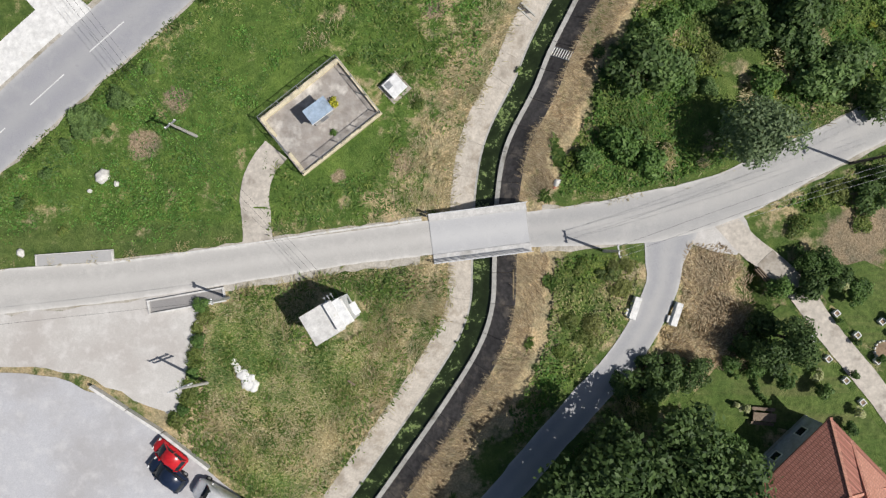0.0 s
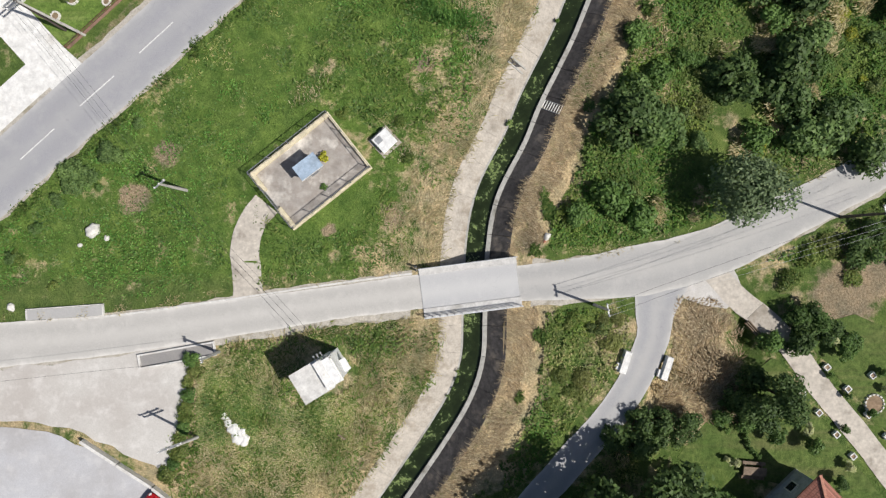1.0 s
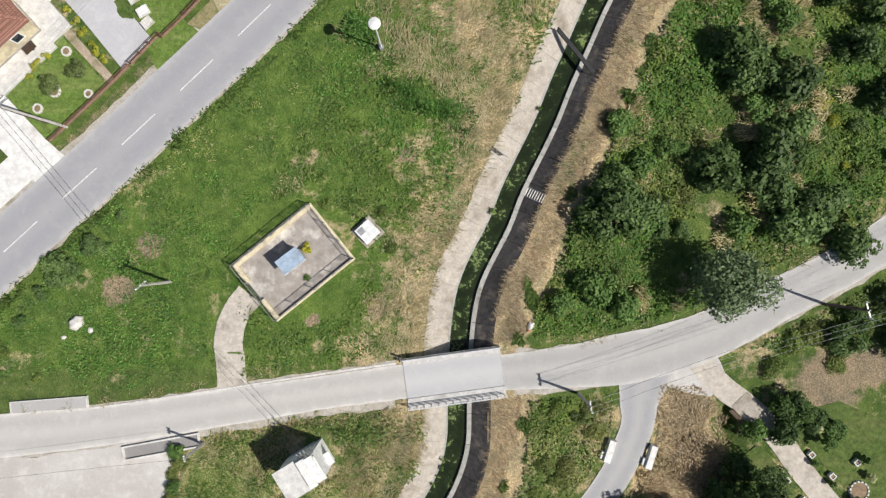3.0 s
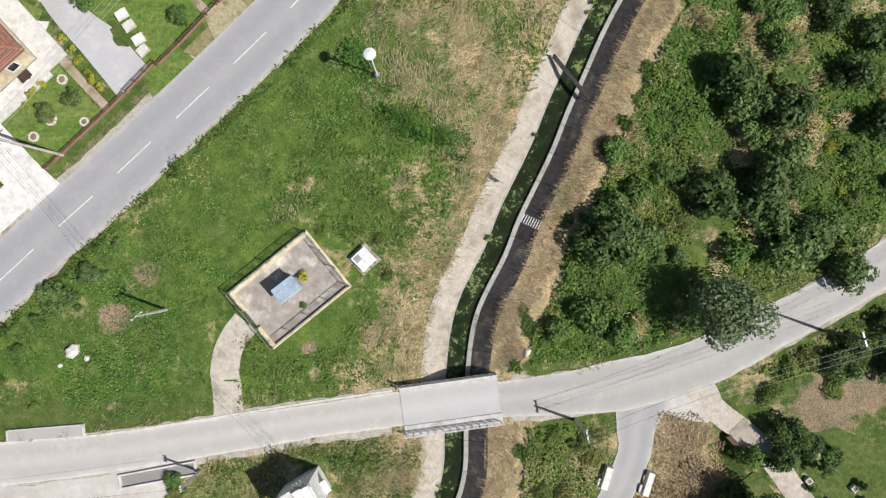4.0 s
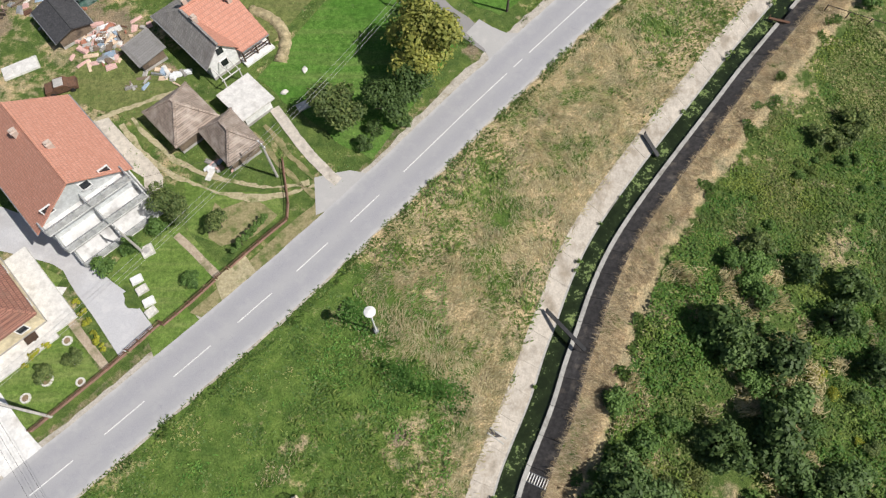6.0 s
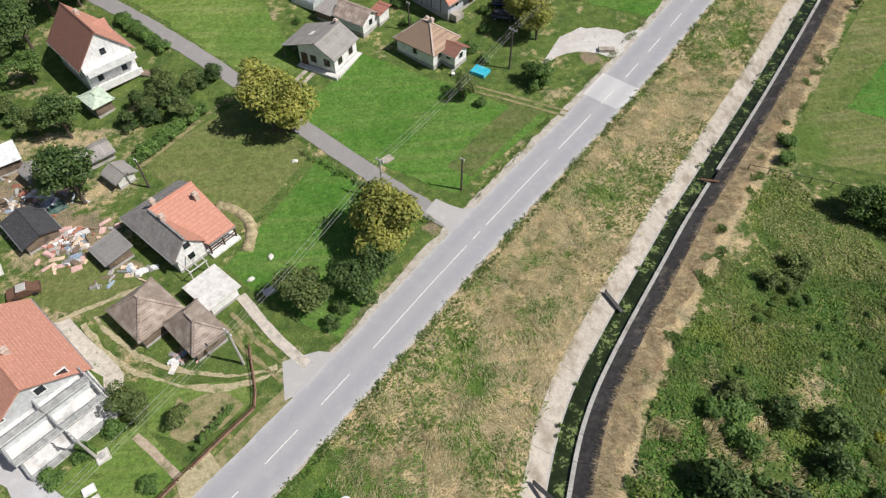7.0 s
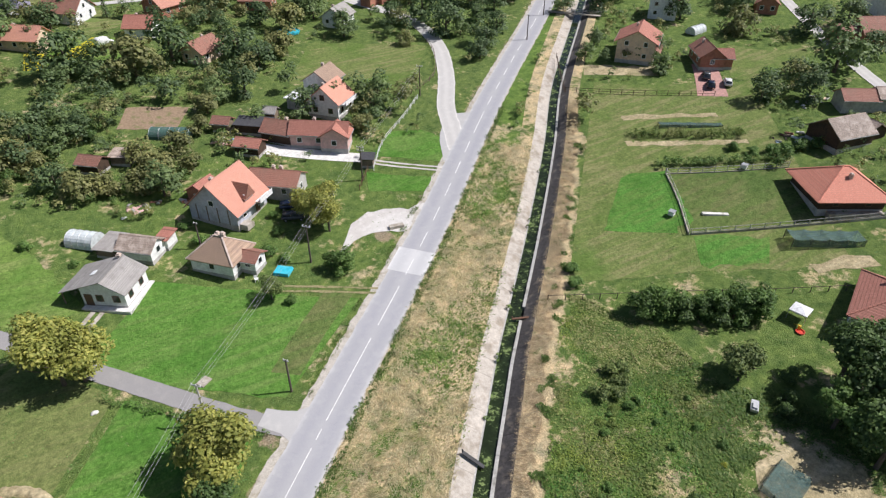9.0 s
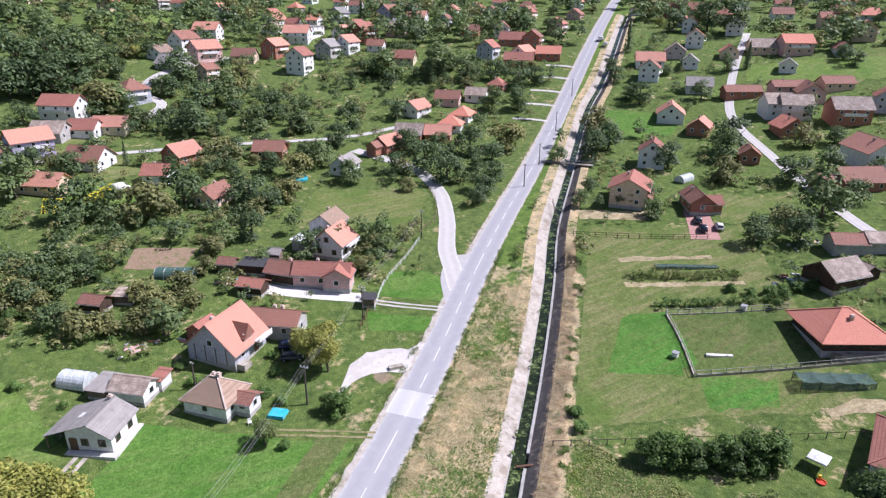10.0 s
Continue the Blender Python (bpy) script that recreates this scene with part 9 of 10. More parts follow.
many("bush", ((5.4, 114.6), (7.4, 115.8), (9.0, 110.6), (20.2, 100.4), (18.4, 103.4), (21.4, 108.0), (22.0, 112.4), (-9.4, 113.2)), 0.5, 0.85)


def stand(kind, spots):
    for x, y, size in spots:
        plant(kind, x, y, size * (1.3 if "conifer" not in kind else 1.0))


stand("fardark", ((18.3, 179.6, 1.3), (-4.4, 181.5, 1.31), (-9.0, 180.4, 0.85), (-6.2, 213.4, 0.89), (-0.3, 221.0, 0.92), (-15.8, 226.0, 0.71), (-19.0, 263.5, 0.83), (34.3, 295.2, 1.55), (24.1, 247.2, 1.03), (30.2, 240.3, 1.5), (37.5, 265.1, 1.39), (58.4, 248.6, 1.33), (32.9, 175.1, 1.11), (36.4, 169.2, 0.9), (44.2, 195.9, 0.83), (71.4, 212.6, 0.93), (33.6, 195.1, 0.62), (52.1, 299.6, 0.95), (7.3, 335.3, 1.06), (-23.7, 290.8, 1.82), (-16.8, 289.9, 1.81), (-9.7, 289.0, 1.8), (-4.0, 297.0, 1.85), (-20.7, 315.1, 1.97),))
stand("fardark", ((-11.0, 320.9, 2.0), (28.5, 332.0, 1.05), (81.5, 228.4, 1.06), (69.3, 209.7, 0.69), (135.5, 293.1, 1.02), (109.9, 283.5, 0.96), (157.9, 251.2, 1.09), (160.6, 237.7, 1.2), (168.4, 236.3, 1.07), (145.6, 216.1, 1.09), (104.6, 183.7, 1.1), (107.7, 175.2, 0.86), (99.3, 160.8, 0.79), (85.1, 177.5, 1.23), (86.6, 166.2, 1.07), (77.2, 180.5, 0.82), (88.4, 198.0, 0.9), (100.2, 230.0, 1.05), (162.5, 341.7, 1.99), (148.7, 313.6, 1.46), (134.4, 160.0, 1.1), (146.3, 165.6, 1.16), (197.4, 219.4, 0.93), (205.8, 230.7, 0.82),))
stand("fardark", ((187.9, 194.5, 1.14), (148.3, 142.2, 1.08), (175.8, 142.5, 1.43), (241.8, 199.0, 0.83), (166.1, 98.3, 0.83), (166.5, 115.8, 1.08), (205.5, 127.5, 0.78), (179.7, 113.7, 0.91), (123.9, 126.9, 0.66), (276.8, 262.4, 1.22), (290.1, 251.8, 2.0), (294.6, 237.9, 2.0), (280.3, 168.1, 0.87), (284.5, 175.6, 0.89), (127.0, 97.1, 0.77), (134.9, 91.6, 0.79),))
stand("farolive", ((9.2, 175.6, 1.72), (-10.3, 217.4, 1.21), (3.9, 271.6, 2.0), (34.0, 208.7, 1.3), (56.9, 285.6, 1.8), (42.9, 174.2, 1.11), (49.8, 189.2, 1.32), (118.3, 183.1, 1.62), (155.1, 181.2, 1.49), (152.5, 125.7, 1.24), (196.9, 132.1, 1.2),))
stand("farbroad", ((1.5, 178.3, 0.98), (-10.8, 201.1, 0.67), (-19.0, 199.9, 1.54), (8.6, 272.7, 1.5), (14.6, 250.3, 1.1), (26.2, 283.2, 1.25), (47.5, 268.4, 1.5), (49.8, 238.9, 1.34), (57.0, 200.8, 0.92), (60.9, 199.1, 0.91), (65.1, 229.3, 1.31), (1.4, 326.3, 2.0), (6.6, 311.0, 1.71), (118.0, 274.2, 1.97), (137.0, 264.8, 1.97), (147.3, 257.6, 1.31), (137.3, 221.2, 1.15), (59.2, 194.2, 0.89), (61.9, 178.0, 0.83), (124.9, 164.8, 0.69), (188.3, 201.3, 0.92), (167.4, 137.9, 1.09), (152.0, 97.4, 1.52), (117.7, 130.8, 0.59),))
stand("farbroad", ((120.9, 128.9, 0.69), (108.4, 134.3, 0.58), (116.5, 140.6, 0.61), (119.0, 120.1, 0.76), (221.4, 212.6, 0.69), (209.7, 183.7, 0.94),))
stand("farconifer", ((7.7, 217.1, 0.81), (147.4, 378.4, 1.54), (231.0, 247.2, 1.71), (249.7, 195.4, 1.29),))


def in_plot(x, y):
    for poly in PLOTS:
        hit = False
        for (ax, ay), (bx, by) in zip(poly, poly[1:] + poly[:1]):
            if (ay > y) != (by > y) and x < (bx - ax) * (y - ay) / (by - ay) + ax:
                hit = not hit
        if hit:
            return True
    return False


LINES = [ROAD, CANAL, lane_n, far_lane, hill_lane, cross_lane]


def free_spot(x, y, gap=4.0):
    for q, _, _ in LINES:
        if ((q[:, 0] - x) ** 2 + (q[:, 1] - y) ** 2).min() < (gap + 2.5) ** 2:
            return False
    return not in_plot(x, y) and all((x - u) ** 2 + (y - v) ** 2 > (s_ * 0.62 + gap * 0.5) ** 2 for u, v, s_ in placed_far)


wood_rng = random.Random(4)
# shrubby slopes between the far gardens
for x0, x1, y0, y1, n in ((26, 74, 202, 286, 42), (88, 150, 240, 286, 20), (-26, 46, 286, 340, 30), (74, 100, 158, 200, 8)):
    for _ in range(n):
        x, y = wood_rng.uniform(x0, x1), wood_rng.uniform(y0, y1)
        if free_spot(x, y, 2.0):
            plant(wood_rng.choice(("farbroad", "fardark", "farolive")), x, y, wood_rng.uniform(0.6, 1.15))
count, tries = 0, 0
while count < 85 and tries < 9000:
    tries += 1
    a = radians(wood_rng.uniform(-10, 68))
    r = wood_rng.uniform(285, 430)
    x, y = 3 + r * math.sin(a), 17 + r * math.cos(a)
    clump = noise.noise((x * 0.022, y * 0.022, 2.0))
    left = math.degrees(a) < 38
    if clump < (-0.12 if left else 0.05) or not free_spot(x, y):
        continue
    plant(wood_rng.choices(("farbroad", "fardark", "farolive", "faryellow", "farconifer"), (5, 5, 4, 1, 0.4))[0], x, y, wood_rng.uniform(0.7, 1.2))
    count += 1


def woodland(name, spots, material, seed, label, count=110, leaf=1.15, up=0.0):
    """Far woods: uneven crowns of leaf clumps, all in one."""
    rs = np.random.default_rng(seed)
    P, N, S = [], [], []
    for x, y, s_ in spots:
        p, nrm = crown_points(rs, 3.5, 0.4, 7.2, 10, count, lump=0.44, ragged=0.2)
        P.append(p * s_ + np.array([x, y, float(land(x, y)) + up]))
        N.append(nrm)
        S.append(leaf * s_ * rs.uniform(0.6, 1.3, count))
    ob = new(name, quad_mesh(name, np.concatenate(P), np.concatenate(N), np.concatenate(S), material, rs, 0.95))
    tagged(ob, label, kind="stuff")


groups = {0: [], 1: [], 2: []}
tries = 0
while sum(map(len, groups.values())) < 1350 and tries < 26000:
    tries += 1
    a = radians(wood_rng.uniform(-12, 70))
    r = wood_rng.uniform(330, 660)
    x, y = 3 + r * math.sin(a), 17 + r * math.cos(a)
    dense = math.degrees(a) < 14 and r > 240
    if noise.noise((x * 0.018, y * 0.018, 7.0)) < (-0.45 if dense else -0.1) or not free_spot(x, y, 3.0):
        continue
    groups[wood_rng.choices((0, 1, 2), (5, 4, 2))[0]].append((x, y, wood_rng.uniform(1.0, 1.9) * (0.8 if r < 300 else 1.0)))
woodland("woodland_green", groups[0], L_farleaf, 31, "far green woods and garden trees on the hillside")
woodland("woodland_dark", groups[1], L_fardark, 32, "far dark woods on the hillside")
woodland("woodland_olive", groups[2], L_farolive, 33, "far haze-paled orchards on the hillside")


copses = {0: [], 1: [], 2: []}
tries = 0
while sum(map(len, copses.values())) < 430 and tries < 16000:
    tries += 1
    a = radians(wood_rng.uniform(-16, 68))
    r = wood_rng.uniform(125, 345)
    x, y = 3 + r * math.sin(a), 17 + r * math.cos(a)
    west_ = math.degrees(a) < 36
    if noise.noise((x * 0.035, y * 0.035, 9.0)) < (-0.12 if west_ else 0.12) or not free_spot(x, y, 3.0):
        continue
    copses[wood_rng.choices((0, 1, 2), (5, 4, 5))[0]].append((x, y, wood_rng.uniform(0.45, 1.05)))
# open meadow behind the orchard rows
for group_ in copses.values():
    group_[:] = [(x, y, s_) for x, y, s_ in group_ if not (-15 < x < 18 and 186 - 0.62 * max(0.0, x) < y < 207)]
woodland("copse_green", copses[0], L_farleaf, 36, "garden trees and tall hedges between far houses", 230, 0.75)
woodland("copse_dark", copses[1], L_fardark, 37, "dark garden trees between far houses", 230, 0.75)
woodland("copse_olive", copses[2], L_farolive, 38, "haze-paled orchard trees between far houses", 210, 0.75)

shrubs = []
tries = 0
while len(shrubs) < 1500 and tries < 12000:
    tries += 1
    a = radians(wood_rng.uniform(-14, 70))
    r = wood_rng.uniform(112, 420)
    x, y = 3 + r * math.sin(a), 17 + r * math.cos(a)
    if noise.noise((x * 0.05, y * 0.05, 4.0)) < -0.05 or not free_spot(x, y, 3.6):
        continue
    shrubs.append((x, y, wood_rng.uniform(0.18, 0.5)))
woodland("garden_shrubs", shrubs[0::2], L_farleaf, 34, "scattered green shrubs and hedges between far gardens", 56, 1.3)
woodland("orchard_shrubs", shrubs[1::2], L_farolive, 35, "scattered olive shrubs and hedges between far gardens", 56, 1.3)


row_rng = random.Random(17)
belt = []
KEEP_OPEN = ((16, 119, 11), (26, 120, 7), (-3.6, 139, 5), (1.5, 139.8, 4), (21.5, 144.2, 4), (11.4, 145.6, 7), (9, 153, 8), (24.2, 133.8, 6), (27, 140.8, 6), (31.5, 143.5, 5), (-7, 119, 6))
for _ in range(520):
    x, y = row_rng.uniform(-30, 24), row_rng.uniform(121, 160)
    if noise.noise((x * 0.09, y * 0.09, 15.0)) > 0.02 and free_spot(x, y, 1.5) and all(math.hypot(x - u, y - v) > g for u, v, g in KEEP_OPEN) and not (y < 130 and x < -6):
        belt.append((x, y, row_rng.uniform(0.14, 0.42)))
woodland("scrub_green", belt[0::3], L_green, 61, "tangled green scrub behind the gardens", 190, 0.8)
woodland("scrub_olive", belt[1::3], L_olive, 62, "dusty olive scrub behind the gardens", 190, 0.8)
woodland("scrub_yellow", belt[2::3], L_farolive, 63, "fading scrub behind the gardens", 190, 0.8)
lip_spots = []
for k in range(70):
    i = int(row_rng.uniform(30, 250))
    lip_spots.append((*(CANAL[0][i] + CANAL[1][i] * row_rng.choice((-1.9, -1.9, -1.7, 2.3, 2.4))), row_rng.uniform(0.03, 0.12)))
woodland("fence_weeds", [(91.5 + 21.0 * u + row_rng.uniform(-0.5, 0.5), 91.0 - 11.6 * u + row_rng.uniform(-0.8, 0.8), row_rng.uniform(0.14, 0.3)) for u in (k / 70 for k in range(71))], L_green, 51, "weedy hedge along the garden fence", 60, 1.2)
woodland("bean_rows", [(94.2 + 19.0 * u + row_rng.uniform(-0.4, 0.4), 101.9 - 12.2 * u + row_rng.uniform(-1.5, 1.5), row_rng.uniform(0.12, 0.24)) for u in (k / 150 for k in range(151))], L_bramble, 52, "overgrown vegetable rows with yellow-green leaves", 50, 1.2)
woodland("wild_weeds", [(109.0 + 14.0 * row_rng.random(), 80.6 - 3.0 * row_rng.random(), row_rng.uniform(0.2, 0.4)) for k in range(26)], L_green, 53, "tall weeds beside the barn yard", 70, 1.1)
woodland("lane_weeds", [(-8.4 + 16.4 * u + row_rng.uniform(-0.3, 0.3), 83.6 - 15.0 * u + row_rng.uniform(-0.3, 0.3), row_rng.uniform(0.1, 0.2)) for u in (k / 44 for k in range(45))], L_green, 54, "weedy verge along the village lane", 50, 1.2)


woodland("lip_weeds", lip_spots, L_weed, 64, "weeds rooted in the joints of the canal lip", 40, 2.2, -0.95)


# ---- weeds and grass ----
def tufts(name, spots, material, seed, label, blades=4, tall=0.5, width=0.09, lean=0.6):
    """Tufts of blades, each a thin bent triangle."""
    rs = np.random.default_rng(seed)
    n = len(spots)
    base = np.repeat(np.array(spots)[:, :2], blades, 0) + rs.normal(0, 0.16, (n * blades, 2))
    size = np.repeat(np.array(spots)[:, 2], blades) * rs.uniform(0.6, 1.3, n * blades)
    a = rs.uniform(0, 2 * math.pi, n * blades)
    z = land(base[:, 0], base[:, 1])
    root = np.c_[base, z - 0.03]
    side = np.c_[-np.sin(a), np.cos(a), np.zeros_like(a)] * (width * size)[:, None]
    tip = root + np.c_[np.cos(a) * lean * tall * size, np.sin(a) * lean * tall * size, tall * size]
    midp = root * 0.45 + tip * 0.55 + np.c_[np.zeros((n * blades, 2)), 0.12 * tall * size]
    v = np.stack([root, midp + side, tip, midp - side], 1).reshape(-1, 3)
    tagged(new(name, raw_mesh(name, v, 4, material)), label, kind="stuff")


def laid_grass(name, x, y, material, rs, label, length=(0.5, 1.1), width=0.05, lift=(0.1, 0.35), turn=0.0, swirl=2.5, jitter=0.5, tussock=1.3):
    """Long blades that lean and lie over together in swathes, as wind and rain leave them."""
    n = len(x)
    a = turn + swirl * (blot(x, y, 0.11, 81.0) + 0.5 * blot(x, y, 0.4, 82.0)) + rs.normal(0, jitter, n)
    tall = np.clip(0.55 + tussock * blot(x, y, 0.55, 83.0), 0.2, 1.4)
    ln, up = rs.uniform(*length, n) * (0.6 + 0.4 * tall), rs.uniform(*lift, n) * tall
    way = np.c_[np.cos(a), np.sin(a)]
    z = land(x, y)
    root = np.c_[x, y, z - 0.02]
    tip = np.c_[x + way[:, 0] * ln, y + way[:, 1] * ln, z + 0.06 + up * 0.55]
    side = np.c_[-way[:, 1], way[:, 0], rs.uniform(-0.4, 0.4, n)] * (width * rs.uniform(0.6, 1.5, n))[:, None]
    midp = root * 0.5 + tip * 0.5
    midp[:, 2] = z + 0.05 + up
    v = np.stack([root, midp + side, tip, midp - side], 1).reshape(-1, 3)
    tagged(new(name, raw_mesh(name, v, 4, material)), label, kind="stuff")


def scatter(rs, n, box, keep):
    x, y = rs.uniform(box[0], box[1], n), rs.uniform(box[2], box[3], n)
    co, _ = offset_from(x, y, CANAL)
    ro, _ = offset_from(x, y, ROAD)
    so, _ = offset_from(x, y, SIDE)
    ok = keep(x, y, co, ro, so, rs)
    return x[ok], y[ok]


rs = np.random.default_rng(3)
blot = lambda x, y, f, k: np.array([noise.noise((a * f, b * f, k)) for a, b in zip(x, y)])  # noqa: E731
clear = lambda x, y: ~(((np.hypot(x + 11.3, y - 12.7) < 6.5)) | (np.hypot(x + 9.9, y + 6.2) < 3) | ((x < -25.5) & (y < -3)) | ((y < -3) & (x < -22.4 + 0.23 * (y + 3.4))) | (y < -12.4 - 0.73 * (x + 33.6)))  # noqa: E731


def along_canal(rs, n, lo, hi, s_lo, s_hi):
    """Places along the canal between two offsets, thinning out with distance."""
    q, way, along = CANAL
    s_ = s_lo + (s_hi - s_lo) * rs.uniform(0, 1, n) ** 1.35
    o = rs.uniform(lo, hi, n)
    x = np.interp(s_, along, q[:, 0]) + np.interp(s_, along, way[:, 0]) * o
    y = np.interp(s_, along, q[:, 1]) + np.interp(s_, along, way[:, 1]) * o
    ro, _ = offset_from(x, y, ROAD)
    so, _ = offset_from(x, y, SIDE)
    ok = (ro > 3.7) & (np.abs(so) > 2.7) & clear(x, y)
    return x[ok], y[ok], o[ok]


S_BRIDGE = along_at(CANAL, 5.2, 2.0)
# dry reeds along the far bank, dry grass on the near bank and strip
x, y, o = along_canal(rs, 84000, 1.7, 6.0, S_BRIDGE - 45, S_BRIDGE + 150)
k = (o > 2.5 + 0.4 * blot(x, y, 0.7, 21.0)) & (blot(x, y, 0.8, 22.0) + rs.uniform(-0.35, 0.35, len(x)) > -0.3) & (o < 5.2 + 1.1 * blot(x, y, 0.3, 23.0))
laid_grass("dry_reeds", x[k], y[k], L_reed, rs, "tall dry reeds lying over along the canal bank", (0.5, 1.3), 0.014, (0.06, 0.4), 2.7, 0.7, 0.4, 0.5)
k = (o > 4.0) & (blot(x, y, 0.5, 24.0) > 0.36)
laid_grass("bank_weeds", x[k], y[k], L_weed, rs, "green weeds growing through the dry reeds", (0.3, 0.7), 0.07, (0.2, 0.5), 0.0, 3.0, 0.9)
x, y, o = along_canal(rs, 33000, -22, -4.2, S_BRIDGE - 45, S_BRIDGE + 130)
d = blot(x, y, 0.075, 1.0) + 0.55 * blot(x, y, 0.3, 6.0)
north = (x * 0.72 + y * 0.69) > 22
south = y < -1
closeness = np.interp(o, [-12, -5], [0.0, 0.75])
value = np.where(north, 0.2 + d, np.where(south, closeness * 0.8 - 0.4 + d, closeness - 0.4 + d)) + rs.uniform(-0.2, 0.2, len(x))
want = value > 0.0
x2, y2 = np.concatenate([x[want] + rs.normal(0, 0.3, want.sum()) for _ in range(5)]), np.concatenate([y[want] + rs.normal(0, 0.3, want.sum()) for _ in range(5)])
laid_grass("dry_grass", x2, y2, L_straw, rs, "dry straw-coloured grass lying between road and canal", (0.32, 0.85), 0.024, (0.08, 0.3), 0.8, 3.2, 0.45)
green = ~want & (rs.uniform(0, 1, len(x)) < np.where(north | south, 0.8, 0.35))
x2, y2 = np.concatenate([x[green] + rs.normal(0, 0.3, green.sum()) for _ in range(3)]), np.concatenate([y[green] + rs.normal(0, 0.3, green.sum()) for _ in range(3)])
laid_grass("wild_grass", x2, y2, L_weed, rs, "green wild grass and weeds between road and canal", (0.3, 0.8), 0.055, (0.1, 0.4), 0.0, 3.0, 0.8)
# ragged tussocks that hang over the edge of the main road and the side road
for name_, line_, lo_, hi_, s0, s1, n_ in (("road_edge_weeds", ROAD, 2.75, 4.0, 75, 260, 11000), ("road_edge_weeds", ROAD, -4.8, -3.7, 172, 235, 2600), ("side_edge_weeds", SIDE, -3.0, -1.9, 45, 150, 3500), ("side_edge_weeds", SIDE, 2.2, 3.2, 70, 100, 1600)):
    q, way, along = line_
    s_, o_ = rs.uniform(s0, s1, n_), rs.uniform(lo_, hi_, n_)
    x2 = np.interp(s_, along, q[:, 0]) + np.interp(s_, along, way[:, 0]) * o_
    y2 = np.interp(s_, along, q[:, 1]) + np.interp(s_, along, way[:, 1]) * o_
    near_ = (abs(lo_) < abs(hi_)) * (np.abs(o_) - min(abs(lo_), abs(hi_)))
    k = (blot(x2, y2, 0.5, 91.0) + 0.5 * blot(x2, y2, 1.6, 92.0) + 0.45 * near_ > 0.12) & (np.abs(offset_from(x2, y2, lane_w)[0]) > 3.4) & (np.abs(offset_from(x2, y2, drive)[0]) > 2.6) & (np.abs(offset_from(x2, y2, path)[0]) > 2.2) & (np.abs(offset_from(x2, y2, CANAL)[0]) > 6) & ((line_ is ROAD) | (np.abs(offset_from(x2, y2, foot)[0]) > 2.6))
    laid_grass(name_, x2[k], y2[k], L_weed if line_ is ROAD else L_straw, rs, "ragged weeds hanging over the edge of the asphalt", (0.2, 0.55), 0.05 if line_ is ROAD else 0.022, (0.1, 0.4), 0.0, 3.0, 1.2)
# taller green weeds in the strip, in uneven drifts along its edges
x, y, o = along_canal(rs, 30000, -21, -4.4, S_BRIDGE - 40, S_BRIDGE + 110)
ro_ = offset_from(x, y, ROAD)[0]
drift = blot(x, y, 0.13, 31.0) + 0.6 * blot(x, y, 0.45, 32.0) + 0.35 * np.exp(-((ro_ - 4.6) / 1.2) ** 2) - np.where((x * 0.72 + y * 0.69) > 22, 0.5, np.where(y < -1, 0.12, 0.5))
k = drift > 0
high = np.clip(drift[k] * 1.1, 0.04, 0.5) * rs.uniform(0.5, 1.0, k.sum())
drifts = quad_mesh("strip_weeds", np.c_[x[k], y[k], land(x[k], y[k]) + 0.05 + high], rs.normal(0, 0.5, (k.sum(), 3)) + np.array([0.1, 0, 1.0]), rs.uniform(0.1, 0.24, k.sum()), L_weed, rs, 1.8)
tagged(new("strip_weeds", drifts), "drifts of taller green weeds in dry grass", kind="stuff")
# meadow by the compound
x, y = scatter(rs, 26000, (-45, 0, 2, 48), lambda x, y, co, ro, so, r: (co < -8) & (ro > 3.6) & (so < -2.8) & clear(x, y) & (np.hypot(x + 17.2, y - 5) > 3.0))
k = blot(x, y, 0.3, 3.0) + rs.uniform(-0.3, 0.3, len(x)) > 0.0
tufts("meadow_grass", np.c_[x[k], y[k], rs.uniform(0.4, 0.9, k.sum())], L_grass, 44, "short green meadow grass with clover", 4, 0.16, 0.09, 1.6)
rim_n = 5200
u_, side_ = rs.uniform(0, 1, rim_n), rs.normal(0, 0.75, rim_n)
x = -7.0 + 12.5 * u_ + side_ * 0.6
y = 35.5 - 10.8 * u_ + side_ * 0.8 + 1.2 * np.sin(u_ * 9)
k = blot(x, y, 0.5, 97.0) + rs.uniform(-0.3, 0.3, rim_n) > -0.15
laid_grass("rim_weeds", x[k], y[k], L_vivid, rs, "rank green weeds along the rim of the dry strip", (0.2, 0.5), 0.06, (0.15, 0.6), 0.0, 3.0, 1.2)
# drifts of fresher and of drier growth in that meadow
x, y = scatter(rs, 60000, (-45, 4, 0, 48), lambda x, y, co, ro, so, r: (co < -5) & (ro > 3.8) & (so < -3.2) & clear(x, y) & (np.hypot(x + 17.2, y - 5) > 3.0))
drift = blot(x, y, 0.1, 61.0) + 0.6 * blot(x, y, 0.36, 62.0) + 0.4 * blot(x, y, 1.1, 63.0) + rs.uniform(-0.15, 0.15, len(x))
k = drift > 0.22
high = np.clip((drift[k] - 0.1) * 0.5, 0.03, 0.35) * rs.uniform(0.5, 1.0, k.sum())
drifts = quad_mesh("meadow_weeds", np.c_[x[k], y[k], land(x[k], y[k]) + 0.05 + high], rs.normal(0, 0.5, (k.sum(), 3)) + np.array([0.1, 0, 1.0]), rs.uniform(0.09, 0.2, k.sum()), L_vivid, rs, 1.8)
tagged(new("meadow_weeds", drifts), "drifts of fresh green weeds in the meadow", kind="stuff")
k = drift < -0.55
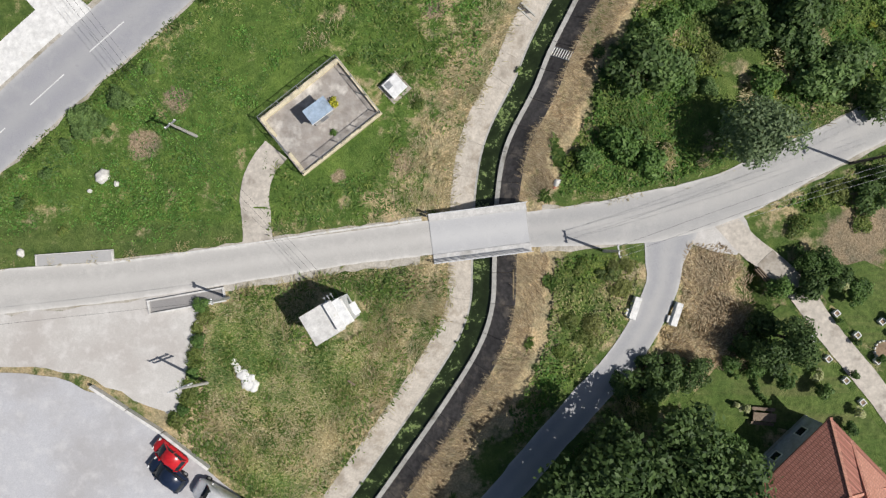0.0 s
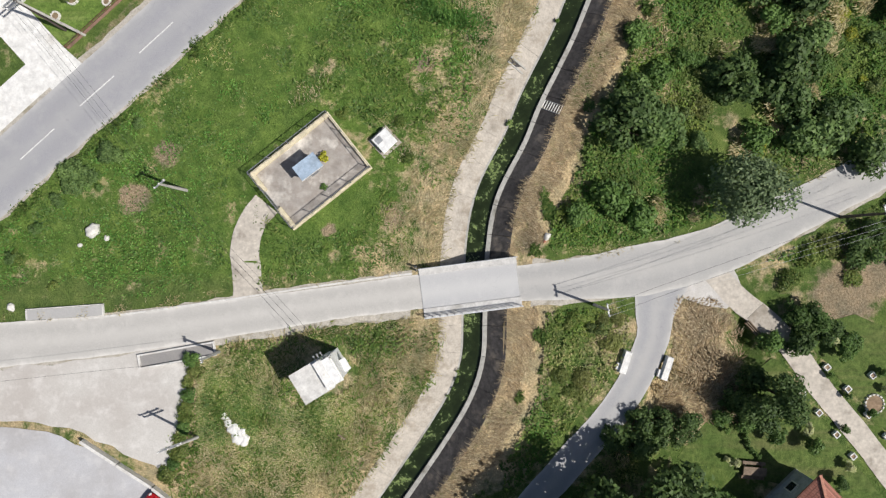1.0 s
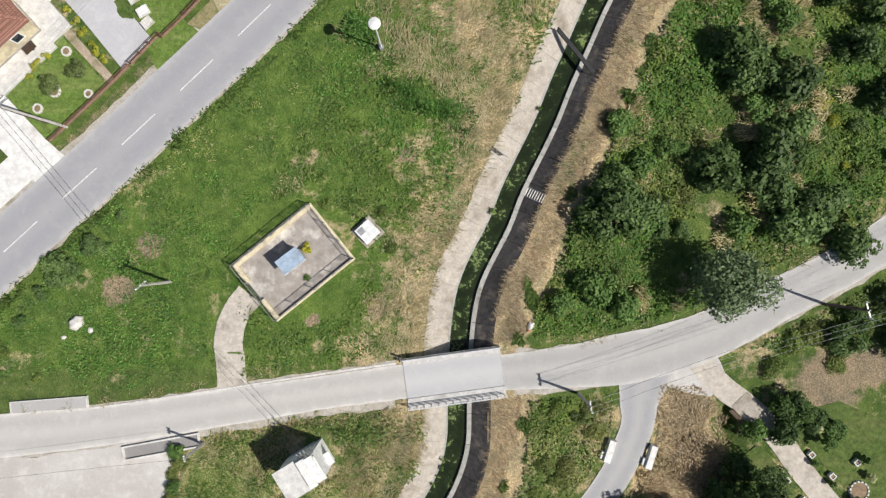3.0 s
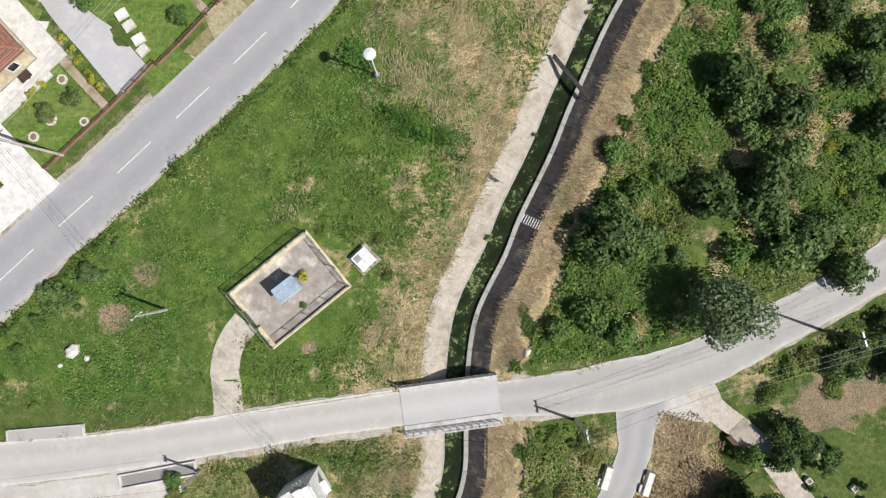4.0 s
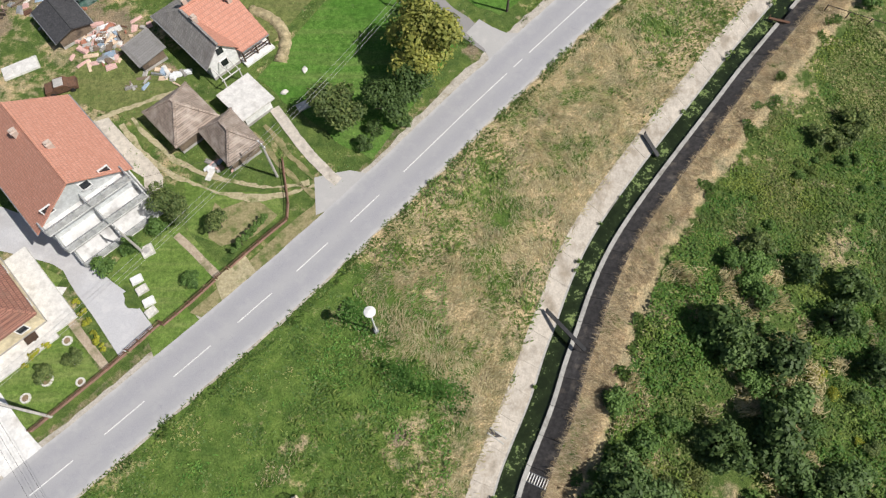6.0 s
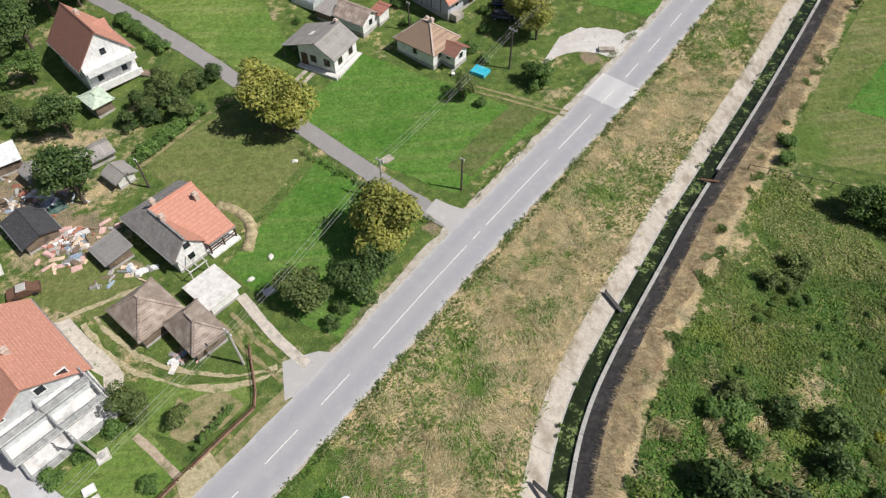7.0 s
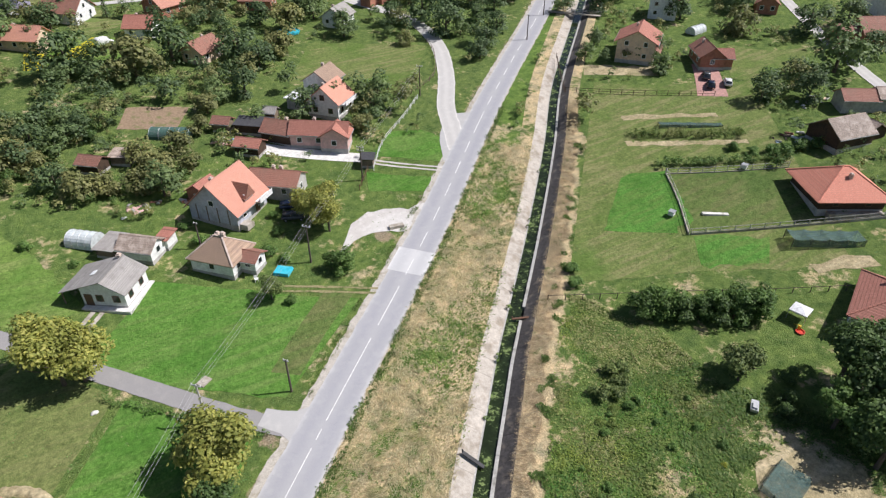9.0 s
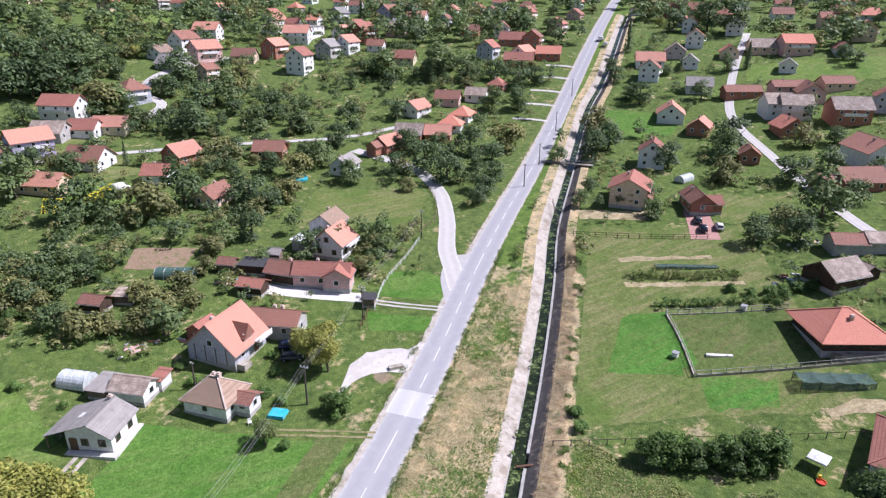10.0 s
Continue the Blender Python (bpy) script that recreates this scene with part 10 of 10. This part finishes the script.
drifts = quad_mesh("meadow_dry_grass", np.c_[x[k], y[k], land(x[k], y[k]) + 0.08], rs.normal(0, 0.5, (k.sum(), 3)) + np.array([0.1, 0, 1.0]), rs.uniform(0.08, 0.16, k.sum()), L_fade, rs, 2.4)
tagged(new("meadow_dry_grass", drifts), "fading grass in the meadow", kind="stuff")
# rough growth round the transformer hut
x, y = scatter(rs, 46000, (-24, -3, -24, -5), lambda x, y, co, ro, so, r: (co < -6.0) & (so > 3.6) & clear(x, y) & (np.hypot(x + 12.6, y + 7.6) > 2.6) & (np.hypot((x + 19.2) * 0.82 + (y + 12.1) * 0.57, ((y + 12.1) * 0.82 - (x + 19.2) * 0.57) * 0.45) > 0.62) & (x > -22.5 + 0.35 * (-14 - y) * (y < -14)))
drift = blot(x, y, 0.14, 71.0) + 0.6 * blot(x, y, 0.5, 72.0) + rs.uniform(-0.2, 0.2, len(x))
for name_, k, leaf_, label_, wide_ in (("hut_weeds", drift > 0.3, L_weed, "rough green weeds below the hut", 0.08), ("hut_dry_weeds", drift < 0.2, L_straw, "fading brownish grass lying below the hut", 0.035), ("hut_fading_weeds", (drift > -0.1) & (drift < 0.6), L_fade, "half-dry weeds below the hut", 0.06)):
    laid_grass(name_, x[k], y[k], leaf_, rs, label_, (0.25, 0.65), wide_ * 0.55, (0.1, 0.45), 2.0, 3.0, 0.6)
# weeds in the thicket and the rough field beyond
x, y = scatter(rs, 260000, (7, 62, -22, 74), lambda x, y, co, ro, so, r: (co > 6.0) & (np.abs(so) > 3.0) & ((y > 4) | (x < 20)) & (x * 0.46 + y * 0.89 < 86.5 + 3.5 * np.sin(x * 0.7) * np.sin(x * 0.23 + 1)) & ~((x > 46) & (y < 44) & (y > 18) & (x - 0.2 * y > 41)))
off_drive = np.abs(offset_from(x, y, drive)[0]) > 2.2
x, y = x[off_drive], y[off_drive]
t_ = blot(x, y, 0.12, 5.0) + rs.uniform(-0.3, 0.3, len(x))
w1 = t_ > -0.2
gx_, gy_ = x[w1], y[w1]
mound = 0.08 + 1.15 * np.clip(blot(gx_, gy_, 0.17, 12.0) + 0.5 * blot(gx_, gy_, 0.42, 14.0) + 0.12, 0, 1) + 0.5 * np.clip(blot(gx_, gy_, 0.95, 13.0), -0.2, 1)
low_by_field = np.clip((gx_ * 0.46 + gy_ * 0.89 - 46) / 16, 0, 1)
mound *= 1 - 0.75 * np.exp(-(((gx_ - 24.6) / 3.2) ** 2 + ((gy_ - 12.4) / 3.0) ** 2))
mound = np.clip(mound * (1 - 0.72 * low_by_field), 0.05, 2.9) * rs.uniform(0, 1, len(gx_)) ** 0.28
facing = rs.normal(0, 0.42, (len(gx_), 3)) + np.array([0.2, -0.08, 0.95])
leaf_size = rs.uniform(0.1, 0.32, len(gx_))
patch = blot(gx_, gy_, 0.075, 41.0) + 0.6 * blot(gx_, gy_, 0.24, 42.0) + rs.uniform(-0.16, 0.16, len(gx_))
rim = np.clip((gx_ * 0.46 + gy_ * 0.89 - 70) / 10, 0, 1)
fading = (patch < -0.42 + 0.5 * rim)
fresh = ~fading & (patch > -0.02)
for name_, kind_, leaf_, label_ in (("thicket_weeds", ~fading & ~fresh, L_bramble, "lush tangle of tall weeds and brambles"), ("fresh_weeds", fresh, L_nettle, "drifts of fresh green nettles in the thicket"), ("fading_weeds", fading, L_fade, "fading yellowish weeds at the thicket's rim")):
    carpet = quad_mesh(name_, np.c_[gx_, gy_, land(gx_, gy_) + mound][kind_], facing[kind_], leaf_size[kind_], leaf_, rs)
    tagged(new(name_, carpet), label_, kind="stuff")
k = (blot(x, y, 0.1, 95.0) + 0.4 * blot(x, y, 0.35, 96.0) + np.where((y > 24) & (y < 48), 0.16, -0.1) > 0.3) & (x < 46)
laid_grass("thicket_dry_grass", x[k], y[k], L_straw, rs, "pale dry grass lying between the bushes", (0.4, 1.0), 0.03, (0.5, 1.0), 1.0, 3.0, 0.6)
# raked straw and the weeds round it
x, y = scatter(rs, 9000, (46, 70, 18, 47), lambda x, y, co, ro, so, r: (x - 0.2 * y > 41) & (np.abs(so) > 3.0))
d_plot = np.hypot((x - 58.0) / 7.6, (y - 31.4) / 9.4) + 0.35 * blot(x, y, 0.3, 51.0) + 0.2 * blot(x, y, 0.9, 52.0)
k = (d_plot < 1.0) & (np.sin((x * 0.8 + y * 0.6) * 3.6 + 1.5 * blot(x, y, 0.2, 53.0)) > -0.1)
tufts("raked_straw", np.c_[x[k], y[k], rs.uniform(0.5, 1.0, k.sum())], L_straw, 54, "rows of raked straw on the cut plot", 5, 0.12, 0.03, 3.0)
k = (d_plot > 0.92) & (d_plot < 1.7)
tufts("plot_weeds", np.c_[x[k], y[k], rs.uniform(0.6, 1.2, k.sum())], L_weed, 55, "weeds round the cut plot", 6, 0.22, 0.06, 2.2)
# tussocks of the hay field and the fenced lawn
x, y = scatter(rs, 8000, (56, 132, 52, 124), lambda x, y, co, ro, so, r: (co > 5.5) & (x * 0.46 + y * 0.89 > 92))
k = blot(x, y, 0.15, 11.0) + rs.uniform(-0.4, 0.4, len(x)) > 0.0
tufts("hay_tussocks", np.c_[x[k], y[k], rs.uniform(0.5, 1.1, k.sum())], L_grass, 48, "tussocks of longer grass in the hay field", 4, 0.13, 0.08, 2.6)
# longer grass on the lawns and verges across the road
x, y = scatter(rs, 30000, (-45, 60, 50, 135), lambda x, y, co, ro, so, r: (ro < -4.2) & (ro > -60))
k = (np.abs(offset_from(x, y, lane_w)[0]) > 2.2)
x, y = x[k], y[k]
k = blot(x, y, 0.2, 9.0) + rs.uniform(-0.4, 0.4, len(x)) > 0.15
tufts("lawn_grass", np.c_[x[k], y[k], rs.uniform(0.4, 0.9, k.sum())][:11000], L_grass, 47, "uneven green grass of the gardens and verges", 3, 0.16, 0.1, 1.6)
# brown cut grass on the plot between the lane and the garden drive
x, y = rs.uniform(21.8, 30.0, 5200), rs.uniform(-11.5, 0.4, 5200)
k = (np.abs(offset_from(x, y, drive)[0]) > 2.3) & (np.abs(offset_from(x, y, foot)[0]) > 1.8) & (x + 0.5 * y < 28.4) & (x * 0.6 + y < 19) & (np.hypot(x - 22.7, y + 6.3) > 1.5)
laid_grass("plot_dry_grass", x[k], y[k], L_reed, rs, "matted brown dry grass on the empty plot", (0.3, 0.8), 0.03, (0.06, 0.25), 0.6, 3.0, 0.5)
